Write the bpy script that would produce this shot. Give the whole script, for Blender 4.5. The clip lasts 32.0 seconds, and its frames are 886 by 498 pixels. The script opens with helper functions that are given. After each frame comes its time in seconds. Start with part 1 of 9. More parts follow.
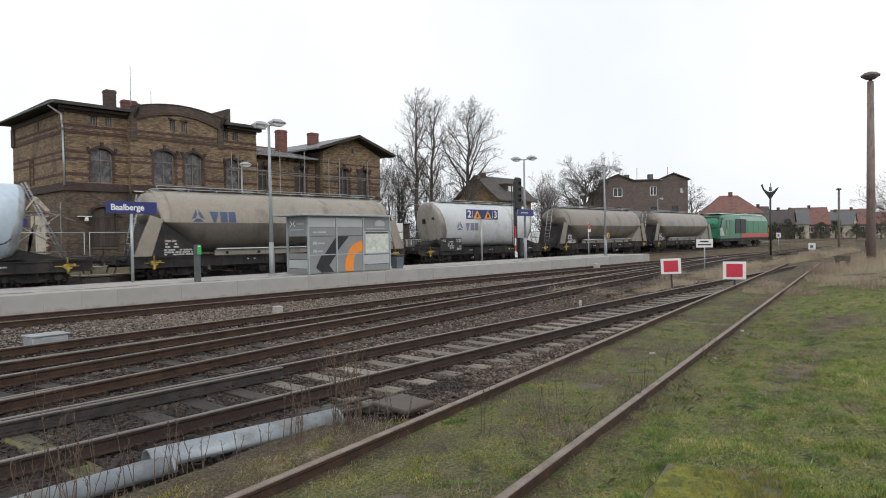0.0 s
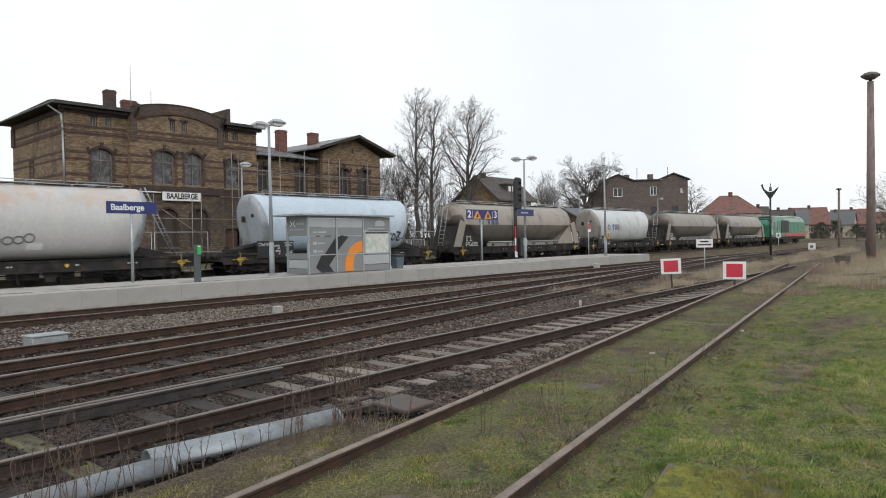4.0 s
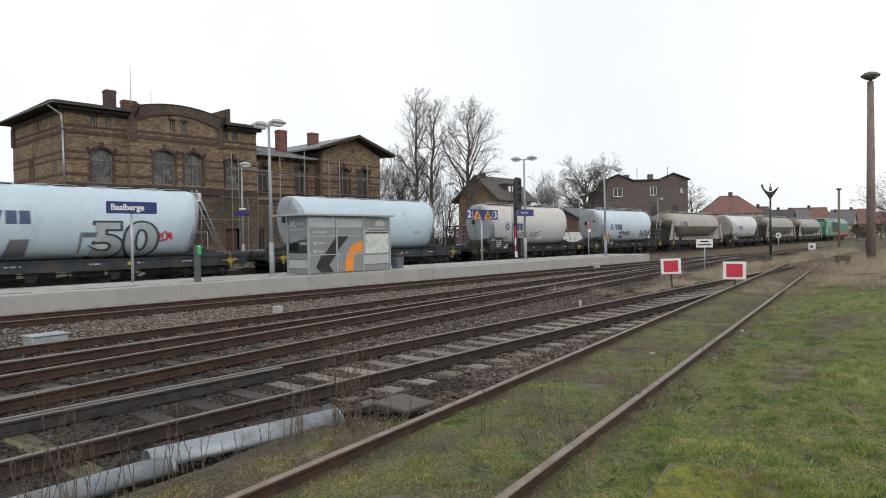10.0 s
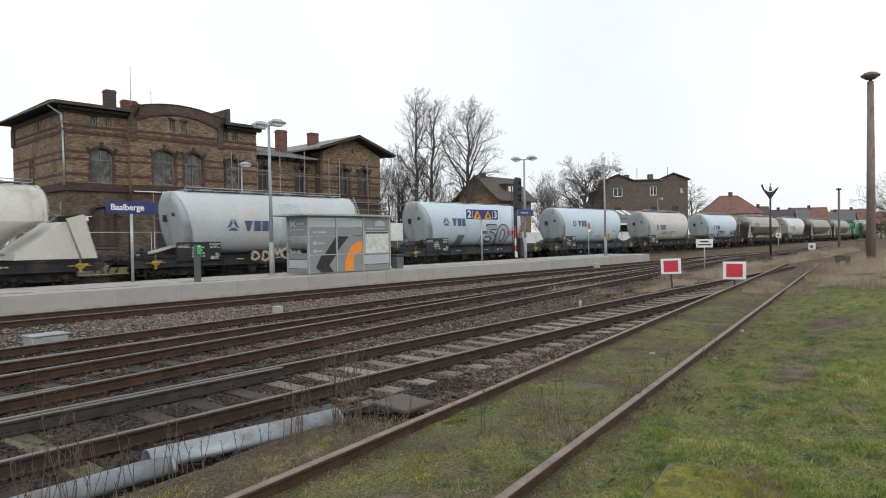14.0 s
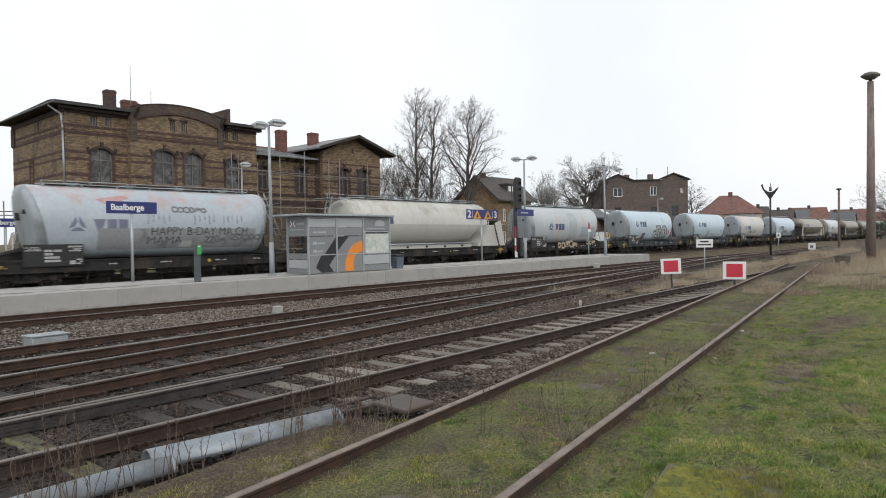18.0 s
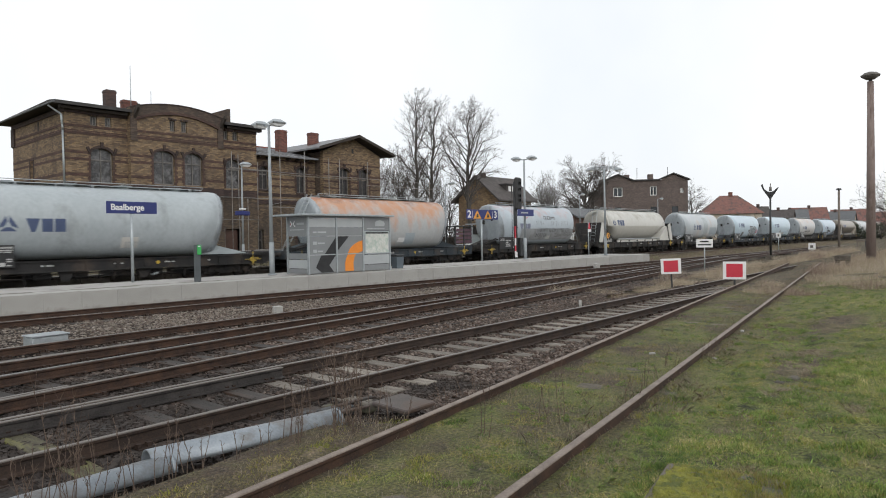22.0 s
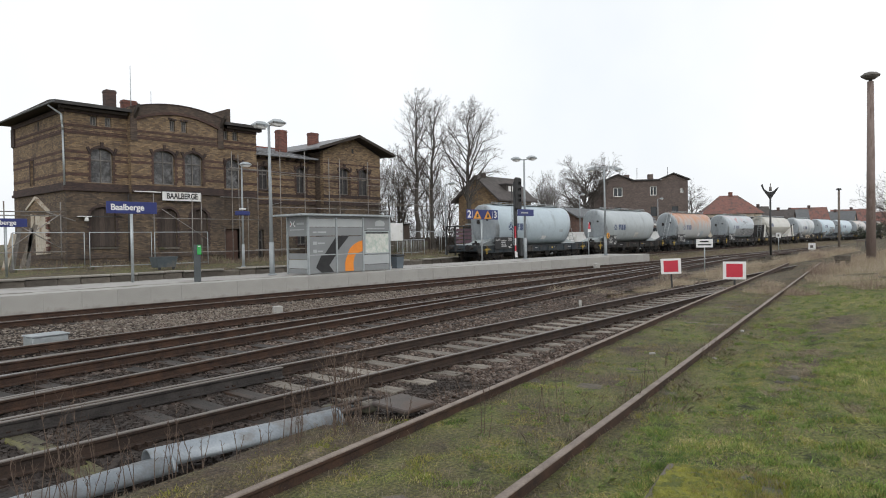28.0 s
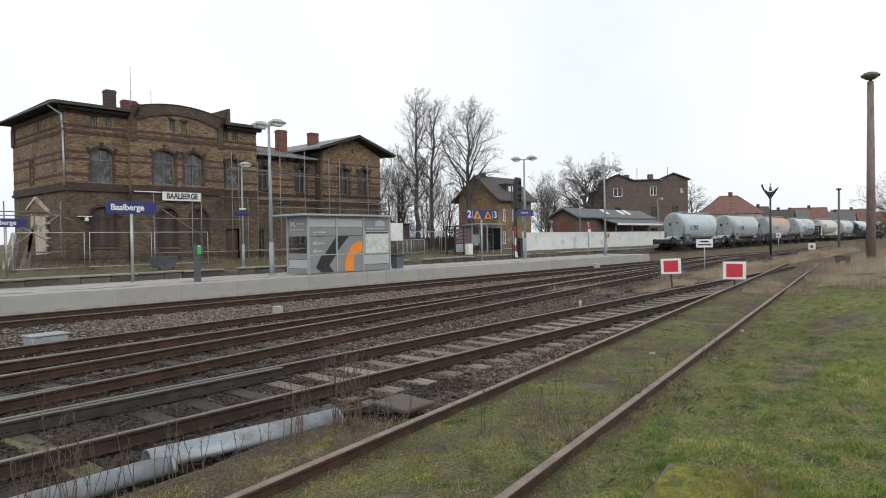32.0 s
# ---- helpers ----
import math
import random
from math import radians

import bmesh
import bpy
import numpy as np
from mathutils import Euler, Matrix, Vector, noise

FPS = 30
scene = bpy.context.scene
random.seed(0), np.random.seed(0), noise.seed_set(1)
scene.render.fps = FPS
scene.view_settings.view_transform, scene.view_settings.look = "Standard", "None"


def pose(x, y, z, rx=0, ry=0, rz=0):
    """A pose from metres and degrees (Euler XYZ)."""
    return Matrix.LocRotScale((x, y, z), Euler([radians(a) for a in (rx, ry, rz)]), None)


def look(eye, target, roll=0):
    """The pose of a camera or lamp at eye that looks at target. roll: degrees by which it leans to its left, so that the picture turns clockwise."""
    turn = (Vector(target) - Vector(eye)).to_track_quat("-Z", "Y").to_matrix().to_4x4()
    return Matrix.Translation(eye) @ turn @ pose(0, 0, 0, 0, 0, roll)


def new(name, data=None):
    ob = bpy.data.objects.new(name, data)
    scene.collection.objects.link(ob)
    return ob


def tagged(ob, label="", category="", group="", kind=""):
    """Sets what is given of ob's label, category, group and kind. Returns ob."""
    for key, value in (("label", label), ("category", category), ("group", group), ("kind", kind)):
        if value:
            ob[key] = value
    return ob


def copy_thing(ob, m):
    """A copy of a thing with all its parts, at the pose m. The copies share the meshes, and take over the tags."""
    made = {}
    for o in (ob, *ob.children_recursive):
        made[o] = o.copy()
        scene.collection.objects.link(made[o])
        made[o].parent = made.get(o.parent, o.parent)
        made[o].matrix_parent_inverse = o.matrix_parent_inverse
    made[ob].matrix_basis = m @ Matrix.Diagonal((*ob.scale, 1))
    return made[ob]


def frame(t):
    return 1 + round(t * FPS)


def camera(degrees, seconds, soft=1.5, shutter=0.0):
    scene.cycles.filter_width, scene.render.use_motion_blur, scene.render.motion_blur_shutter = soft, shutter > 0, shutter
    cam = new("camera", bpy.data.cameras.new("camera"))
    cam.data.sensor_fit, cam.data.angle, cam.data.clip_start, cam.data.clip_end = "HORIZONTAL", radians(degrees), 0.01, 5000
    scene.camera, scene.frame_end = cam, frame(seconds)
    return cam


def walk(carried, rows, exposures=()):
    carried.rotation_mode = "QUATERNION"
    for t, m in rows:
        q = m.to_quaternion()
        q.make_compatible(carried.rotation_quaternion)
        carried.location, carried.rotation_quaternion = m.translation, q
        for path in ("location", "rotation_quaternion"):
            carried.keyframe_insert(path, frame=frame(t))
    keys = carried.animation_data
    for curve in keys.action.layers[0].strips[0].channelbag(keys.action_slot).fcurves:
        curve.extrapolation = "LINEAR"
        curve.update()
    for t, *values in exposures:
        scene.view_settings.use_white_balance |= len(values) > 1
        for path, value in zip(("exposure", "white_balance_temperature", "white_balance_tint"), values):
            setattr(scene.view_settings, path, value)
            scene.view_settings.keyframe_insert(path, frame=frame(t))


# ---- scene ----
DEG, EYE_Z = 67.38, 1.78
cam = camera(DEG, 32.0, soft=1.0, shutter=0.4)
HEAD, PITCH = radians(41.505), math.atan((420.95 - 441) / 1176.05)
eye = Vector((0, 0, EYE_Z))
aim = eye + Vector((math.cos(PITCH) * math.cos(HEAD), math.cos(PITCH) * math.sin(HEAD), math.sin(PITCH)))
STAND = look(eye, aim, -0.8715)
walk(cam, [(0.0, STAND), (32.0, STAND)], [(0.0, 0.0), (32.0, 0.0)])

# ---- overcast winter daylight ----
SUN_EL, SUN_AZ = radians(28), radians(215)
world = bpy.data.worlds.new("overcast_sky")
scene.world = world
world.use_nodes = True
wn, wl = world.node_tree.nodes, world.node_tree.links
sky = wn.new("ShaderNodeTexSky")
sky.sky_type, sky.sun_disc = "NISHITA", False
sky.sun_elevation, sky.sun_rotation, sky.dust_density, sky.air_density = SUN_EL, SUN_AZ, 4.0, 1.0
grey = wn.new("ShaderNodeHueSaturation")
grey.inputs["Saturation"].default_value = 0.18
cloud = wn.new("ShaderNodeMix")
cloud.data_type = "RGBA"
cloud.inputs[0].default_value = 0.8
veil, tone, way = wn.new("ShaderNodeTexNoise"), wn.new("ShaderNodeValToRGB"), wn.new("ShaderNodeTexCoord")
veil.inputs["Scale"].default_value, veil.inputs["Detail"].default_value = 1.7, 5
tone.color_ramp.elements[0].position, tone.color_ramp.elements[1].position = 0.36, 0.62
tone.color_ramp.elements[0].color, tone.color_ramp.elements[1].color = (0.86, 0.91, 0.955, 1), (1.0, 1.018, 1.035, 1)
lift = wn.new("ShaderNodeMix")
lift.data_type, lift.blend_type = "RGBA", "MULTIPLY"
lift.inputs[0].default_value, lift.inputs[7].default_value = 1.0, (11.9, 11.9, 11.9, 1)
wl.new(way.outputs["Generated"], veil.inputs["Vector"])
wl.new(veil.outputs[0], tone.inputs[0])
wl.new(tone.outputs[0], lift.inputs[6])
wl.new(lift.outputs[2], cloud.inputs[7])
wl.new(sky.outputs[0], grey.inputs["Color"])
wl.new(grey.outputs[0], cloud.inputs[6])
wl.new(cloud.outputs[2], wn["Background"].inputs[0])
wn["Background"].inputs[1].default_value = 0.10
sun = new("sun", bpy.data.lights.new("sun", "SUN"))
sun.data.energy, sun.data.angle, sun.data.color = 0.7, radians(30), (1.0, 0.97, 0.93)
sun.matrix_world = look((0, 0, 60), Vector((0, 0, 60)) - Vector((math.cos(SUN_EL) * math.sin(SUN_AZ), math.cos(SUN_EL) * math.cos(SUN_AZ), math.sin(SUN_EL))))


# ---- materials ----
def material(name, low, high, rough=0.8, metal=0.0, scale=3.0, fine=40.0, bump=0.25, depth=0.02, stain=None, amount=0.3, stretch=(1, 1, 1), vary=0.0, stain_scale=1.2, upper=None, feather=0.0, second=None):
    """A surface in two tones: broad patches and fine grain, with an optional stain, relief, and a shift of tone from piece to piece."""
    m = bpy.data.materials.new(name)
    m.use_nodes = True
    n, l = m.node_tree.nodes, m.node_tree.links
    b = n["Principled BSDF"]
    co, mp = n.new("ShaderNodeTexCoord"), n.new("ShaderNodeMapping")
    mp.inputs["Scale"].default_value = stretch
    l.new(co.outputs["Object"], mp.inputs[0])
    broad, grain = n.new("ShaderNodeTexNoise"), n.new("ShaderNodeTexNoise")
    broad.inputs["Scale"].default_value, broad.inputs["Detail"].default_value = scale, 6
    grain.inputs["Scale"].default_value, grain.inputs["Detail"].default_value = fine, 4
    both = n.new("ShaderNodeMath")
    both.operation = "MULTIPLY_ADD"
    both.inputs[1].default_value = 0.55
    half = n.new("ShaderNodeMath")
    half.operation = "MULTIPLY"
    half.inputs[1].default_value = 0.45
    for t in (broad, grain):
        l.new(mp.outputs[0], t.inputs["Vector"])
    l.new(grain.outputs[0], half.inputs[0])
    l.new(broad.outputs[0], both.inputs[0])
    l.new(half.outputs[0], both.inputs[2])
    ramp = n.new("ShaderNodeValToRGB")
    ramp.color_ramp.elements[0].position, ramp.color_ramp.elements[1].position = 0.34, 0.66
    ramp.color_ramp.elements[0].color, ramp.color_ramp.elements[1].color = (*low, 1), (*high, 1)
    l.new(both.outputs[0], ramp.inputs[0])
    out = ramp.outputs[0]
    for stain, amount, stain_scale, upper, feather in ([(stain, amount, stain_scale, upper, feather)] if stain else []) + ([second] if second else []):
        spot = n.new("ShaderNodeTexNoise")
        spot.inputs["Scale"].default_value, spot.inputs["Detail"].default_value, spot.inputs["Roughness"].default_value = stain_scale, 9, 0.65
        l.new(mp.outputs[0], spot.inputs["Vector"])
        edge = n.new("ShaderNodeMapRange")
        edge.inputs[1].default_value, edge.inputs[2].default_value = 0.62 - amount * 0.4 - 0.3 * feather, 0.72 - amount * 0.3 + feather
        l.new(spot.outputs[0], edge.inputs[0])
        if upper is not None:
            sep, rise, shift = n.new("ShaderNodeSeparateXYZ"), n.new("ShaderNodeMapRange"), n.new("ShaderNodeMath")
            l.new(co.outputs["Object"], sep.inputs[0])
            l.new(sep.outputs[2], rise.inputs[0])
            rise.inputs[1].default_value, rise.inputs[2].default_value, rise.inputs[3].default_value, rise.inputs[4].default_value = upper - 0.7, upper + 0.9, -0.26, 0.06
            l.new(spot.outputs[0], shift.inputs[0])
            l.new(rise.outputs[0], shift.inputs[1])
            l.new(shift.outputs[0], edge.inputs[0])
        mix = n.new("ShaderNodeMix")
        mix.data_type = "RGBA"
        mix.inputs[7].default_value = (*stain, 1)
        l.new(edge.outputs[0], mix.inputs[0])
        l.new(out, mix.inputs[6])
        out = mix.outputs[2]
    if vary:
        info, hsv, rng = n.new("ShaderNodeObjectInfo"), n.new("ShaderNodeHueSaturation"), n.new("ShaderNodeMapRange")
        rng.inputs[3].default_value, rng.inputs[4].default_value = 1 - vary, 1 + vary
        l.new(info.outputs["Random"], rng.inputs[0])
        l.new(rng.outputs[0], hsv.inputs["Value"])
        l.new(out, hsv.inputs["Color"])
        out = hsv.outputs[0]
    l.new(out, b.inputs["Base Color"])
    b.inputs["Roughness"].default_value, b.inputs["Metallic"].default_value = rough, metal
    if bump:
        bp = n.new("ShaderNodeBump")
        bp.inputs["Strength"].default_value, bp.inputs["Distance"].default_value = bump, depth
        l.new(both.outputs[0], bp.inputs["Height"])
        l.new(bp.outputs[0], b.inputs["Normal"])
    return m


def island_material(name, tones, rough=0.9, patch=0.0, oil=False):
    """For joined loose pieces: each piece takes its own tone."""
    m = bpy.data.materials.new(name)
    m.use_nodes = True
    n, l = m.node_tree.nodes, m.node_tree.links
    geo, ramp = n.new("ShaderNodeNewGeometry"), n.new("ShaderNodeValToRGB")
    while len(ramp.color_ramp.elements) < len(tones):
        ramp.color_ramp.elements.new(0.5)
    for i, (e, c) in enumerate(zip(ramp.color_ramp.elements, tones)):
        e.position, e.color = i / (len(tones) - 1), (*c, 1)
    l.new(geo.outputs["Random Per Island"], ramp.inputs[0])
    out = ramp.outputs[0]
    co = n.new("ShaderNodeTexCoord")
    if patch:
        t, a, c = n.new("ShaderNodeTexNoise"), n.new("ShaderNodeMapRange"), n.new("ShaderNodeMath")
        t.inputs["Scale"].default_value, t.inputs["Detail"].default_value = patch, 5
        l.new(co.outputs["Object"], t.inputs["Vector"])
        l.new(t.outputs[0], a.inputs[0])
        a.inputs[1].default_value, a.inputs[2].default_value, a.inputs[3].default_value, a.inputs[4].default_value = 0.36, 0.64, -0.42, 0.42
        l.new(geo.outputs["Random Per Island"], c.inputs[0])
        l.new(a.outputs[0], c.inputs[1])
        l.new(c.outputs[0], ramp.inputs[0])
    if oil:
        # grease spilt round the switch blades
        t, sep, far, c, a, mix = n.new("ShaderNodeTexNoise"), n.new("ShaderNodeSeparateXYZ"), n.new("ShaderNodeMapRange"), n.new("ShaderNodeMath"), n.new("ShaderNodeMapRange"), n.new("ShaderNodeMix")
        t.inputs["Scale"].default_value, t.inputs["Detail"].default_value = 1.1, 6
        l.new(co.outputs["Object"], t.inputs["Vector"])
        l.new(co.outputs["Object"], sep.inputs[0])
        l.new(sep.outputs[0], far.inputs[0])
        far.inputs[1].default_value, far.inputs[2].default_value, far.inputs[3].default_value, far.inputs[4].default_value = 3.5, 10.5, 0.34, -0.2
        l.new(t.outputs[0], c.inputs[0])
        l.new(far.outputs[0], c.inputs[1])
        a.inputs[1].default_value, a.inputs[2].default_value, a.inputs[4].default_value = 0.55, 0.75, 0.8
        l.new(c.outputs[0], a.inputs[0])
        mix.data_type = "RGBA"
        mix.inputs[7].default_value = (0.014, 0.011, 0.01, 1)
        l.new(a.outputs[0], mix.inputs[0])
        l.new(out, mix.inputs[6])
        out = mix.outputs[2]
    l.new(out, n["Principled BSDF"].inputs["Base Color"])
    n["Principled BSDF"].inputs["Roughness"].default_value = rough
    return m


def brick_material(name, tones, mortar, dirt=(0.03, 0.026, 0.024), amount=0.3, pale=None):
    """Courses of 25 x 7.5 cm bricks, each its own tone, with sooty patches, run-off streaks and pale lime blooms."""
    m = bpy.data.materials.new(name)
    m.use_nodes = True
    n, l = m.node_tree.nodes, m.node_tree.links
    b = n["Principled BSDF"]
    co, sep, comb = n.new("ShaderNodeTexCoord"), n.new("ShaderNodeSeparateXYZ"), n.new("ShaderNodeCombineXYZ")
    l.new(co.outputs["Object"], sep.inputs[0])
    add = n.new("ShaderNodeMath")
    l.new(sep.outputs[0], add.inputs[0])
    l.new(sep.outputs[1], add.inputs[1])
    l.new(add.outputs[0], comb.inputs[0])
    l.new(sep.outputs[2], comb.inputs[1])
    tex = n.new("ShaderNodeTexBrick")
    tex.inputs["Color1"].default_value, tex.inputs["Color2"].default_value, tex.inputs["Mortar"].default_value = (0, 0, 0, 1), (1, 1, 1, 1), (0.5, 0.5, 0.5, 1)
    tex.inputs["Scale"].default_value = 1.0
    tex.inputs["Brick Width"].default_value, tex.inputs["Row Height"].default_value, tex.inputs["Mortar Size"].default_value = 0.25, 0.075, 0.008
    l.new(comb.outputs[0], tex.inputs["Vector"])
    ramp = n.new("ShaderNodeValToRGB")
    while len(ramp.color_ramp.elements) < len(tones):
        ramp.color_ramp.elements.new(0.5)
    for i, (e, c) in enumerate(zip(ramp.color_ramp.elements, tones)):
        e.position, e.color = 0.06 + 0.88 * i / (len(tones) - 1), (*c, 1)
    # neighbouring bricks from one batch share a shade
    batch, sway, sum_up = n.new("ShaderNodeTexNoise"), n.new("ShaderNodeMapRange"), n.new("ShaderNodeMath")
    batch.inputs["Scale"].default_value, batch.inputs["Detail"].default_value = 1.6, 6
    l.new(co.outputs["Object"], batch.inputs["Vector"])
    sway.inputs[1].default_value, sway.inputs[2].default_value, sway.inputs[3].default_value, sway.inputs[4].default_value = 0.3, 0.7, -0.22, 0.22
    l.new(batch.outputs[0], sway.inputs[0])
    l.new(tex.outputs[0], sum_up.inputs[0])
    l.new(sway.outputs[0], sum_up.inputs[1])
    l.new(sum_up.outputs[0], ramp.inputs[0])

    def cover(base, color, fac):
        mix = n.new("ShaderNodeMix")
        mix.data_type = "RGBA"
        mix.inputs[7].default_value = (*color, 1)
        l.new(fac, mix.inputs[0])
        l.new(base, mix.inputs[6])
        return mix.outputs[2]

    def patches(scale, stretch, low, high, most):
        mp, t, r = n.new("ShaderNodeMapping"), n.new("ShaderNodeTexNoise"), n.new("ShaderNodeMapRange")
        mp.inputs["Scale"].default_value = stretch
        l.new(co.outputs["Object"], mp.inputs[0])
        l.new(mp.outputs[0], t.inputs["Vector"])
        t.inputs["Scale"].default_value, t.inputs["Detail"].default_value, t.inputs["Roughness"].default_value = scale, 10, 0.68
        r.inputs[1].default_value, r.inputs[2].default_value, r.inputs[4].default_value = low, high, most
        l.new(t.outputs[0], r.inputs[0])
        return r.outputs[0]

    out = cover(ramp.outputs[0], mortar, tex.outputs["Fac"])
    out = cover(out, dirt, patches(0.5, (1, 1, 1), 0.62 - amount * 0.4, 0.86 - amount * 0.3, 0.8))
    out = cover(out, dirt, patches(1.5, (1, 1, 0.13), 0.56, 0.78, 0.55))
    if pale:
        out = cover(out, pale, patches(1.3, (1, 1, 1.4), 0.60, 0.74, 0.42))
    l.new(out, b.inputs["Base Color"])
    bp = n.new("ShaderNodeBump")
    bp.inputs["Strength"].default_value, bp.inputs["Distance"].default_value = 0.4, 0.01
    l.new(tex.outputs["Fac"], bp.inputs["Height"])
    bp.invert = True
    l.new(bp.outputs[0], b.inputs["Normal"])
    b.inputs["Roughness"].default_value = 0.9
    return m


def glass_material(name, tint=(0.02, 0.025, 0.03), rough=0.08):
    m = bpy.data.materials.new(name)
    m.use_nodes = True
    b = m.node_tree.nodes["Principled BSDF"]
    b.inputs["Base Color"].default_value, b.inputs["Roughness"].default_value = (*tint, 1), rough
    b.inputs["IOR"].default_value = 1.5
    return m


def clear_material(name):
    m = bpy.data.materials.new(name)
    m.use_nodes = True
    b = m.node_tree.nodes["Principled BSDF"]
    b.inputs["Base Color"].default_value, b.inputs["Roughness"].default_value = (0.86, 0.9, 0.92, 1), 0.04
    b.inputs["Transmission Weight"].default_value, b.inputs["IOR"].default_value = 1.0, 1.02
    return m


MOSS = material("moss_cushion", (0.115, 0.122, 0.018), (0.29, 0.275, 0.038), 0.95, scale=14, fine=110, bump=1.0, depth=0.03, stain=(0.10, 0.115, 0.03), amount=0.4, stain_scale=9)
SCAFF = material("weathered_scaffold_tube", (0.17, 0.16, 0.15), (0.31, 0.295, 0.28), 0.65, metal=0.3, scale=4, fine=50, bump=0.1, depth=0.003, stain=(0.16, 0.11, 0.08), amount=0.25, vary=0.2)
ROOF_BROWN = material("brown_roof_tiles", (0.06, 0.052, 0.05), (0.11, 0.095, 0.09), 0.85, scale=2.5, fine=12, bump=0.4, depth=0.03, stain=(0.06, 0.055, 0.05), amount=0.3)
ROOF_DULL = material("weathered_red_tiles", (0.165, 0.078, 0.064), (0.24, 0.115, 0.095), 0.85, scale=2.5, fine=12, bump=0.4, depth=0.03, stain=(0.10, 0.075, 0.068), amount=0.34)
BALLAST = material("ballast_bed", (0.016, 0.012, 0.010), (0.105, 0.085, 0.071), 0.95, scale=9, fine=26, bump=1.0, depth=0.09, stain=(0.03, 0.019, 0.012), amount=0.36, stain_scale=0.5)
STONE = island_material("ballast_stones", [(0.028, 0.02, 0.016), (0.122, 0.093, 0.078), (0.064, 0.046, 0.037), (0.24, 0.195, 0.166), (0.062, 0.034, 0.022), (0.165, 0.127, 0.106)], oil=True)
STONE_PALE = island_material("dusty_ballast_stones", [(0.085, 0.07, 0.058), (0.185, 0.157, 0.131), (0.13, 0.108, 0.088), (0.275, 0.24, 0.205), (0.11, 0.082, 0.06), (0.22, 0.188, 0.16)])
RAIL_SIDE = material("rusty_rail", (0.014, 0.008, 0.006), (0.074, 0.036, 0.02), 0.8, scale=5, fine=60, bump=0.3, depth=0.004)
RAIL_DARK = material("grimy_rail", (0.011, 0.0075, 0.006), (0.056, 0.032, 0.021), 0.75, scale=5, fine=60, bump=0.35, depth=0.004)
RAIL_HEAD = material("worn_rail_head", (0.10, 0.085, 0.075), (0.19, 0.165, 0.145), 0.42, metal=0.4, scale=7, fine=60, bump=0.1, depth=0.002, stretch=(0.3, 3, 3))
RAIL_BRIGHT = material("polished_rail_head", (0.30, 0.29, 0.28), (0.42, 0.41, 0.40), 0.3, metal=0.85, scale=7, fine=60, bump=0.05, depth=0.001, stretch=(0.3, 3, 3))
RAIL_PALE = material("dull_siding_rail", (0.14, 0.108, 0.088), (0.27, 0.22, 0.185), 0.7, scale=6, fine=60, bump=0.3, depth=0.003)
SLEEPER = material("weathered_sleeper", (0.085, 0.073, 0.06), (0.275, 0.243, 0.205), 0.9, scale=4, fine=45, bump=0.5, depth=0.01, stretch=(5, 0.6, 1), stain=(0.05, 0.04, 0.034), amount=0.22, vary=0.3)
OILY = material("oily_sleeper", (0.013, 0.011, 0.01), (0.055, 0.046, 0.04), 0.8, scale=4, fine=45, bump=0.5, depth=0.01, stretch=(5, 0.6, 1), stain=(0.04, 0.024, 0.016), amount=0.35, vary=0.4)
SLEEPER_MOSS = material("moss_stained_sleeper", (0.04, 0.036, 0.024), (0.125, 0.112, 0.065), 0.9, scale=4, fine=45, bump=0.5, depth=0.01, stretch=(5, 0.6, 1), stain=(0.18, 0.175, 0.06), amount=0.3)
BOARDS = material("weathered_window_boards", (0.04, 0.03, 0.026), (0.085, 0.064, 0.052), 0.85, scale=3, fine=40, bump=0.3, depth=0.006, stretch=(4, 1, 0.6), vary=0.25)
OLD_SLEEPER = material("rotten_sleeper", (0.045, 0.037, 0.028), (0.21, 0.18, 0.145), 0.95, scale=4, fine=45, bump=0.6, depth=0.015, stretch=(5, 0.6, 1), stain=(0.075, 0.075, 0.035), amount=0.26, vary=0.3)
CONCRETE = material("platform_concrete", (0.29, 0.28, 0.26), (0.43, 0.42, 0.395), 0.88, scale=0.9, fine=45, bump=0.2, depth=0.008, stain=(0.2, 0.185, 0.165), amount=0.3, vary=0.05, stain_scale=0.8)
PAVING = material("platform_paving", (0.30, 0.29, 0.275), (0.40, 0.385, 0.365), 0.9, scale=1.6, fine=80, bump=0.1, depth=0.004, stain=(0.24, 0.225, 0.205), amount=0.25)
KERBSTONE = material("old_kerb_stone", (0.065, 0.056, 0.046), (0.16, 0.142, 0.12), 0.92, scale=3, fine=40, bump=0.4, depth=0.012, stain=(0.075, 0.08, 0.035), amount=0.25, vary=0.25)
OLD_SLAB = material("pale_worn_slab", (0.19, 0.175, 0.15), (0.34, 0.32, 0.285), 0.92, scale=3, fine=40, bump=0.3, depth=0.01, stain=(0.10, 0.1, 0.06), amount=0.3, vary=0.2)
GALV = material("galvanised_steel", (0.33, 0.36, 0.375), (0.46, 0.49, 0.50), 0.5, metal=0.55, scale=5, fine=70, bump=0.05, depth=0.002)
POLE_GREY = material("painted_pole", (0.25, 0.275, 0.29), (0.34, 0.365, 0.38), 0.55, scale=4, fine=60, bump=0.05, depth=0.002)
WHITE = material("white_enamel", (0.66, 0.66, 0.65), (0.78, 0.78, 0.77), 0.45, scale=3, fine=50, bump=0.03, depth=0.001, stain=(0.5, 0.48, 0.44), amount=0.12)
BLUE = material("sign_blue", (0.018, 0.026, 0.13), (0.026, 0.038, 0.17), 0.4, scale=3, fine=40, bump=0.02, depth=0.001)
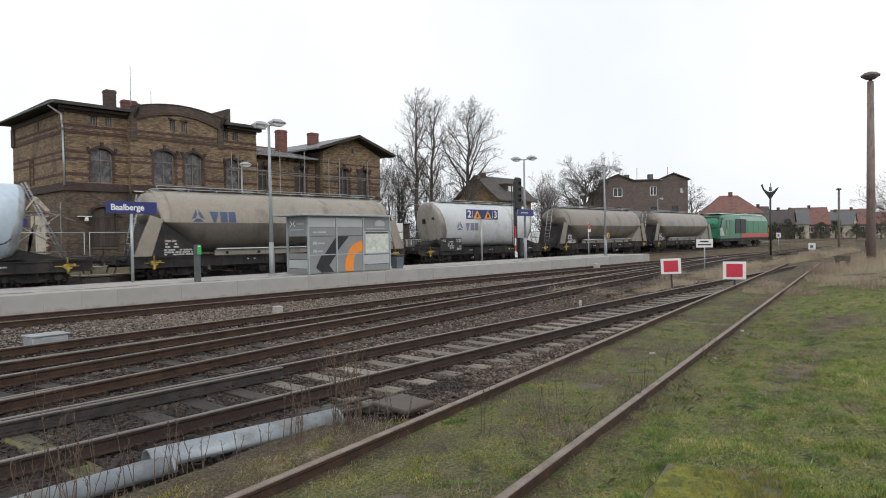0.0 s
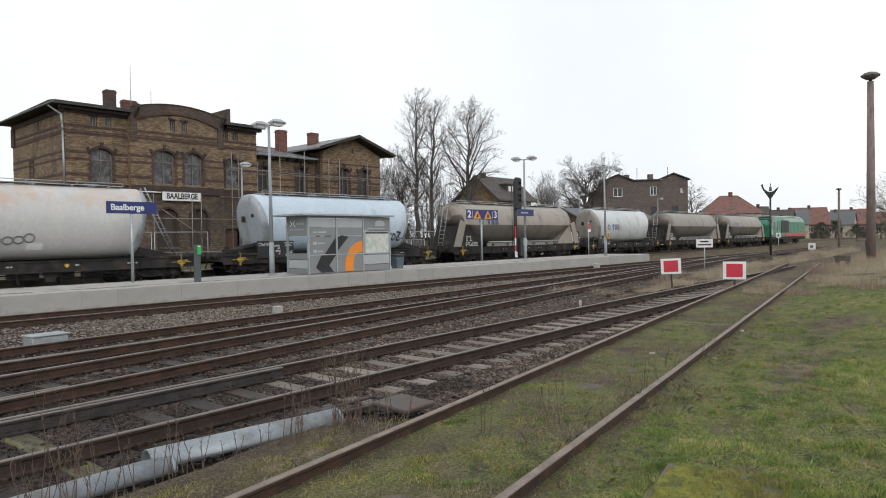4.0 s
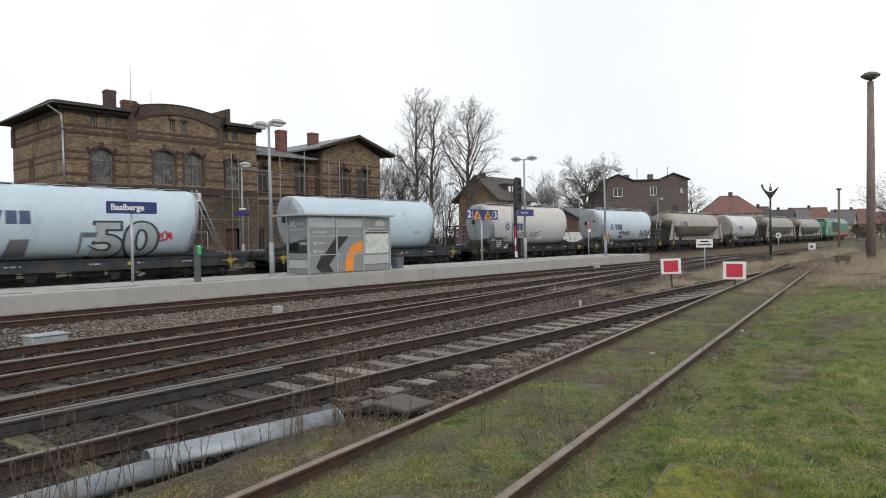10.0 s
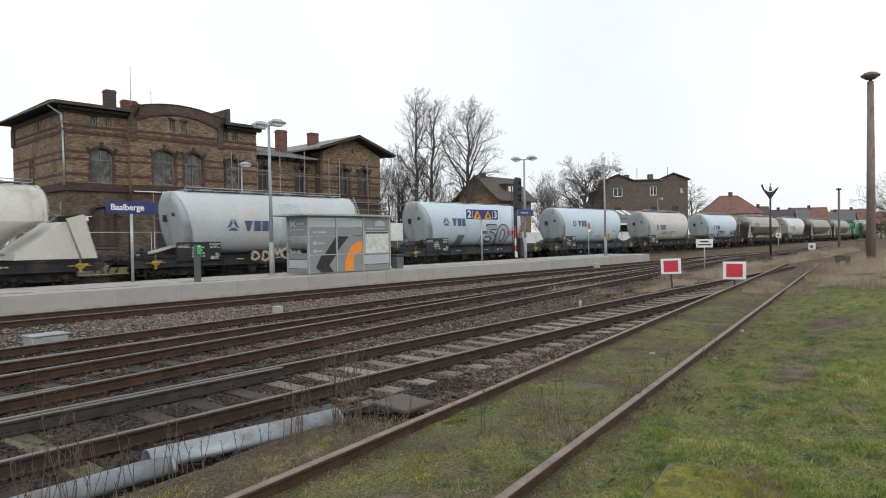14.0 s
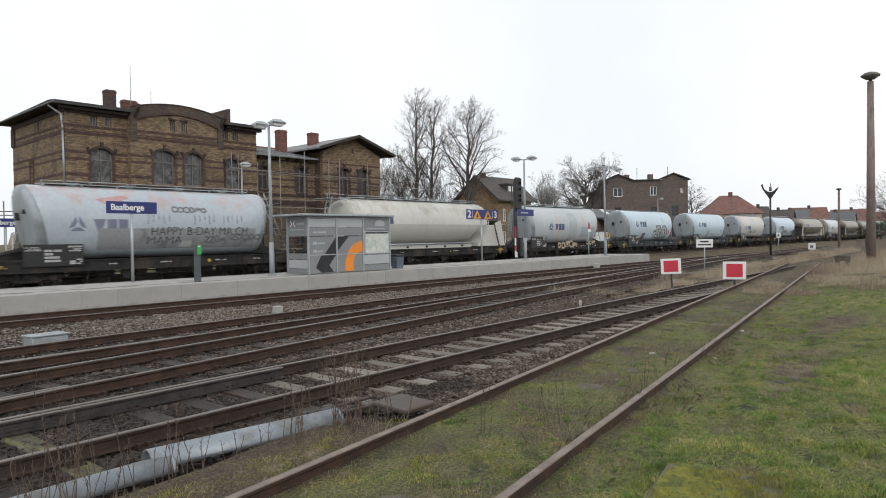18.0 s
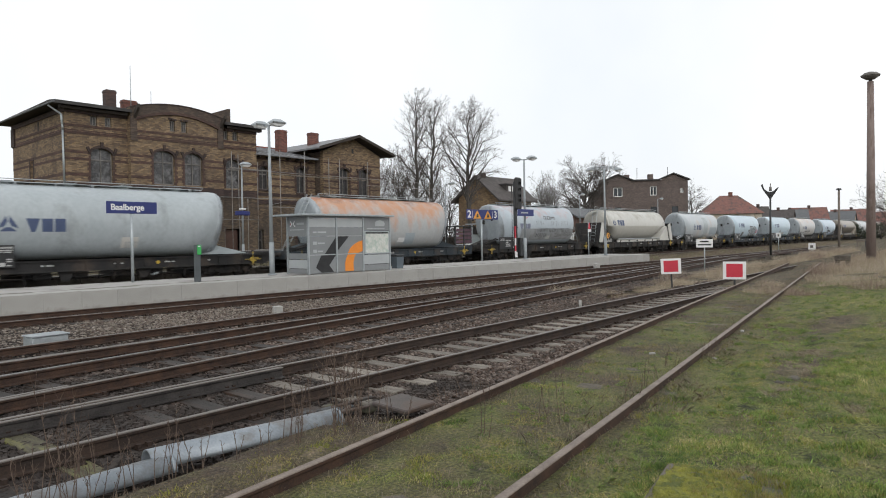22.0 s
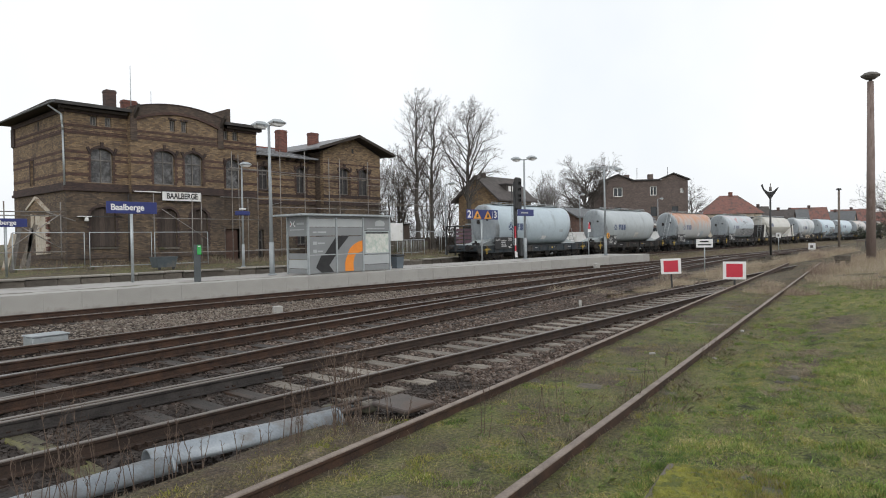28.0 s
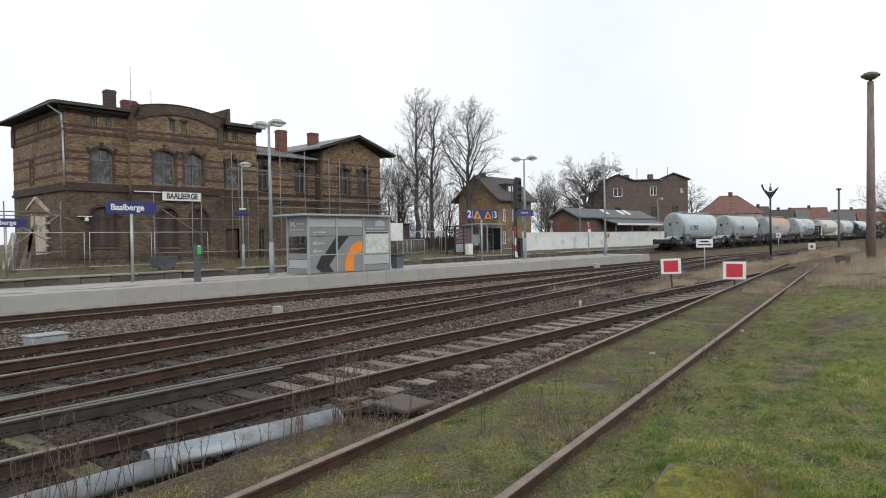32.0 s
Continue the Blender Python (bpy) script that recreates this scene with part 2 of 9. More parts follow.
DARK_STEEL = material("dark_steel", (0.018, 0.02, 0.022), (0.042, 0.044, 0.046), 0.6, scale=4, fine=50, bump=0.1, depth=0.003)
ANTHRACITE = material("anthracite_paint", (0.045, 0.055, 0.06), (0.075, 0.085, 0.092), 0.5, scale=3, fine=50, bump=0.03, depth=0.001)
BIN_GREY = material("bin_enamel", (0.085, 0.105, 0.125), (0.12, 0.145, 0.165), 0.5, scale=3, fine=50, bump=0.03, depth=0.001)
SHELTER_GREY = material("printed_grey_glass", (0.20, 0.21, 0.215), (0.25, 0.26, 0.265), 0.3, scale=1.5, fine=50, bump=0.02, depth=0.001)
SHELTER_PALE = material("pale_frosted_glass", (0.36, 0.38, 0.385), (0.43, 0.45, 0.455), 0.3, scale=1.5, fine=50, bump=0.02, depth=0.001)
BLACK = material("black_paint", (0.012, 0.012, 0.013), (0.028, 0.028, 0.029), 0.5, scale=4, fine=50, bump=0.05, depth=0.001)
ORANGE = material("orange_print", (0.72, 0.22, 0.025), (0.82, 0.28, 0.035), 0.45, scale=3, fine=40, bump=0.02, depth=0.001)
AMBER = material("amber_print", (0.62, 0.27, 0.03), (0.72, 0.34, 0.045), 0.45, scale=3, fine=40, bump=0.02, depth=0.001)
YELLOW = material("warning_yellow", (0.55, 0.36, 0.03), (0.68, 0.46, 0.05), 0.55, scale=5, fine=40, bump=0.05, depth=0.002, stain=(0.2, 0.14, 0.05), amount=0.18)
LEVER = material("grimy_lever_yellow", (0.36, 0.25, 0.035), (0.52, 0.37, 0.06), 0.6, scale=5, fine=40, bump=0.05, depth=0.002, stain=(0.13, 0.095, 0.04), amount=0.36, stain_scale=4)
GREEN = material("green_plastic", (0.02, 0.30, 0.06), (0.03, 0.40, 0.09), 0.4, scale=4, fine=40, bump=0.02, depth=0.001)
RED = material("signal_red", (0.46, 0.024, 0.045), (0.57, 0.038, 0.065), 0.5, scale=3, fine=40, bump=0.03, depth=0.001, stain=(0.38, 0.05, 0.06), amount=0.2)
PIPE = material("zinc_conduit", (0.22, 0.25, 0.275), (0.33, 0.36, 0.39), 0.46, metal=0.4, scale=3.5, fine=40, bump=0.08, depth=0.003, stain=(0.17, 0.155, 0.14), amount=0.26, stretch=(1.5, 1.5, 1.5))
BRICK = brick_material("yellow_brick", [(0.115, 0.077, 0.05), (0.17, 0.115, 0.066), (0.225, 0.152, 0.083), (0.29, 0.203, 0.117)], (0.13, 0.105, 0.085), (0.06, 0.044, 0.036), 0.34, (0.31, 0.235, 0.15))
BRICK_GRIME = brick_material("grimy_brick", [(0.07, 0.05, 0.039), (0.115, 0.08, 0.053), (0.155, 0.108, 0.067), (0.2, 0.144, 0.09)], (0.09, 0.075, 0.063), (0.042, 0.034, 0.03), 0.55, (0.26, 0.195, 0.12))
BRICK_UMBER = brick_material("umber_brick", [(0.06, 0.043, 0.036), (0.095, 0.067, 0.051), (0.13, 0.092, 0.065)], (0.08, 0.066, 0.058), (0.04, 0.032, 0.028), 0.4)
BRICK_BAND = brick_material("red_brown_brick_band", [(0.055, 0.03, 0.026), (0.08, 0.043, 0.035), (0.108, 0.06, 0.046)], (0.07, 0.052, 0.044), (0.045, 0.032, 0.028), 0.25)
BRICK_DARK = brick_material("dark_brick_course", [(0.04, 0.027, 0.026), (0.058, 0.037, 0.033), (0.078, 0.049, 0.041)], (0.055, 0.042, 0.037), (0.03, 0.024, 0.022), 0.3)
BRICK_RED = brick_material("red_brick", [(0.11, 0.042, 0.034), (0.165, 0.06, 0.045), (0.22, 0.085, 0.06)], (0.13, 0.095, 0.08), (0.06, 0.04, 0.035), 0.3)
BRICK_HOUSE = brick_material("ochre_house_brick", [(0.14, 0.09, 0.055), (0.22, 0.145, 0.078), (0.30, 0.205, 0.11)], (0.16, 0.13, 0.1), (0.09, 0.066, 0.048), 0.3)
BRICK_SHED = brick_material("faded_shed_brick", [(0.10, 0.06, 0.05), (0.14, 0.08, 0.064), (0.18, 0.105, 0.082)], (0.12, 0.095, 0.084), (0.07, 0.055, 0.05), 0.35)
# BRICK_BLOCK has the distance haze mixed in: paler and greyer than sooty brick
BRICK_BLOCK = brick_material("hazed_brown_brick", [(0.09, 0.07, 0.064), (0.13, 0.098, 0.088), (0.17, 0.13, 0.115)], (0.11, 0.095, 0.086), (0.075, 0.062, 0.056), 0.35)
BRICK_SOOT = brick_material("sooty_brick", [(0.055, 0.037, 0.034), (0.085, 0.052, 0.046), (0.115, 0.068, 0.056)], (0.07, 0.058, 0.053), (0.034, 0.03, 0.029), 0.4)
ROOF_FELT = material("roof_felt", (0.035, 0.032, 0.032), (0.07, 0.066, 0.064), 0.85, scale=1.5, fine=30, bump=0.2, depth=0.01)
ROOF_SLATE = material("grey_slate_roof", (0.085, 0.09, 0.095), (0.15, 0.155, 0.16), 0.7, scale=2, fine=14, bump=0.3, depth=0.02, stretch=(1, 1, 4))
ROOF_TILE = material("red_roof_tiles", (0.14, 0.052, 0.038), (0.21, 0.082, 0.06), 0.85, scale=2.5, fine=12, bump=0.4, depth=0.03, stain=(0.09, 0.05, 0.042), amount=0.34)
EAVE_WOOD = material("dark_eave_boards", (0.03, 0.024, 0.02), (0.06, 0.048, 0.04), 0.85, scale=3, fine=30, bump=0.2, depth=0.005)
PLASTER = material("old_lime_plaster", (0.40, 0.355, 0.29), (0.56, 0.51, 0.43), 0.95, scale=1.6, fine=40, bump=0.25, depth=0.01, stain=(0.25, 0.17, 0.11), amount=0.25)
WALL_WHITE = material("whitewashed_wall", (0.62, 0.63, 0.63), (0.74, 0.75, 0.75), 0.9, scale=0.8, fine=30, bump=0.15, depth=0.01, stain=(0.46, 0.46, 0.44), amount=0.16)
GLASS = glass_material("old_window_glass")
# grey mottling holds both dust and reflections, painted into the pane colour
GLASS_GREY = material("dusty_reflecting_panes", (0.02, 0.02, 0.022), (0.17, 0.165, 0.165), 0.22, scale=1.7, fine=7, bump=0.03, depth=0.004, stain=(0.03, 0.028, 0.026), amount=0.35, stain_scale=2.2)
GLASS_DARK = material("grimy_dark_glass", (0.012, 0.011, 0.012), (0.055, 0.05, 0.052), 0.3, scale=1.7, fine=7, bump=0.03, depth=0.004, stain=(0.02, 0.018, 0.017), amount=0.35, stain_scale=2.2)
ROOF_METAL = material("weathered_zinc_roof", (0.16, 0.165, 0.175), (0.25, 0.255, 0.265), 0.6, metal=0.2, scale=1.2, fine=20, bump=0.1, depth=0.004, stain=(0.13, 0.12, 0.115), amount=0.3)
CLEAR = clear_material("clear_glass")
SHED_RED = material("faded_red_boards", (0.13, 0.045, 0.03), (0.19, 0.07, 0.05), 0.85, scale=3, fine=40, bump=0.2, depth=0.005, stretch=(4, 4, 0.6))
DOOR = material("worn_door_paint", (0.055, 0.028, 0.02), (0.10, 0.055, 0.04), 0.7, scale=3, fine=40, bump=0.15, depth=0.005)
FRAME = material("peeling_window_frame", (0.085, 0.078, 0.07), (0.22, 0.205, 0.19), 0.8, scale=4, fine=40, bump=0.2, depth=0.004)
BARK = material("tree_bark", (0.05, 0.044, 0.039), (0.105, 0.094, 0.083), 0.95, scale=4, fine=25, bump=0.6, depth=0.02, stretch=(2, 2, 0.4))
TWIG = island_material("bare_twigs", [(0.085, 0.072, 0.066), (0.13, 0.112, 0.102), (0.065, 0.056, 0.05)])
GRASS = island_material("grass_blades", [(0.08, 0.135, 0.027), (0.168, 0.245, 0.042), (0.25, 0.335, 0.062), (0.285, 0.315, 0.072), (0.4, 0.355, 0.13), (0.54, 0.465, 0.23)], 0.9, 2.6)
MOSSY = island_material("moss_and_short_turf", [(0.138, 0.168, 0.024), (0.205, 0.222, 0.034), (0.272, 0.265, 0.045), (0.222, 0.2, 0.052), (0.318, 0.25, 0.103), (0.4, 0.325, 0.145)], 0.9, 3.0)
GRASS_DEEP = island_material("fresh_grass_blades", [(0.075, 0.128, 0.033), (0.125, 0.195, 0.045), (0.18, 0.25, 0.06), (0.105, 0.16, 0.038), (0.27, 0.34, 0.1)], 0.9, 3.6)
LEAFY = island_material("broad_leaves", [(0.192, 0.288, 0.051), (0.264, 0.372, 0.082), (0.216, 0.324, 0.061)], 0.7)
STRAW = island_material("dry_stalks", [(0.24, 0.19, 0.135), (0.33, 0.275, 0.20), (0.19, 0.145, 0.105), (0.40, 0.34, 0.26)], 0.9)
SCRUB_DARK = island_material("withered_stems", [(0.12, 0.088, 0.068), (0.2, 0.155, 0.12), (0.085, 0.062, 0.05), (0.26, 0.21, 0.165)], 0.9)
LITTER = island_material("rotting_litter", [(0.04, 0.028, 0.02), (0.085, 0.062, 0.044), (0.13, 0.1, 0.072), (0.055, 0.042, 0.028), (0.21, 0.17, 0.125)], 0.95)
SCRUB = island_material("brown_scrub", [(0.17, 0.13, 0.10), (0.25, 0.2, 0.15), (0.115, 0.09, 0.07), (0.31, 0.255, 0.195), (0.2, 0.2, 0.09)], 0.9, 0.5)
BRUSH = island_material("knee_high_brush", [(0.2, 0.145, 0.113), (0.33, 0.255, 0.195), (0.42, 0.34, 0.265), (0.28, 0.245, 0.13), (0.5, 0.42, 0.33)], 0.9, 0.35)
WEED = island_material("dead_weed_stems", [(0.10, 0.068, 0.05), (0.15, 0.108, 0.08), (0.075, 0.05, 0.04)], 0.9)
RUSTY_PLATE = material("rusty_cover_plate", (0.055, 0.045, 0.04), (0.11, 0.092, 0.083), 0.7, scale=4, fine=40, bump=0.2, depth=0.003, stain=(0.09, 0.06, 0.045), amount=0.3)
POST_WOOD = material("weathered_post_wood", (0.13, 0.108, 0.092), (0.22, 0.19, 0.165), 0.9, scale=3, fine=40, bump=0.3, depth=0.006, stretch=(3, 3, 0.5))
RUST_POLE = material("rusty_mast", (0.17, 0.128, 0.112), (0.27, 0.21, 0.188), 0.85, scale=2.5, fine=40, bump=0.2, depth=0.004, stretch=(2, 2, 0.5), stain=(0.11, 0.07, 0.055), amount=0.25)


def turf_material():
    """Winter ground: straw-brown earth, with green turf and moss where the mesh says that grass grows."""
    m = bpy.data.materials.new("winter_turf")
    m.use_nodes = True
    n, l = m.node_tree.nodes, m.node_tree.links
    b = n["Principled BSDF"]
    co = n.new("ShaderNodeTexCoord")

    def ramp(scale, detail, stops):
        t, r = n.new("ShaderNodeTexNoise"), n.new("ShaderNodeValToRGB")
        t.inputs["Scale"].default_value, t.inputs["Detail"].default_value, t.inputs["Roughness"].default_value = scale, detail, 0.62
        l.new(co.outputs["Object"], t.inputs["Vector"])
        while len(r.color_ramp.elements) < len(stops):
            r.color_ramp.elements.new(0.5)
        for e, (p, col) in zip(r.color_ramp.elements, stops):
            e.position, e.color = p, (*col, 1)
        l.new(t.outputs[0], r.inputs[0])
        return t, r

    _, earth = ramp(2.2, 10, [(0.32, (0.026, 0.019, 0.014)), (0.46, (0.08, 0.06, 0.04)), (0.58, (0.085, 0.073, 0.035)), (0.72, (0.22, 0.175, 0.118))])
    grain, green = ramp(3.1, 10, [(0.34, (0.026, 0.033, 0.011)), (0.45, (0.09, 0.105, 0.027)), (0.58, (0.13, 0.135, 0.042)), (0.72, (0.175, 0.145, 0.085))])
    patch, share = n.new("ShaderNodeTexNoise"), n.new("ShaderNodeAttribute")
    share.attribute_name = "grassy"
    patch.inputs["Scale"].default_value, patch.inputs["Detail"].default_value = 0.75, 8
    l.new(co.outputs["Object"], patch.inputs["Vector"])
    add, rng, mix = n.new("ShaderNodeMath"), n.new("ShaderNodeMapRange"), n.new("ShaderNodeMix")
    l.new(patch.outputs[0], add.inputs[0])
    l.new(share.outputs["Fac"], add.inputs[1])
    rng.inputs[1].default_value, rng.inputs[2].default_value = 0.86, 1.18
    l.new(add.outputs[0], rng.inputs[0])
    mix.data_type = "RGBA"
    l.new(rng.outputs[0], mix.inputs[0])
    l.new(earth.outputs[0], mix.inputs[6])
    l.new(green.outputs[0], mix.inputs[7])
    _, litter = ramp(38.0, 9, [(0.36, (0.4, 0.38, 0.36)), (0.47, (0.88, 0.88, 0.88)), (0.56, (1.25, 1.22, 1.15)), (0.68, (2.2, 2.0, 1.75))])
    tint = n.new("ShaderNodeMix")
    tint.data_type, tint.blend_type = "RGBA", "MULTIPLY"
    tint.inputs[0].default_value = 1.0
    l.new(mix.outputs[2], tint.inputs[6])
    l.new(litter.outputs[0], tint.inputs[7])
    l.new(tint.outputs[2], b.inputs["Base Color"])
    b.inputs["Roughness"].default_value = 0.95
    fine, bp = n.new("ShaderNodeTexNoise"), n.new("ShaderNodeBump")
    fine.inputs["Scale"].default_value, fine.inputs["Detail"].default_value = 22, 10
    l.new(co.outputs["Object"], fine.inputs["Vector"])
    bp.inputs["Strength"].default_value, bp.inputs["Distance"].default_value = 0.9, 0.06
    l.new(fine.outputs[0], bp.inputs["Height"])
    l.new(bp.outputs[0], b.inputs["Normal"])
    return m


GRASSY = turf_material()


# ---- mesh tools ----
class Shape:
    """Collects points and faces for one mesh."""

    def __init__(self):
        self.v, self.f, self.s = [], [], []

    def add(self, pts, faces, smooth=False):
        o = len(self.v)
        self.v += [tuple(p) for p in pts]
        self.f += [tuple(o + i for i in f) for f in faces]
        self.s += [smooth] * len(faces)
        return self

    def box(self, x0, x1, y0, y1, z0, z1, m=None):
        pts = [Vector((x, y, z)) for z in (z0, z1) for x, y in ((x0, y0), (x1, y0), (x1, y1), (x0, y1))]
        if m:
            pts = [m @ p for p in pts]
        return self.add(pts, [(3, 2, 1, 0), (4, 5, 6, 7), (0, 1, 5, 4), (1, 2, 6, 5), (2, 3, 7, 6), (3, 0, 4, 7)])

    def block(self, x0, x1, y0, y1, z0, z1, c=0.02, m=None):
        """A box with chamfered edges."""
        rings = []
        for z, i in ((z0, c), (z0 + c, 0), (z1 - c, 0), (z1, c)):
            a, b, d, e = x0 + i, x1 - i, y0 + i, y1 - i
            rings.append([(a + c, d, z), (b - c, d, z), (b, d + c, z), (b, e - c, z), (b - c, e, z), (a + c, e, z), (a, e - c, z), (a, d + c, z)])
        return self.loft([[m @ Vector(p) if m else Vector(p) for p in r] for r in rings], smooth=False)

    def loft(self, rings, caps=True, smooth=True, closed=True):
        k = len(rings[0])
        faces = []
        for i in range(len(rings) - 1):
            for j in range(k if closed else k - 1):
                a, b = i * k + j, i * k + (j + 1) % k
                faces.append((a, b, b + k, a + k))
        self.add([p for r in rings for p in r], faces, smooth)
        if caps:
            o = len(self.v) - len(rings) * k
            self.f += [tuple(o + j for j in reversed(range(k))), tuple(o + (len(rings) - 1) * k + j for j in range(k))]
            self.s += [False, False]
        return self

    def tube(self, p, q, r, r2=None, n=10, caps=True):
        p, q = Vector(p), Vector(q)
        d = (q - p).normalized()
        u = d.orthogonal().normalized()
        w = d.cross(u)
        r2 = r if r2 is None else r2
        rings = [[c + rad * (math.cos(t) * u + math.sin(t) * w) for t in (2 * math.pi * i / n for i in range(n))] for c, rad in ((p, r), (q, r2))]
        return self.loft(rings, caps)

    def prism(self, pts, origin, u, v, w):
        """A flat outline pts in the axes u, v, given depth by the vector w."""
        o, u, v, w = Vector(origin), Vector(u), Vector(v), Vector(w)
        k = len(pts)
        near = [o + a * u + b * v for a, b in pts]
        far = [p + w for p in near]
        faces = [tuple(reversed(range(k))), tuple(range(k, 2 * k))] + [(i, (i + 1) % k, k + (i + 1) % k, k + i) for i in range(k)]
        return self.add(near + far, faces)

    def mesh(self, name, mat):
        me = bpy.data.meshes.new(name)
        me.from_pydata(self.v, [], self.f)
        me.polygons.foreach_set("use_smooth", self.s)
        if mat:
            me.materials.append(mat)
        me.update()
        return me


def thing(name, label, category, m=None, group="", kind=""):
    ob = new(name)
    ob.empty_display_size = 0.3
    if m:
        ob.matrix_basis = m
    return tagged(ob, label, category, group, kind)


def part(name, shape, mat, parent, label="", m=None):
    """One mesh object under a thing or under a part."""
    me = shape if isinstance(shape, bpy.types.Mesh) else shape.mesh(name, mat)
    ob = new(name, me)
    ob.parent = parent
    if m:
        ob.matrix_basis = m
    if label:
        ob["label"] = label
    return ob


def solid(name, shape, mat, label, category="", kind="", group=""):
    return tagged(new(name, shape.mesh(name, mat)), label, category, group, kind)


def letters(text, size, mat, thick=0.004, narrow=1.0, bold=0.0):
    c = bpy.data.curves.new("letters", "FONT")
    c.body, c.size, c.extrude, c.align_x, c.align_y, c.offset = text, size, thick, "CENTER", "CENTER", bold
    tmp = new("letters", c)
    me = bpy.data.meshes.new_from_object(tmp)
    bpy.data.objects.remove(tmp)
    bpy.data.curves.remove(c)
    me.transform(Matrix.Diagonal((narrow, 1, 1, 1)))
    me.materials.clear()
    me.materials.append(mat)
    return me


UPRIGHT = Matrix(((1, 0, 0, 0), (0, 0, -1, 0), (0, 1, 0, 0), (0, 0, 0, 1)))


# ---- ground, tracks and platform ----
def siding_y(x):
    return 2.74 + 0.162 * x


def stub_y(x):
    return 7.03 + 0.043 * x


def crossing_y(x):
    return 9.25 + 0.155 * x


def through_y(x):
    return 12.07 + 0.104 * x - 0.0003 * x * x


def edge_y(x):
    return 18.45


def train_y(x):
    return 29.3


def step(a, b, x):
    t = min(1.0, max(0.0, (x - a) / (b - a)))
    return t * t * (3 - 2 * t)


def ground_z(x, y):
    d = siding_y(x) - y
    v = step(4.9, 3.9, x) * step(-6, -2, x)
    near = -0.30 + 0.325 * step(-1.5 - v, -0.88 - 0.67 * v, d) + 0.022 * noise.noise((x * 3.0, y * 3.0, 1.0))
    if d > 0.9:
        near += 0.30 * step(0.9, 6.0, d) * step(60, 25, x) * step(3, 14, x) + 0.05 * step(0.9, 2.5, d)
        near += 0.05 * noise.noise((x * 0.6, y * 0.6, 3.0)) + 0.045 * noise.noise((x * 2.1, y * 2.1, 8.0)) + 0.018 * noise.noise((x * 5.5, y * 5.5, 18.0))
    near = near * (1 - step(70, 130, abs(x)))
    return near + (0.28 - near) * step(30.95, 31.0, y)


def spread(stops):
    """Grid lines: stops are (to, pitch) from the first value on."""
    out = [stops[0]]
    for to, pitch in stops[1:]:
        n = max(1, round((to - out[-1]) / pitch))
        a = out[-1]
        out += [a + (to - a) * (i + 1) / n for i in range(n)]
    return out


def sheet(xs, ys, height, keep=None):
    s = Shape()
    nx = len(xs)
    s.v = [(x, y, height(x, y)) for y in ys for x in xs]
    for j in range(len(ys) - 1):
        for i in range(nx - 1):
            if keep is None or keep(0.5 * (xs[i] + xs[i + 1]), 0.5 * (ys[j] + ys[j + 1])):
                s.f.append((j * nx + i, j * nx + i + 1, (j + 1) * nx + i + 1, (j + 1) * nx + i))
    s.s = [True] * len(s.f)
    return s


gx = spread([-2600, (-100, 400), (-12, 11), (0, 0.8), (7, 0.3), (16, 0.15), (26, 0.3), (60, 1.2), (120, 6), (2600, 300)])
gy = spread([-2600, (-100, 400), (-12, 11), (-4, 0.8), (1.2, 0.3), (3.6, 0.15), (8, 0.3), (30.9, 2.2), (30.95, 0.05), (31.0, 0.05), (60, 3), (130, 8), (2600, 300)])
land = solid("ground", sheet(gx, gy, ground_z), GRASSY, "damp winter turf with bare earthy patches", "ground", "structure")


def grassy(x, y):
    """How much grass grows here, 0 to 1."""
    d = siding_y(x) - y
    if y > 31:
        return 0.45 + 0.14 * noise.noise((x * 0.3, y * 0.5, 31.0))
    g = 0.40 + (0.13 + 0.3 * noise.noise((x * 1.3, y * 1.3, 21.0))) * step(0.95, 0.6, abs(d)) * step(24, 12, x) + 0.35 * step(0.6, 1.4, d) * step(36, 19, x) - 0.2 * step(18, 30, x)
    g += 0.12 * step(3.0, 6.0, d) * step(22, 12, x)
    g -= 0.45 * step(1.0, 0.5, ((x - 9.0 + 0.4 * noise.noise((x, y, 2.0))) / 0.75) ** 2 + ((y - 2.12) / 0.28) ** 2)
    g -= 0.4 * step(1.0, 0.4, ((x - 13.8) / 1.7) ** 2 + ((y - 2.55) / 0.5) ** 2)
    g -= 0.45 * step(-0.85, -1.1, d)
    return g - 0.2 * step(0.6, 0.1, ((x - 11.2) / 6.0) ** 2 + ((y - 1.9 - 0.2 * (x - 7.7)) / 1.0) ** 2)


cover = land.data.attributes.new("grassy", "FLOAT", "POINT")
cover.data.foreach_set("value", [grassy(v.co.x, v.co.y) for v in land.data.vertices])


def bed_z(x, y):
    k = 0.25 + 0.75 * step(1.2, 1.7, abs(y - stub_y(x)))
    return -0.195 + k * (0.026 * noise.noise((x * 1.7, y * 1.7, 0.5)) + 0.02 * noise.noise((x * 5.0, y * 5.0, 4.0)))


def on_bed(x, y):
    w = 0.35 * noise.noise((x * 0.8, y * 0.8, 9.0))
    if crossing_y(x) - 2.0 - w < y < 20.4 and y > stub_y(x) - 1.6:
        return x < 66
    if abs(y - stub_y(x)) < 1.75 + w and x < 62:
        return True
    if stub_y(x) < y < crossing_y(x) and x < 19 + 3 * w:
        return True
    return siding_y(x) + 1.08 + 0.82 * step(4.9, 3.9, x) + 0.4 * w < y < stub_y(x) and x < 23


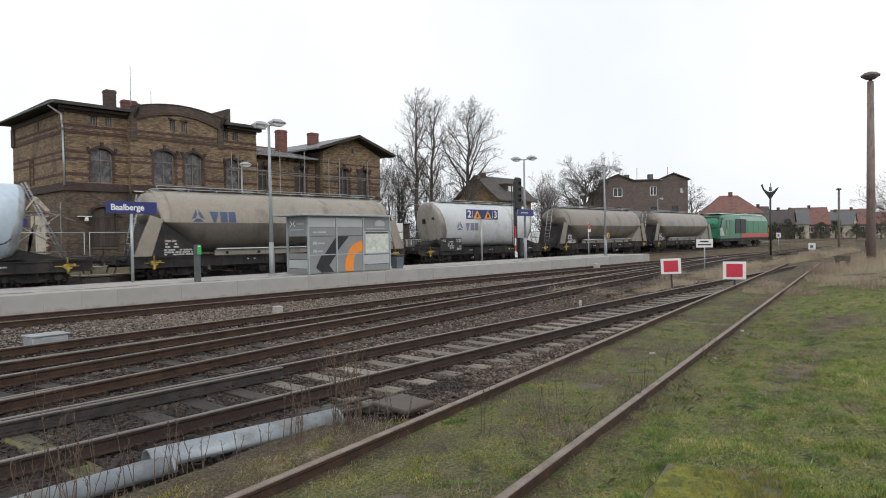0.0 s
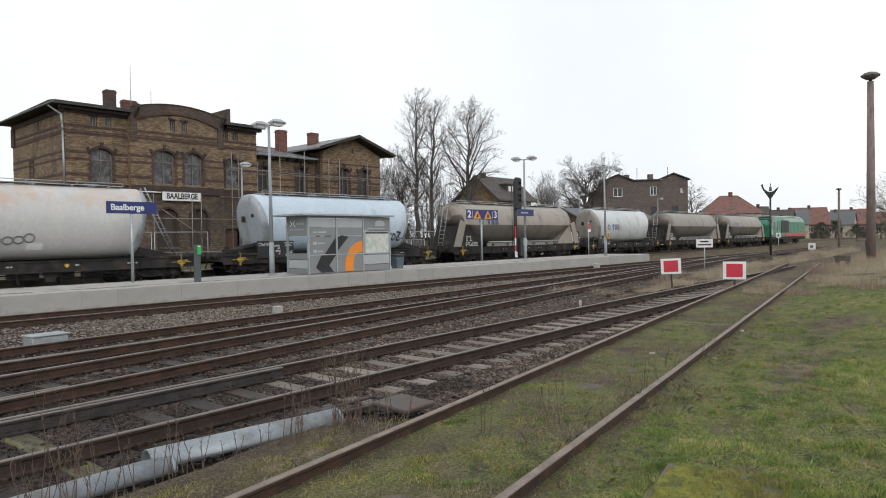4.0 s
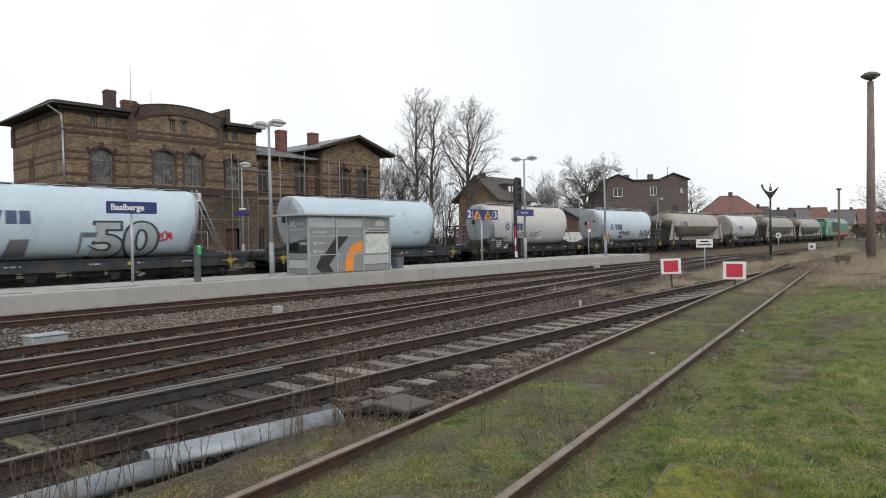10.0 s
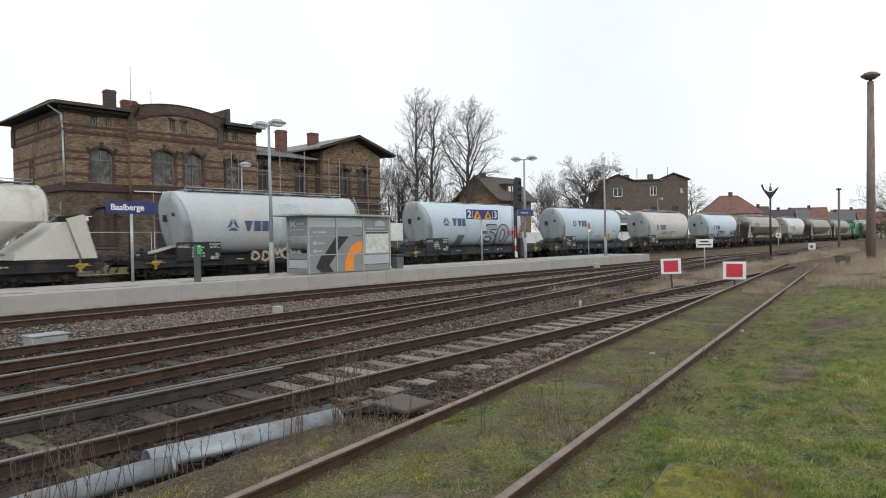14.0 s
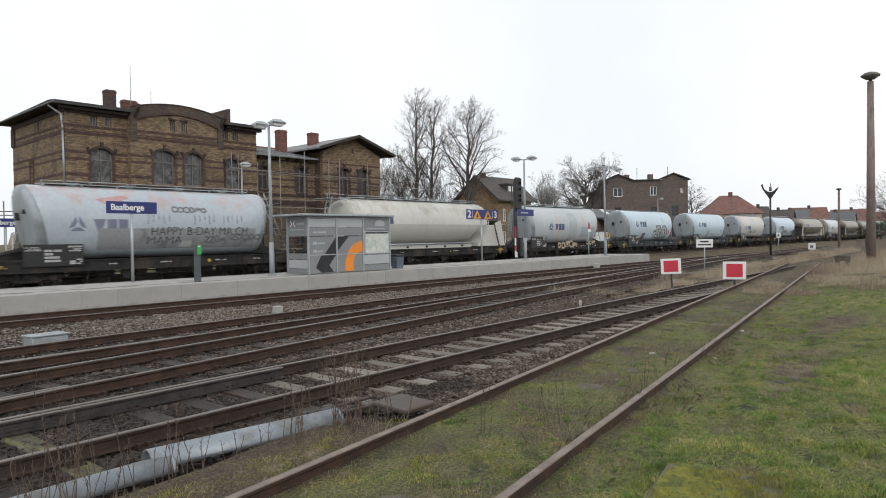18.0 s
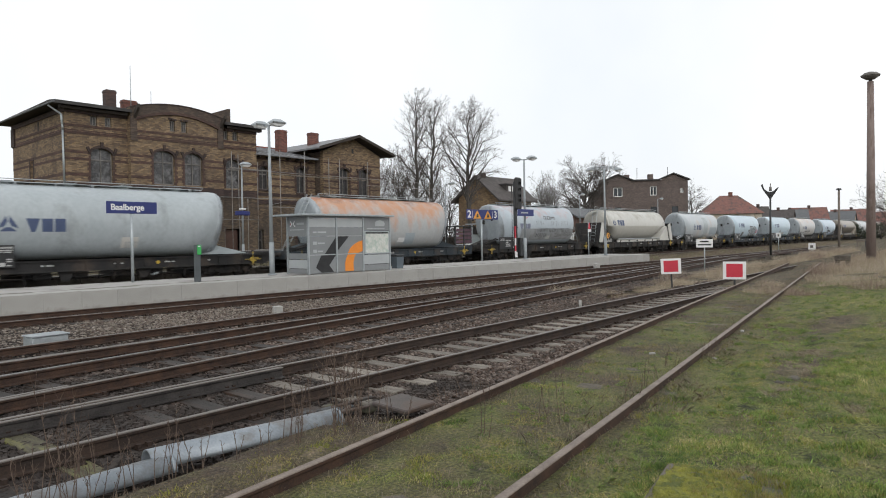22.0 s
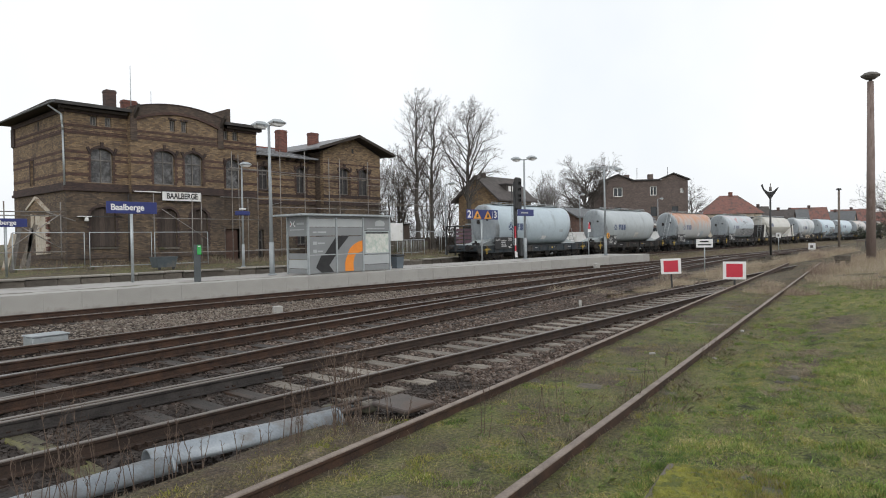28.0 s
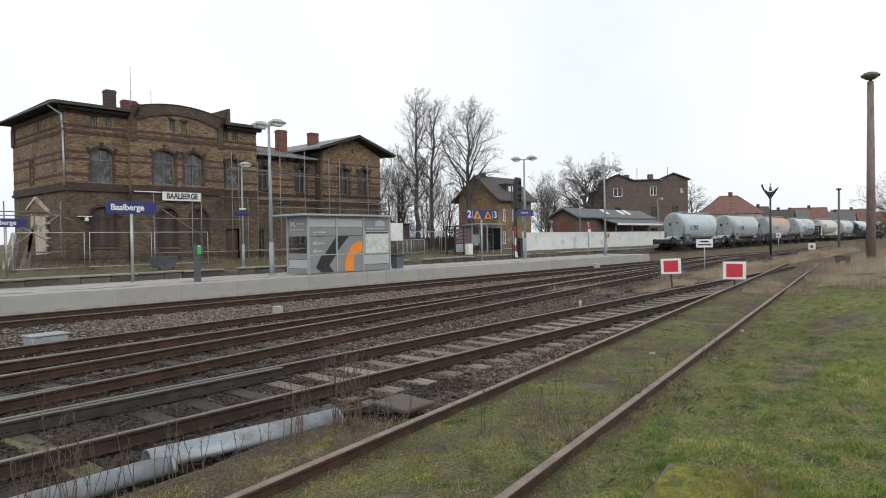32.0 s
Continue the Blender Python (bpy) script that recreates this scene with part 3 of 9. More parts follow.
solid("ballast_bed", sheet(spread([-15, (0, 0.6), (30, 0.22), (66, 0.6)]), spread([2.5, (12, 0.22), (20.4, 0.4)]), bed_z, on_bed), BALLAST, "grey-brown crushed stone track ballast", "ballast", "structure")
solid("train_track_bed", sheet(spread([-40, (240, 4)]), spread([24.1, (30.8, 0.8)]), lambda x, y: -0.21 + 0.02 * noise.noise((x, y, 0)), lambda x, y: y > 27.2 or x < 46), BALLAST, "dark ballast below the freight line", "ballast", "structure")
solid("edge_track_bed", sheet(spread([66, (240, 4)]), spread([13.5, (20.4, 0.8)]), lambda x, y: -0.20 + 0.02 * noise.noise((x, y, 0))), BALLAST, "dark ballast along the curve of the main line", "ballast", "structure")

RAIL_FOOT = [(-0.062, 0.0), (0.062, 0.0), (0.062, 0.012), (0.012, 0.028), (0.009, 0.10), (0.032, 0.116), (0.034, 0.138), (-0.034, 0.138), (-0.032, 0.116), (-0.009, 0.10), (-0.012, 0.028), (-0.062, 0.012)]
RAIL_TOP = [(-0.034, 0.1385), (0.034, 0.1385), (0.033, 0.146), (0.024, 0.15), (-0.024, 0.15), (-0.033, 0.146)]


def rail_run(line, x0, x1, side, z, profile, pitch=3.0):
    """A rail's profile carried along a track's centre line."""
    s, rings = Shape(), []
    n = max(2, int((x1 - x0) / pitch) + 1)
    for i in range(n):
        x = x0 + (x1 - x0) * i / (n - 1)
        slope = math.atan((line(x + 0.1) - line(x - 0.1)) / 0.2)
        nx, ny = -math.sin(slope), math.cos(slope)
        off = side
        rings.append([(x + nx * (off + a), line(x) + ny * (off + a), z - 0.15 + b) for a, b in profile])
    return s.loft(rings, smooth=False)


def sleeper_shape(mat, wide=0.25, long=2.5, thick=0.14, fitted=True):
    s = Shape().block(-wide / 2, wide / 2, -long / 2, long / 2, -thick, 0.0, 0.007)
    wood = len(s.f)
    for y in (-0.7525, 0.7525) if fitted else ():
        s.box(-0.075, 0.075, y - 0.17, y + 0.17, 0.0, 0.012)
        for dx in (-0.05, 0.05):
            for dy in (-0.11, 0.11):
                s.box(dx - 0.021, dx + 0.021, y + dy - 0.03, y + dy + 0.03, 0.012, 0.052)
    me = s.mesh("sleeper", mat)
    me.materials.append(RAIL_DARK)
    for p in list(me.polygons)[wood:]:
        p.material_index = 1
    return me


SLEEPER_MESH = sleeper_shape(SLEEPER)
OILY_MESH = sleeper_shape(OILY)
OLD_SLEEPER_MESH = sleeper_shape(OLD_SLEEPER, long=1.86, fitted=False)
MOSSY_SLEEPER_MESH = sleeper_shape(SLEEPER_MOSS)
LAID = {}


def track(label, line, x0, x1, z, head, sleeper, s0, s1, pitch=0.62, group="railway tracks", oily_to=-99, steel=RAIL_SIDE):
    t = thing("railway_track", label, "track", group=group, kind="structure")
    for side in (-0.7525, 0.7525):
        r = part("rail", rail_run(line, x0, x1, side, z, RAIL_FOOT), steel, t)
        part("rail_head", rail_run(line, x0, x1, side, z, RAIL_TOP), head, r)
    x = s0
    while x < s1:
        a = math.atan((line(x + 0.1) - line(x - 0.1)) / 0.2)
        LAID.setdefault(line, []).append(x)
        o = part("sleeper", (MOSSY_SLEEPER_MESH if abs(x - 2.43) < 0.31 else OILY_MESH) if x < oily_to else sleeper, None, t)
        o.matrix_basis = Matrix.Translation((x, line(x) + random.uniform(-0.05, 0.05), z - (0.166 if z < 0.1 else 0.116) + random.uniform(-0.008, 0.004) * (1 if z < 0.1 else 2.5))) @ Matrix.Rotation(a + random.uniform(-0.02, 0.02), 4, "Z")
        x += pitch + (random.uniform(-0.02, 0.02) if z < 0.1 else 0.0)
    return t


track("overgrown siding with dull rusty rails in the grass", siding_y, -14, 40, 0.13, RAIL_PALE, OLD_SLEEPER_MESH, -3, 26)
track("brown rusty track on pale weathered sleepers", stub_y, -14, 58, 0.0, RAIL_HEAD, SLEEPER_MESH, -4, 45, oily_to=4.9, steel=RAIL_DARK)
track("crossover track with brightly worn rail heads", crossing_y, -14, 53, 0.0, RAIL_HEAD, OILY_MESH, -3, 40)
track("rusty through track on dark ballast", through_y, -14, 72, 0.0, RAIL_HEAD, OILY_MESH, -2, 40)
track("platform track along the concrete edge", edge_y, -14, 240, 0.0, RAIL_HEAD, OILY_MESH, -2, 70)
track("freight track behind the platform", train_y, -60, 320, 0.0, RAIL_HEAD, SLEEPER_MESH, 40, 110)
GREASY = material("greasy_blade_steel", (0.024, 0.021, 0.02), (0.085, 0.076, 0.072), 0.45, metal=0.3, scale=5, fine=50, bump=0.15, depth=0.003)
# switch blades and check rails beside the running rails
blades = thing("switch_blades", "greasy steel switch blades beside the running rails", "switch", kind="structure")
for line, side, a, b in ((stub_y, 0.645, -14, 5.5), (crossing_y, -0.63, -14, 3.0), (through_y, -0.64, -14, 6.0)):
    part("blade", rail_run(line, a, b, side, -0.005, RAIL_FOOT), GREASY, blades)
    part("blade_head", rail_run(line, a, b, side, -0.005, RAIL_TOP), RAIL_BRIGHT if line is crossing_y and side > 0 else RAIL_HEAD, blades)
bright = part("worn_strip", rail_run(crossing_y, -14, 53, 0.7525, 0.004, [(-0.024, 0.1465), (0.026, 0.1465), (0.026, 0.151), (-0.024, 0.151)]), RAIL_BRIGHT, blades)

# platform between the two lines
PLAT_Z, PLAT_Y0, PLAT_Y1, PLAT_X1 = 0.40, 20.45, 23.75, 45.2
platform = thing("platform", "pale concrete station platform with block edging", "platform", kind="structure")
slab = Shape().box(-30, PLAT_X1 - 0.3, PLAT_Y0 + 0.95, PLAT_Y1, -0.25, PLAT_Z - 0.012)
part("paving", slab, PAVING, platform, "pale paved platform surface")
edge_block = Shape()
edge_block.block(-0.5, 0.5, 0.0, 0.16, -0.35, PLAT_Z, 0.006)
edge_block.block(-0.5, 0.5, 0.16, 0.93, PLAT_Z - 0.14, PLAT_Z, 0.008)
EDGE = edge_block.mesh("edge_block", CONCRETE)
x = -11.1
while x < PLAT_X1:
    o = part("edge_block", EDGE, None, platform)
    o.location = (x, PLAT_Y0 + random.uniform(-0.008, 0.008), random.uniform(-0.008, 0.004))
    x += 1.0
part("end_wall", Shape().box(PLAT_X1 - 0.3, PLAT_X1 - 0.1, PLAT_Y0 + 0.94, PLAT_Y1, -0.3, PLAT_Z), CONCRETE, platform)
part("back_kerb", Shape().box(-30, PLAT_X1 - 0.1, PLAT_Y1 + 0.004, PLAT_Y1 + 0.2, -0.3, PLAT_Z), CONCRETE, platform)
part("edge_line", Shape().box(-11, PLAT_X1 - 0.5, PLAT_Y0 + 0.975, PLAT_Y0 + 1.10, PLAT_Z - 0.012, PLAT_Z - 0.006), KERBSTONE, platform, "dark drainage line")

# low edge of the old house platform
kerb = thing("old_platform_edge", "low crumbling stone edge of the disused platform", "kerb", kind="structure")
x = -6.0
KS = [Shape().block(-0.6, 0.6, 0, 0.4, -0.3, 0.3, 0.03).mesh("kerb_stone", KERBSTONE), Shape().block(-0.45, 0.45, 0, 0.4, -0.3, 0.3, 0.05).mesh("kerb_stone", KERBSTONE)]
ES = [Shape().block(-q, q, 0, 0.5, 0, 0.09, 0.02).mesh("edge_slab", OLD_SLAB) for q in (0.6, 0.45)]
while x < 112:
    k = random.randrange(2)
    h = (0.61, 0.46)[k]
    o = part("kerb_stone", KS[k], None, kerb)
    o.location = (x + h, 30.72 + random.uniform(-0.03, 0.03), random.uniform(-0.05, 0.015))
    if random.random() < 0.86:
        part("edge_slab", ES[k], None, kerb, "pale worn edge slab").location = (x + h, 30.66 + random.uniform(-0.04, 0.04), 0.30 + random.uniform(-0.02, 0.015))
    x += 2 * h + random.choice((0, 0, 0, 0.02))


# ---- loose stones and growth ----
def pebbles(count, place, size):
    """Irregular stones, each a squashed eight-cornered lump."""
    pts, faces = [], []
    base = np.array([(a, b, c) for c in (-1, 1) for a, b in ((-1, -1), (1, -1), (1, 1), (-1, 1))], float)
    quads = [(4, 5, 6, 7), (0, 1, 5, 4), (1, 2, 6, 5), (2, 3, 7, 6), (3, 0, 4, 7)]
    rng = np.random.default_rng(4)
    made = 0
    while made < count:
        x, y, z = place(rng)
        if z is None:
            continue
        r = size * rng.uniform(0.55, 1.35)
        q = base * rng.uniform(0.45, 1.0, (8, 3)) * r * np.array([1, 1, 0.75])
        a, b = rng.uniform(0, 6.283), rng.uniform(-0.6, 0.6)
        ca, sa, cb, sb = math.cos(a), math.sin(a), math.cos(b), math.sin(b)
        q = q @ np.array([[ca, sa, 0], [-sa, ca, 0], [0, 0, 1]]) @ np.array([[1, 0, 0], [0, cb, sb], [0, -sb, cb]])
        o = len(pts)
        pts += (q + (x, y, z)).tolist()
        faces += [tuple(o + i for i in f) for f in quads]
        made += 1
    s = Shape()
    s.v, s.f, s.s = pts, faces, [False] * len(faces)
    return s


def bisect_of(along, x):
    """The distance from x to the nearest value of a rising list."""
    i = int(np.searchsorted(along, x))
    return min(abs(x - along[j]) for j in (max(0, i - 1), min(len(along) - 1, i)))


def bed_spot(rng):
    r = 2.5 + 32 * rng.random() ** 1.5
    a = rng.uniform(radians(5), radians(78))
    x, y = r * math.cos(a), r * math.sin(a)
    if abs(y - stub_y(x)) < 1.26 and x > 3.5:
        along = LAID[stub_y]
        k = bisect_of(along, x + (y - stub_y(x)) * 0.043)
        if k < 0.14 and rng.random() < 0.95:
            return x, y, None
    return (x, y, bed_z(x, y) + 0.01) if y < 20.2 and on_bed(x, y) else (x, y, None)


def far_bed_spot(rng):
    x = -4 + 46 * rng.random() ** 1.15
    y = rng.uniform(through_y(x) + 0.6, 17.9)
    if rng.random() < 0.3:
        y = rng.uniform(18.6, 20.35)
    return (x, y, bed_z(x, y) + 0.012) if y < 20.4 else (x, y, None)


solid("dusty_ballast_stones", pebbles(40000, far_bed_spot, 0.027), STONE_PALE, "pale dusty ballast stones beside the platform", "ballast", "stuff")
solid("ballast_stones", pebbles(58000, bed_spot, 0.0245), STONE, "loose grey and brown ballast stones", "ballast", "stuff")


def blades_of(count, place, tall, wide, lean=0.5, seed=7, points=5):
    rng = np.random.default_rng(seed)
    s = Shape()
    made = 0
    while made < count:
        x, y, k = place(rng)
        if k <= 0:
            continue
        h = tall * rng.uniform(0.4, 1.3) * k
        a, b = rng.uniform(0, 6.283), rng.uniform(0, 6.283)
        dx, dy = wide * math.cos(a), wide * math.sin(a)
        lx, ly = lean * h * rng.random() * math.cos(b), lean * h * rng.random() * math.sin(b)
        z = ground_z(x, y) - 0.01
        o = len(s.v)
        if points == 3:
            s.v += [(x - dx, y - dy, z), (x + dx, y + dy, z), (x + lx, y + ly, z + h)]
            s.f.append((o, o + 1, o + 2))
            made += 1
            continue
        s.v += [(x - dx, y - dy, z), (x + dx, y + dy, z), (x + 0.4 * lx + 0.7 * dx, y + 0.4 * ly + 0.7 * dy, z + 0.6 * h), (x + lx, y + ly, z + h), (x + 0.4 * lx - 0.7 * dx, y + 0.4 * ly - 0.7 * dy, z + 0.6 * h)]
        s.f.append((o, o + 1, o + 2, o + 3, o + 4))
        made += 1
    s.s = [True] * len(s.f)
    return s


def on_sleeper(x, y):
    """How far a spot between the siding's rails lies from the middle of a sleeper, or 9 off the track."""
    d = y - siding_y(x)
    if abs(d) > 1.2:
        return 9
    u = ((x + d * 0.162 + 3.0) / 0.62) % 1.0
    return min(u, 1 - u) * 0.62


def bare_board(x, y):
    """Whether a sleeper shows here through the growth."""
    k = round((x + (y - siding_y(x)) * 0.162 + 3.0) / 0.62)
    return on_sleeper(x, y) < 0.07 and noise.noise((k * 3.7, (y - siding_y(x)) * 2.4, 77.0)) > 0.12 + 0.3 * step(7, 11, x)


def lawn_spot(rng):
    r = 2.6 + 36 * rng.random() ** 1.8
    a = rng.uniform(radians(3), radians(76))
    if rng.random() < 0.24:
        r, a = 13 * rng.random() ** 0.6, rng.uniform(radians(-150), radians(130))
    x, y = r * math.cos(a), r * math.sin(a)
    d = siding_y(x) - y
    if d < -0.95 - 0.9 * step(4.9, 3.9, x) - 0.3 * noise.noise((x, y, 0)) or abs(abs(d) - 0.75) < 0.05 or bare_board(x, y):
        return x, y, 0
    patch = 0.45 + 0.9 * noise.noise((x * 0.5, y * 0.5, 2.0)) + 0.6 * noise.noise((x * 1.9, y * 1.9, 5.0))
    patch += (grassy(x, y) - 0.7) * 1.2
    if d < -0.95:
        patch = 0.3 * patch - 0.08
    if abs(d) < 0.95:
        patch = patch * 0.9 + 0.15
    return x, y, (max(0.22, min(1.3, patch * (0.6 if abs(d) < 0.9 else 1.0))) if rng.random() < 0.12 + patch else 0)


solid("lawn", blades_of(380000, lawn_spot, 0.042, 0.0027, 1.5, 7, 3), GRASS, "short patchy winter grass with moss", "grass", "stuff")


def straw_spot(rng):
    x = rng.uniform(1.5, 60)
    pick = rng.random()
    if pick < 0.028:
        x = rng.uniform(0.8, 6)
        y = siding_y(x) + 1.3 + rng.normal(0, 0.3)
    elif pick < 0.26:
        y = siding_y(x) - 0.8 + rng.normal(0, 0.3)
    elif pick < 0.36:
        x = rng.uniform(2, 24)
        y = siding_y(x) + rng.uniform(-0.68, 0.68)
    elif pick < 0.62:
        x = rng.uniform(17, 62)
        y = stub_y(x) + rng.uniform(-7.5, 3.5)
        if abs(y - stub_y(x)) < 0.9 or y > crossing_y(x) - 1.0:
            return x, y, 0
    elif pick < 0.8:
        x = rng.uniform(24, 62)
        y = rng.uniform(-3, 9)
    else:
        r, a = 2.6 + 20 * rng.random() ** 1.5, rng.uniform(radians(2), radians(40))
        x, y = r * math.cos(a), r * math.sin(a)
        if siding_y(x) - y < 1.0:
            return x, y, 0
    k = noise.noise((x * 1.1, y * 1.1, 1.0)) + 0.25
    return x, y, (0.35 + 0.9 * k if k > 0 else 0)


solid("dry_grass", blades_of(52000, straw_spot, 0.085, 0.0018, 1.1, 9), STRAW, "tufts of pale dry grass along the rails", "grass", "stuff")


def moss_spot(rng):
    r = 2.4 + 24 * rng.random() ** 1.6
    a = rng.uniform(radians(3), radians(76))
    if rng.random() < 0.24:
        r, a = 13 * rng.random() ** 0.6, rng.uniform(radians(-150), radians(130))
    x, y = r * math.cos(a), r * math.sin(a)
    d = siding_y(x) - y
    if d < -0.92 - 0.5 * step(4.9, 3.9, x) * (1 + noise.noise((x * 1.5, y * 1.5, 33.0))) or abs(abs(d) - 0.7525) < 0.05 or bare_board(x, y) or (abs(d) < 0.9 and noise.noise((x * 2.2, y * 2.2, 13.0)) < -0.02 + 0.1 * step(0.3, 0.68, abs(d))) or (d > 1.0 and grassy(x, y) < 0.5 + 0.2 * noise.noise((x * 4, y * 4, 1.0))):
        return x, y, 0
    return x, y, 0.5 + 1.1 * max(0.0, noise.noise((x * 2.6, y * 2.6, 6.0)) + 0.2)


solid("short_turf", blades_of(225000, moss_spot, 0.027, 0.0044, 1.4, 21, 3), MOSSY, "short mossy turf with withered tips", "turf", "stuff")


def litter_spot(rng):
    x = 1.2 + 17 * rng.random() ** 1.4
    d = rng.uniform(-0.7, 2.0 * step(5.2, 4.2, x) + 0.7)
    y = siding_y(x) + d
    if abs(d - 0.7525) < 0.06:
        return x, y, 0
    k = noise.noise((x * 1.9, y * 2.6, 61.0)) + 0.28 * step(0.35, 0.68, abs(d)) - 0.08
    return x, y, (0.5 + k if k > 0 else 0)


solid("dead_leaf_litter", blades_of(19000, litter_spot, 0.03, 0.0034, 2.2, 131, 3), LITTER, "dark brown rotting stalks and leaf litter", "litter", "stuff")


def brush_spot(rng):
    x = 20 + 48 * rng.random() ** 1.2
    y = rng.uniform(-4, 13)
    d = siding_y(x) - y
    k = noise.noise((x * 0.5, y * 0.5, 4.0)) + 0.5 * step(24, 36, x) - 0.12 * step(30, 22, x) + (0.1 if d > 1.5 else 0.0)
    return x, y, (0.35 + 1.15 * k * (0.8 + 0.5 * noise.noise((x * 1.4, y * 1.4, 44.0))) if k > 0 and abs(y - stub_y(x)) > 1.2 and (abs(abs(d) - 0.75) > 0.08 or x > 30) else 0)


solid("dry_brush", blades_of(170000, brush_spot, 0.42, 0.0048, 0.85, 33, 3), BRUSH, "knee-high withered weeds around the old sidings", "weeds", "stuff")


def rosette_spot(rng):
    x, y = rng.uniform(3, 16), rng.uniform(-5, 3.6)
    d = siding_y(x) - y
    ok = d > 1.2 and noise.noise((x * 0.9, y * 0.9, 12.0)) > 0.18
    return x, y, (1.0 if ok else 0)


solid("broadleaf_weeds", blades_of(9500, rosette_spot, 0.032, 0.0068, 1.6, 15), LEAFY, "small bright broad-leaved weeds in the turf", "weeds", "stuff")


CLUMPS = []
clump_rng = random.Random(5)
while len(CLUMPS) < 2400:
    cr, ca = 2.7 + 22 * clump_rng.random() ** 1.5, clump_rng.uniform(radians(2), radians(42))
    cx, cy = cr * math.cos(ca), cr * math.sin(ca)
    inside = abs(siding_y(cx) - cy) < 0.68 and not bare_board(cx, cy)
    if (inside and clump_rng.random() < 0.7) or siding_y(cx) - cy > 0.95 and grassy(cx, cy) > 0.45 + 0.3 * noise.noise((cx * 0.9, cy * 0.9, 55.0)):
        CLUMPS.append((cx, cy, clump_rng.uniform(0.02, 0.1) * (0.7 if inside else 1.0), clump_rng.uniform(0.5, 1.35) * (0.6 if inside else 1.0)))


def clump_spot(rng):
    x, y, s, k = CLUMPS[int(rng.integers(0, 2400))]
    a, r = rng.uniform(0, 6.283), s * rng.random() ** 0.5
    return x + r * math.cos(a), y + r * math.sin(a), k * (1.15 - 0.6 * r / s)


solid("grass_clumps", blades_of(130000, clump_spot, 0.058, 0.0031, 1.4, 101, 3), GRASS_DEEP, "denser clumps of fresh green grass", "grass", "stuff")

# moss-covered slab, scraps and pale stones in the grass
moss = thing("mossy_slab", "sunken concrete slab overgrown with yellow-green moss", "slab", Matrix.Translation((4.38, 1.64, ground_z(4.38, 1.64) - 0.045)) @ Matrix.Rotation(0.2, 4, "Z"))
part("slab", Shape().block(-0.9, 0.46, -0.5, 0.30, 0.0, 0.075, 0.02), KERBSTONE, moss)


def moss_z(x, y):
    """Cushions, thinning out towards the slab's far side."""
    return 0.092 + 0.022 * noise.noise((x * 5, y * 5, 0)) + 0.014 * noise.noise((x * 17, y * 17, 2)) + 0.01 * noise.noise((x * 45, y * 45, 2)) - 0.10 * max(0, x - 0.34) - 0.16 * max(0, y - 0.2) - 0.14 * max(0, -y - 0.15)


part("moss", sheet(spread([-0.88, (0.43, 0.014)]), spread([-0.46, (0.27, 0.014)]), moss_z), MOSS, moss, "yellow-green moss cushions")
for i, (x, y, s, lab) in enumerate(((8.3, 2.03, 0.085, "pale broken stone lying in the grass"), (8.0, 2.1, 0.05, "pale broken stone lying in the grass"), (9.3, 4.16, 0.045, "scrap of white paper between the rails"), (12.35, 3.85, 0.05, "small white stone beside the rail"), (9.4, 3.3, 0.03, "small white stone beside the rail"))):
    t = thing("pale_stone", lab, "stone", Matrix.Translation((x, y, ground_z(x, y))) @ Matrix.Rotation(i * 1.1, 4, "Z"), "pale stones")
    part("stone_body", Shape().block(-s, s, -s * 0.6, s * 0.6, -0.03, s * 0.5, s * 0.2), KERBSTONE if i < 2 else CONCRETE, t)


def moss_tip(rng):
    u, v = rng.uniform(-0.85, 0.44), rng.uniform(-0.52, 0.28)
    c, s = math.cos(0.2), math.sin(0.2)
    return 4.38 + c * u - s * v, 1.64 + s * u + c * v, 0.9 if noise.noise((u * 6, v * 6, 3.0)) > -0.2 else 0


tips = blades_of(9000, moss_tip, 0.075, 0.002, 0.7, 51)
solid("slab_grass", tips, MOSSY, "thin grass and moss tips growing over the slab", "grass", "stuff")


def wall_foot(rng):
    x = rng.uniform(12, 56)
    y = 42.6 - abs(rng.normal(0, 1.3))
    k = noise.noise((x * 0.6, y * 0.8, 7.0)) + 0.3
    return x, y, (0.4 + k if k > 0 and y > 36 else 0)


solid("dry_scrub", blades_of(9000, wall_foot, 0.42, 0.012, 0.7, 61), SCRUB, "brown withered scrub along the foot of the walls", "weeds", "stuff")


def verge_spot(rng):
    x = 45.6 + 90 * rng.random() ** 1.4
    y = rng.uniform(20.7, 27.4)
    k = noise.noise((x * 0.35, y * 0.7, 17.0)) + 0.35
    return x, y, (0.35 + k if k > 0 else 0)


solid("verge_grass", blades_of(26000, verge_spot, 0.3, 0.011, 0.9, 71, 3), SCRUB, "withered grass verge between the two lines", "grass", "stuff")


def tussock_spot(rng):
    k = rng.integers(0, 46)
    r2 = random.Random(int(k) * 7 + 3)
    x = r2.uniform(3.2, 15)
    y = siding_y(x) - (r2.uniform(0.86, 1.3) if k % 2 else r2.uniform(1.2, 5.0))
    s = r2.uniform(0.04, 0.13)
    return x + rng.normal(0, s * 1.3), y + rng.normal(0, s), r2.uniform(0.5, 1.1)


solid("straw_tussocks", blades_of(9000, tussock_spot, 0.06, 0.0016, 2.2, 81), STRAW, "pale flattened tussocks of last year's grass", "grass", "stuff")


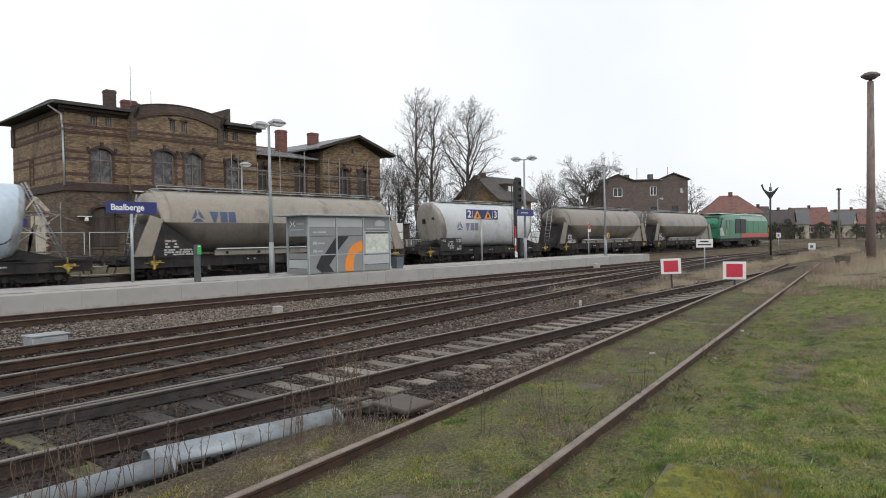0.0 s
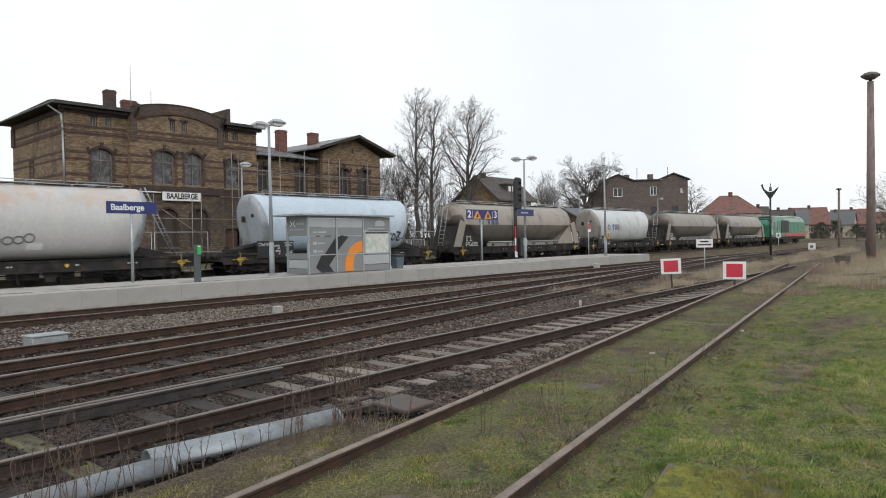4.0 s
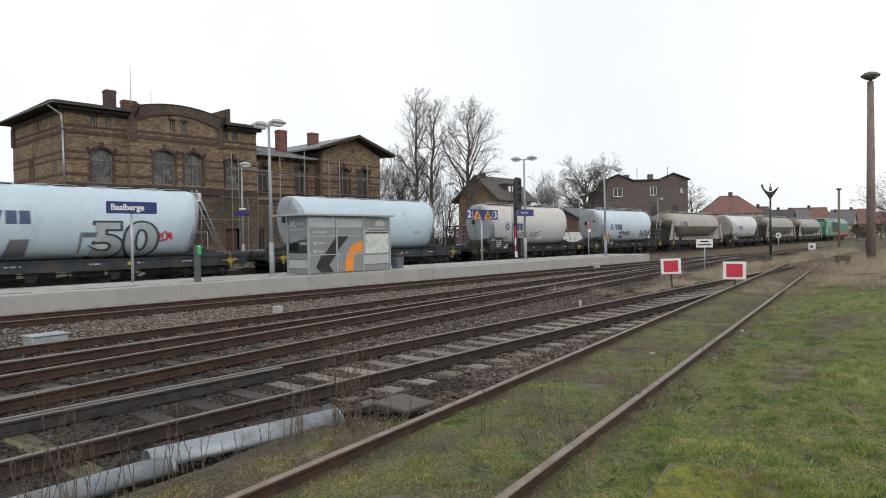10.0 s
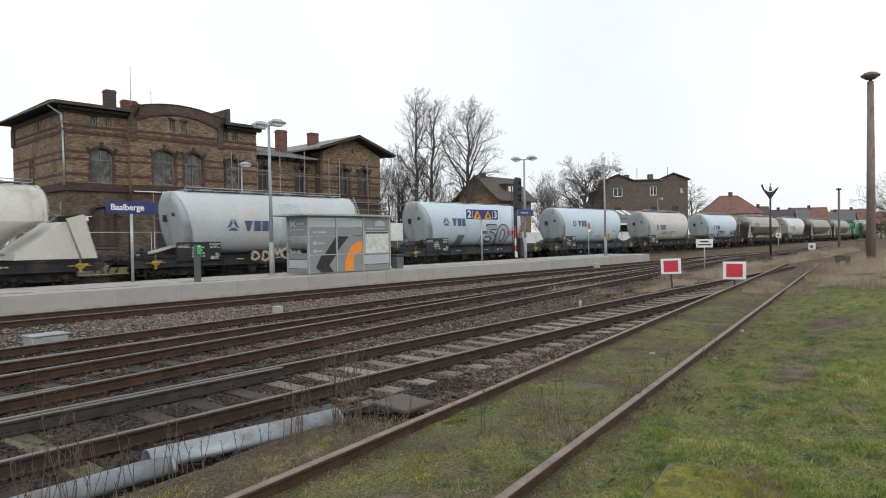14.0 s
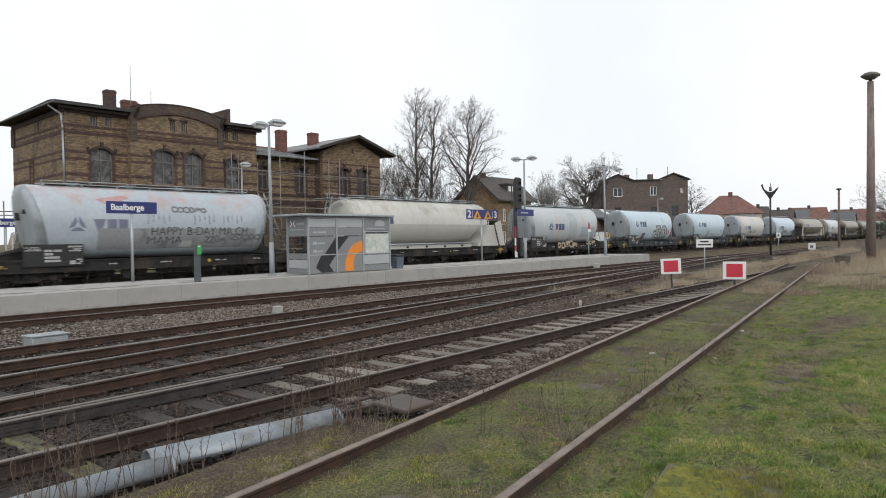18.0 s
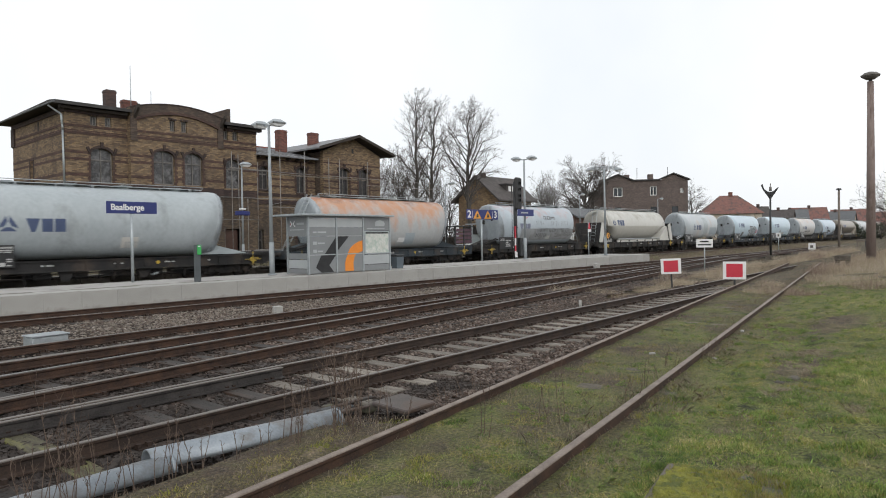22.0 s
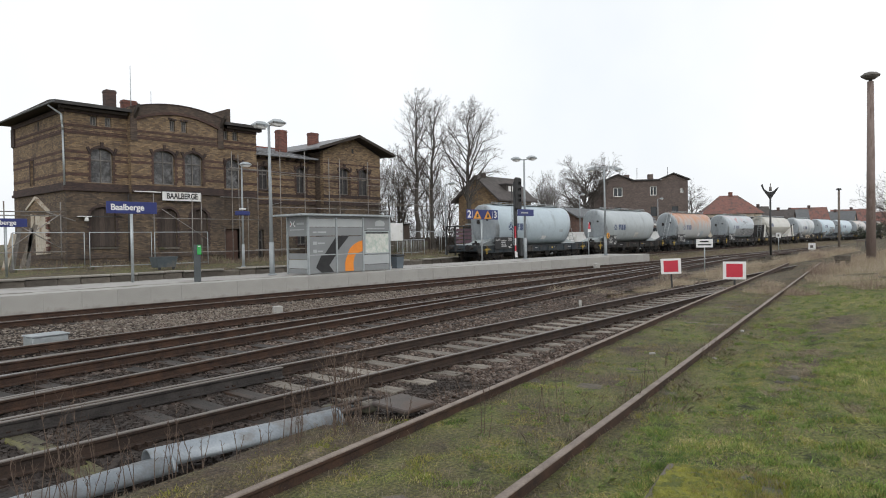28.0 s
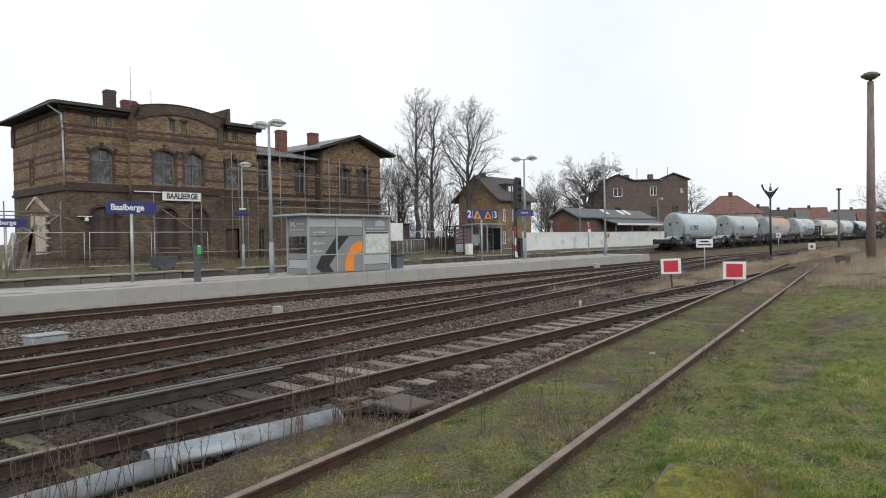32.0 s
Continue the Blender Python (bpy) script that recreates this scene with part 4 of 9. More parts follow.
def tan_spot(rng):
    """Withered patches in the lawn."""
    cx, cy, a, b = ((9.0, 2.12, 0.8, 0.26), (13.8, 2.55, 1.7, 0.5), (13.2, 1.9, 0.6, 0.2), (7.6, 2.0, 0.35, 0.15), (6.2, 2.05, 0.3, 0.14), (10.4, 2.3, 0.5, 0.2))[int(rng.integers(0, 6))]
    x, y = cx + a * rng.normal(0, 0.5), cy + b * rng.normal(0, 0.5)
    return x, y, 1.0 if noise.noise((x * 3, y * 3, 71.0)) > -0.25 else 0


solid("withered_patches", blades_of(9000, tan_spot, 0.035, 0.0028, 2.6, 141, 3), STRAW, "flattened tan grass on bare patches", "grass", "stuff")


def dark_spot(rng):
    k = rng.integers(0, 40)
    r2 = random.Random(int(k) * 13 + 5)
    x = r2.uniform(6.0, 26)
    if k % 3 == 0:
        x = r2.uniform(1.2, 5.2)
        return x + rng.normal(0, 0.25), siding_y(x) + r2.uniform(0.92, 1.7) + rng.normal(0, 0.08), r2.uniform(0.4, 0.9)
    y = siding_y(x) + r2.choice((-0.95, -0.9, -0.62, 0.6, 0.95, r2.uniform(-3.5, -1.2)))
    return x + rng.normal(0, 0.36), y + rng.normal(0, 0.12), r2.uniform(0.4, 1.1)


solid("withered_weeds", blades_of(7000, dark_spot, 0.05, 0.0009, 0.8, 91, 3), SCRUB_DARK, "dark withered weeds along the siding rails", "weeds", "stuff")


def yard_spot(rng):
    x, y = rng.uniform(4, 75), 31.2 + 10.5 * rng.random()
    k = noise.noise((x * 0.5, y * 0.9, 41.0)) + 0.2
    return x, y, (0.3 + k if k > 0 else 0)


solid("yard_weeds", blades_of(16000, yard_spot, 0.13, 0.011, 1.0, 111, 3), SCRUB, "low withered weeds on the disused platform", "weeds", "stuff")


# ---- freight train ----
SPEEDS = [(0, 4.900), (5, 5.451), (10, 6.098), (15, 6.745), (20, 7.371), (25, 7.870), (32, 8.654)]


def gone(t):
    """Metres that the train has run by t seconds."""
    s = 0.0
    for (a, va), (b, vb) in zip(SPEEDS, SPEEDS[1:]):
        if t <= a:
            break
        e = min(t, b)
        ve = va + (vb - va) * (e - a) / (b - a)
        s += (va + ve) / 2 * (e - a)
    return s


WHEEL_R = 0.46
MOVING, ROLLING = [], []


def tank_paint(name, low, high, stain=None, amount=0.2, rust=False, rough=0.34, second=None):
    return material(name, low, high, rough, scale=0.5, fine=9, bump=0.03, depth=0.003, stain=stain, amount=amount, stretch=(0.9, 1.2, 0.5) if not rust else (1.1, 1.0, 0.55), stain_scale=0.9 if not rust else 1.1, upper=2.75 if rust else None, feather=0.09 if rust else 0.03, second=second)


P_BEIGE = tank_paint("beige_tank_paint", (0.25, 0.22, 0.178), (0.325, 0.292, 0.245), (0.17, 0.145, 0.118), 0.2)
P_TAUPE = tank_paint("dusty_taupe_tank_paint", (0.185, 0.16, 0.13), (0.25, 0.22, 0.185), (0.12, 0.10, 0.082), 0.24)
P_TROUGH = tank_paint("darker_trough_paint", (0.13, 0.115, 0.10), (0.195, 0.175, 0.15), (0.09, 0.08, 0.068), 0.3)
P_WHITE = tank_paint("chalky_white_tank_paint", (0.42, 0.505, 0.585), (0.54, 0.63, 0.71), (0.37, 0.42, 0.46), 0.1)
P_SKY = tank_paint("pale_blue_tank_paint", (0.43, 0.53, 0.595), (0.51, 0.615, 0.68), (0.36, 0.435, 0.48), 0.08)
P_GREY = tank_paint("pale_grey_tank_paint", (0.40, 0.435, 0.455), (0.51, 0.54, 0.555), (0.48, 0.43, 0.39), 0.24)
P_STREAK = tank_paint("rust_streaked_white_paint", (0.44, 0.44, 0.44), (0.56, 0.55, 0.53), (0.50, 0.37, 0.29), 0.30, True)
P_RUST = tank_paint("rust_blistered_paint", (0.36, 0.375, 0.38), (0.47, 0.475, 0.47), (0.50, 0.27, 0.165), 0.66, True, 0.6, ((0.20, 0.075, 0.045), 0.5, 0.8, 3.75, 0.06))
P_CREAM = tank_paint("cream_tank_paint", (0.47, 0.46, 0.42), (0.59, 0.575, 0.53), (0.33, 0.30, 0.24), 0.24, True)
P_DULL = tank_paint("dull_silver_tank_paint", (0.36, 0.41, 0.45), (0.47, 0.52, 0.555), (0.46, 0.31, 0.30), 0.2, True)
P_END = tank_paint("soiled_end_paint", (0.25, 0.28, 0.30), (0.37, 0.405, 0.43), (0.15, 0.155, 0.155), 0.3)
P_PEARL = tank_paint("dusty_white_tank_paint", (0.45, 0.475, 0.49), (0.58, 0.6, 0.605), (0.36, 0.335, 0.30), 0.2)
P_END_BROWN = tank_paint("brown_soiled_end_paint", (0.2, 0.18, 0.155), (0.36, 0.34, 0.31), (0.12, 0.10, 0.085), 0.3)
P_ASH = tank_paint("ash_grey_tank_paint", (0.33, 0.365, 0.38), (0.43, 0.465, 0.48), (0.26, 0.28, 0.285), 0.16)
P_STEEL = tank_paint("silver_blue_tank_paint", (0.37, 0.44, 0.485), (0.46, 0.54, 0.585), (0.28, 0.325, 0.355), 0.14)
P_BARE = material("dull_grey_overpaint", (0.33, 0.37, 0.385), (0.45, 0.485, 0.49), 0.5, scale=1.0, fine=10, bump=0.03, depth=0.002, stain=(0.24, 0.27, 0.27), amount=0.3)
OVERSPRAY = material("grey_overspray", (0.24, 0.25, 0.255), (0.33, 0.34, 0.345), 0.6, scale=1.2, fine=12, bump=0.03, depth=0.002, stain=(0.19, 0.19, 0.195), amount=0.3)
UNDER = material("grimy_underframe", (0.009, 0.009, 0.0095), (0.032, 0.03, 0.029), 0.85, scale=2.5, fine=30, bump=0.15, depth=0.006, stain=(0.055, 0.042, 0.034), amount=0.25)
UNDER_BLUE = material("faded_blue_underframe", (0.016, 0.022, 0.028), (0.038, 0.05, 0.06), 0.7, scale=2.5, fine=30, bump=0.15, depth=0.006, stain=(0.06, 0.052, 0.045), amount=0.25)
LOGO_BLUE = material("lettering_blue", (0.05, 0.07, 0.14), (0.07, 0.098, 0.18), 0.5, scale=3, fine=40, bump=0.02, depth=0.001)
PANEL_WHITE = material("faded_panel_writing", (0.38, 0.38, 0.37), (0.5, 0.5, 0.49), 0.6, scale=6, fine=40, bump=0.02, depth=0.001)
SPRAY_PALE = material("pale_grey_spray_paint", (0.30, 0.34, 0.36), (0.40, 0.44, 0.46), 0.6, scale=6, fine=40, bump=0.02, depth=0.001)
LOGO_FADED = material("faded_lettering", (0.15, 0.165, 0.23), (0.20, 0.21, 0.28), 0.6, scale=3, fine=40, bump=0.02, depth=0.001)
SPRAY = material("black_spray_paint", (0.03, 0.03, 0.034), (0.06, 0.06, 0.065), 0.6, scale=6, fine=40, bump=0.02, depth=0.001)
SPRAY_GREY = material("grey_spray_paint", (0.11, 0.11, 0.115), (0.19, 0.19, 0.195), 0.6, scale=6, fine=40, bump=0.02, depth=0.001)
LOCO_GREEN = material("locomotive_green", (0.02, 0.15, 0.08), (0.03, 0.195, 0.105), 0.35, scale=1.5, fine=30, bump=0.03, depth=0.002, stain=(0.03, 0.12, 0.07), amount=0.2)
LOCO_GREY = material("locomotive_roof_grey", (0.38, 0.40, 0.39), (0.48, 0.50, 0.49), 0.5, scale=1.5, fine=30, bump=0.05, depth=0.002)
LOCO_TEAL = material("locomotive_pale_green", (0.16, 0.27, 0.22), (0.23, 0.34, 0.29), 0.4, scale=1.5, fine=30, bump=0.03, depth=0.002, stain=(0.14, 0.2, 0.17), amount=0.25)
LOCO_RED = material("locomotive_red", (0.42, 0.035, 0.03), (0.5, 0.05, 0.04), 0.4, scale=1.5, fine=30, bump=0.03, depth=0.002)


def wheel_shape():
    s = Shape()
    for y in (-0.75, 0.75):
        o = 1 if y > 0 else -1
        prof = [(y + 0.045 * o, 0.10), (y + 0.03 * o, 0.22), (y + 0.035 * o, 0.38), (y + 0.07 * o, 0.40), (y + 0.07 * o, WHEEL_R - 0.005), (y - 0.05 * o, WHEEL_R + 0.002), (y - 0.065 * o, WHEEL_R + 0.028), (y - 0.075 * o, 0.40), (y - 0.02 * o, 0.36), (y - 0.02 * o, 0.12)]
        rings = [[(r * math.cos(t), yy, r * math.sin(t)) for t in (2 * math.pi * i / 24 for i in range(24))] for yy, r in prof]
        s.loft(rings)
        for k in range(4):
            t = k * math.pi / 2 + 0.4
            s.tube((0.27 * math.cos(t), y + 0.03 * o, 0.27 * math.sin(t)), (0.27 * math.cos(t), y + 0.05 * o, 0.27 * math.sin(t)), 0.035, n=6)
    s.tube((0, -0.98, 0), (0, 0.98, 0), 0.08, n=10)
    return s


WHEELS = wheel_shape().mesh("wheelset", UNDER)


def bogie_mesh():
    s = Shape()
    for y in (-1.0, 1.0):
        s.prism([(-1.32, 0.5), (-1.15, 0.42), (-0.62, 0.42), (-0.35, 0.3), (0.35, 0.3), (0.62, 0.42), (1.15, 0.42), (1.32, 0.5), (1.3, 0.6), (0.62, 0.66), (0.42, 0.74), (-0.42, 0.74), (-0.62, 0.66), (-1.3, 0.6)], (0, y - 0.05, 0), (1, 0, 0), (0, 0, 1), (0, 0.1, 0))
        for x in (-0.9, 0.9):
            s.block(x - 0.13, x + 0.13, y - 0.12, y + 0.12, 0.34, 0.58, 0.03)
            s.tube((x, y - 0.15, WHEEL_R), (x, y + 0.15, WHEEL_R), 0.1, n=10)
            for dx in (-0.24, 0.24):
                for k in range(4):
                    s.tube((x + dx, y, 0.36 + k * 0.06), (x + dx, y, 0.4 + k * 0.06), 0.08, n=8)
                s.box(x + dx - 0.09, x + dx + 0.09, y - 0.09, y + 0.09, 0.3, 0.345)
            # leaf spring above the axle box
            for k in range(4):
                s.box(x - 0.5 + k * 0.1, x + 0.5 - k * 0.1, y - 0.05 - 0.02, y - 0.05 + 0.03, 0.62 + k * 0.025, 0.64 + k * 0.025)
            s.box(x - 0.03, x + 0.03, y - 0.14, y - 0.06, 0.2, 0.34)
        s.box(-0.2, 0.2, y - 0.14, y - 0.06, 0.44, 0.66)
        for x in (-0.45, 0.45):
            s.tube((x, y - 0.07, 0.3), (x * 1.1, y - 0.07, 0.12), 0.03, n=6)
    s.block(-0.25, 0.25, -0.95, 0.95, 0.4, 0.68, 0.03)
    for x in (-1.28, 1.28):
        s.box(x - 0.06, x + 0.06, -1.0, 1.0, 0.46, 0.58)
    return s


BOGIE = bogie_mesh().mesh("bogie", UNDER)


def add_bogie(t, x):
    b = part("bogie", BOGIE, None, t)
    b.location = (x, 0, 0)
    for dx in (-0.9, 0.9):
        w = part("wheelset", WHEELS, None, b)
        ROLLING.append((w, dx))
    return b


def add_buffers(t, length):
    for e in (-1, 1):
        for y in (-0.875, 0.875):
            s = Shape().tube((e * (length / 2 - 0.62), y, 1.06), (e * (length / 2 - 0.28), y, 1.06), 0.12, n=12).tube((e * (length / 2 - 0.3), y, 1.06), (e * (length / 2 - 0.05), y, 1.06), 0.085, n=12).tube((e * (length / 2 - 0.06), y, 1.06), (e * (length / 2 - 0.01), y, 1.06), 0.22, n=18)
            part("buffer", s, UNDER, t)
        c = Shape().tube((e * (length / 2 - 0.6), 0, 1.0), (e * (length / 2 - 0.02), 0, 0.98), 0.05, n=8)
        part("coupler", c, UNDER, t)
        for y in (-0.45, 0.45):
            part("brake_hose", Shape().tube((e * (length / 2 - 0.4), y, 1.0), (e * (length / 2 - 0.22), y * 0.9, 0.5), 0.03, n=6), UNDER, t)


def on_tank(x, z, r=1.42, zc=2.63):
    """A point just off the tank's near flank."""
    d = max(-1, min(1, (z - zc) / r * 0.966))
    return (x, -max(0.0, 1 - d * d) ** (0.5 if d > 0 else 0.275) * r - 0.006, z)


def flank_patch(t, name, mat, outline, label="", r=1.42, zc=2.63, rows=12):
    """Marking that follows the curved flank: outline of (x, z) corners as a quad or strip of quads."""
    s = Shape()
    for quad in outline:
        (x0, z0), (x1, z1), (x2, z2), (x3, z3) = quad
        ring = []
        for i in range(rows + 1):
            f = i / rows
            ring.append([on_tank(x0 + (x3 - x0) * f, z0 + (z3 - z0) * f, r, zc), on_tank(x1 + (x2 - x1) * f, z1 + (z2 - z1) * f, r, zc)])
        s.loft(ring, caps=False, closed=False)
    return part(name, s, mat, t, label)


def rect(x0, x1, z0, z1):
    return ((x0, z0), (x1, z0), (x1, z1), (x0, z1))


def emblem(t, x, z, k, mat, r=1.42, zc=2.63):
    """Three-winged sign and three plain shapes beside it."""
    for a in (150, 30, 270):
        quads = []
        for a0, a1 in ((radians(a - 50), radians(a + 50)),):
            ri, ro = (0.17, 0.47)
            quads.append(tuple((x + k * q * math.cos(w), z + k * q * math.sin(w)) for q, w in ((ri, a0), (ro, a0), (ro, a1), (ri, a1))))
        flank_patch(t, "emblem_wing", mat, quads, "", r, zc, 2)
    a, h = x + 0.76 * k, 0.33 * k
    flank_patch(t, "lettering_block", mat, [((a + 0.22 * k, z - h), (a + 0.40 * k, z - h), (a + 0.62 * k, z + h), (a, z + h))], "", r, zc, 3)
    a += 0.70 * k
    flank_patch(t, "lettering_block", mat, [rect(a, a + 0.5 * k, z - h, z + h)], "", r, zc, 3)
    a += 0.58 * k
    flank_patch(t, "lettering_block", mat, [rect(a, a + 0.5 * k, z - h, z + h)], "", r, zc, 3)


def writing_rows(s, rng, x0, x1, y, z1, rows, tall=0.07, pitch=0.12):
    """Rows of unreadable white writing, as bars."""
    for row in range(rows):
        zz, a = z1 - row * pitch, x0
        while a < x1 - 0.06:
            w = min(x1 - a, rng.uniform(0.05, 0.16))
            if rng.random() < 0.86:
                s.box(a, a + w, y - 0.006, y, zz - tall, zz)
            a += w + rng.choice((0.02, 0.02, 0.07))
    return s


def data_panel(t, x, y=-1.44, seed=0, tall=0.84, wide=2.1, z=0.91):
    """Black panel with blocks of small white writing."""
    rng = random.Random(seed)
    p = part("data_panel", Shape().block(x, x + wide, y, y + 0.05, z, z + tall, 0.008), BLACK, t)
    s = Shape()
    writing_rows(s, rng, x + 0.06, x + 0.62, y, z + tall - 0.1, 3, 0.035, 0.055)
    writing_rows(s, rng, x + 0.72, x + 1.3, y, z + tall - 0.2, 4, 0.085, 0.13)
    for k in range(6):
        s.box(x + wide - 0.55 + k * 0.085, x + wide - 0.49 + k * 0.085, y - 0.006, y, z + tall - 0.13, z + tall - 0.06)
    writing_rows(s, rng, x + wide - 0.52, x + wide - 0.06, y, z + tall - 0.17, 2, 0.045, 0.065)
    s.box(x + wide - 0.5, x + wide - 0.3, y - 0.006, y, z + 0.06, z + 0.2)
    writing_rows(s, rng, x + wide - 0.26, x + wide - 0.06, y, z + 0.34, 4, 0.05, 0.075)
    tagged(part("panel_writing", s, PANEL_WHITE, p), kind="stuff")


def frame_parts(t, length, mat, seed=0, striped=False):
    h = length / 2 - 0.62
    rng = random.Random(seed * 3 + 1)
    for y in (-1.3, 1.3):
        o = -1 if y < 0 else 1
        s = Shape().box(-h, h, y - 0.03, y + 0.03, 0.72, 1.08)
        s.box(-h, h, min(y, y + o * 0.09), max(y, y + o * 0.09), 0.68, 0.72).box(-h, h, min(y, y + o * 0.09), max(y, y + o * 0.09), 1.08, 1.13)
        part("side_sill", s, mat, t)
        ribs = Shape()
        for x in np.arange(-h + 0.6, h, 1.15):
            ribs.box(x - 0.02, x + 0.02, min(y + o * 0.03, y + o * 0.08), max(y + o * 0.03, y + o * 0.08), 0.722, 1.078)
        tagged(part("sill_rib", ribs, mat, t), kind="stuff")
    for e in (-1, 1):
        part("headstock", Shape().block(e * h - 0.1, e * h + 0.1, -1.3, 1.3, 0.8, 1.24, 0.02), mat, t)
        part("end_deck", Shape().box(min(e * h, e * (h - 2.2)), max(e * h, e * (h - 2.2)), -1.25, 1.25, 1.135, 1.17), mat, t)
        zx = e * (h - 0.85)
        if striped and e < 0:
            p = part("hazard_plate", Shape().block(zx - 0.06, zx + 0.86, -1.44, -1.40, 0.7, 0.98, 0.006), YELLOW, t, "yellow and black striped plate")
            s = Shape()
            for k in range(4):
                a = zx + 0.02 + k * 0.22
                s.prism([(a, 0.975), (a + 0.1, 0.975), (a - 0.02, 0.705), (a - 0.12, 0.705)] if k else [(a, 0.975), (a + 0.1, 0.975), (a - 0.02, 0.705), (a - 0.06, 0.705)], (0, -1.446, 0), (1, 0, 0), (0, 0, 1), (0, 0.005, 0))
            part("stripe", s, BLACK, p)
        else:
            brake = Shape().prism([(-0.17, 0.93), (-0.1, 0.99), (0.12, 0.99), (0.2, 0.92), (0.13, 0.8), (0.05, 0.78), (0.03, 0.64), (-0.05, 0.64), (-0.06, 0.79), (-0.15, 0.82)], (zx, -1.43, 0), (1, 0, 0), (0, 0, 1), (0, 0.04, 0))
            brake.tube((zx - 0.46, -1.44, 0.9), (zx + 0.4, -1.44, 0.89), 0.018, n=6).tube((zx - 0.02, -1.44, 0.9), (zx - 0.03, -1.44, 1.26), 0.016, n=6)
            brake.tube((zx + 0.22, -1.45, 0.94), (zx + 0.22, -1.40, 0.94), 0.06, n=8).tube((zx - 0.02, -1.45, 0.66), (zx - 0.02, -1.38, 0.66), 0.05, n=8)
            part("brake_lever", brake, LEVER, t, "yellow brake changeover lever")
        for x in (e * (h - 1.75), e * (h - 0.25)):
            step_iron = Shape().tube((x - 0.16, -1.33, 0.72), (x - 0.16, -1.38, 0.36), 0.014, n=5).tube((x + 0.16, -1.33, 0.72), (x + 0.16, -1.38, 0.36), 0.014, n=5).box(x - 0.17, x + 0.17, -1.44, -1.34, 0.35, 0.38)
            part("step_iron", step_iron, UNDER, t)
    gear = Shape()
    for x, w in ((-2.35, 0.3), (-0.95, 0.24), (0.75, 0.36), (2.1, 0.25)):
        gear.block(x - w, x + w, -0.85, 0.8, 0.36, 0.72, 0.04)
    for x in (-1.7, 1.35):
        gear.prism([(-0.3, 0.7), (0.3, 0.7), (0.14, 0.3), (-0.14, 0.3)], (x, -1.22, 0), (1, 0, 0), (0, 0, 1), (0, 0.06, 0))
    gear.tube((-3.4, 0.5, 0.55), (-2.6, 0.5, 0.55), 0.2, n=12).tube((2.7, -0.6, 0.52), (3.5, -0.6, 0.52), 0.17, n=12)
    gear.tube((-4.5, -0.9, 0.46), (4.5, -0.9, 0.42), 0.025, n=6).tube((-4.4, -1.1, 0.6), (4.4, -1.1, 0.62), 0.022, n=6)
    for x in (-3.1, -2.8, -1.3, -0.3, 0.25, 1.7, 2.55, 3.3):
        d = rng.uniform(-0.15, 0.15)
        gear.tube((x, -1.0, 0.72), (x + d, -1.0, rng.uniform(0.2, 0.4)), rng.uniform(0.02, 0.06), n=6)
    part("brake_gear", gear, UNDER, t)
    # added pale piece standing in for bright background glimpsed through the gear
    for x in (rng.uniform(-2.8, 2.8),):
        part("pale_gap_piece", Shape().tube((x, -1.1, 0.42), (x + 0.16, -1.1, 0.46), 0.06, n=8).box(x - 0.12, x + 0.02, -1.12, -1.05, 0.36, 0.44), GALV, t)
    s = Shape()
    for x in (-2.6, rng.uniform(-0.6, 0.6), 2.2, 4.2):
        writing_rows(s, rng, x, x + rng.uniform(0.25, 0.6), -1.336, 0.96, 1, 0.055)
    tagged(part("sill_writing", s, PANEL_WHITE, t), kind="stuff")
    part("sill_badge", Shape().tube((1.9, -1.34, 0.92), (1.9, -1.33, 0.92), 0.075, n=12), YELLOW, t)


def top_walkway(t, x0, x1, z):
    s = Shape().box(x0, x1, -0.38, 0.38, z + 0.04, z + 0.07)
    for x in np.arange(x0 + 0.1, x1, 1.4):
        s.box(x - 0.03, x + 0.03, -0.38, 0.38, z - 0.04, z + 0.04)
    part("walkway", s, GALV, t)
    rail = Shape()
    for x in np.linspace(x0, x1, 6):
        rail.tube((x, -0.4, z + 0.06), (x, -0.4, z + 0.17), 0.015, n=5)
    rail.tube((x0, -0.4, z + 0.17), (x1, -0.4, z + 0.17), 0.016, n=5)
    part("walkway_rail", rail, GALV, t)
    for x in np.linspace(x0 + 1.2, x1 - 1.2, 4):
        part("manhole_lid", Shape().tube((x, 0, z - 0.05), (x, 0, z + 0.08), 0.3, n=16).tube((x, 0, z + 0.08), (x, 0, z + 0.11), 0.34, n=16), GALV, t)


def ladder(t, top, foot, gap=0.42):
    s = Shape()
    top, foot = Vector(top), Vector(foot)
    for y in (-gap / 2, gap / 2):
        s.tube(top + Vector((0, y, 0)), foot + Vector((0, y, 0)), 0.022, n=6)
    for i in range(1, 10):
        p = top.lerp(foot, i / 10)
        s.tube(p + Vector((0, -gap / 2, 0)), p + Vector((0, gap / 2, 0)), 0.015, n=5)
    part("ladder", s, GALV, t)


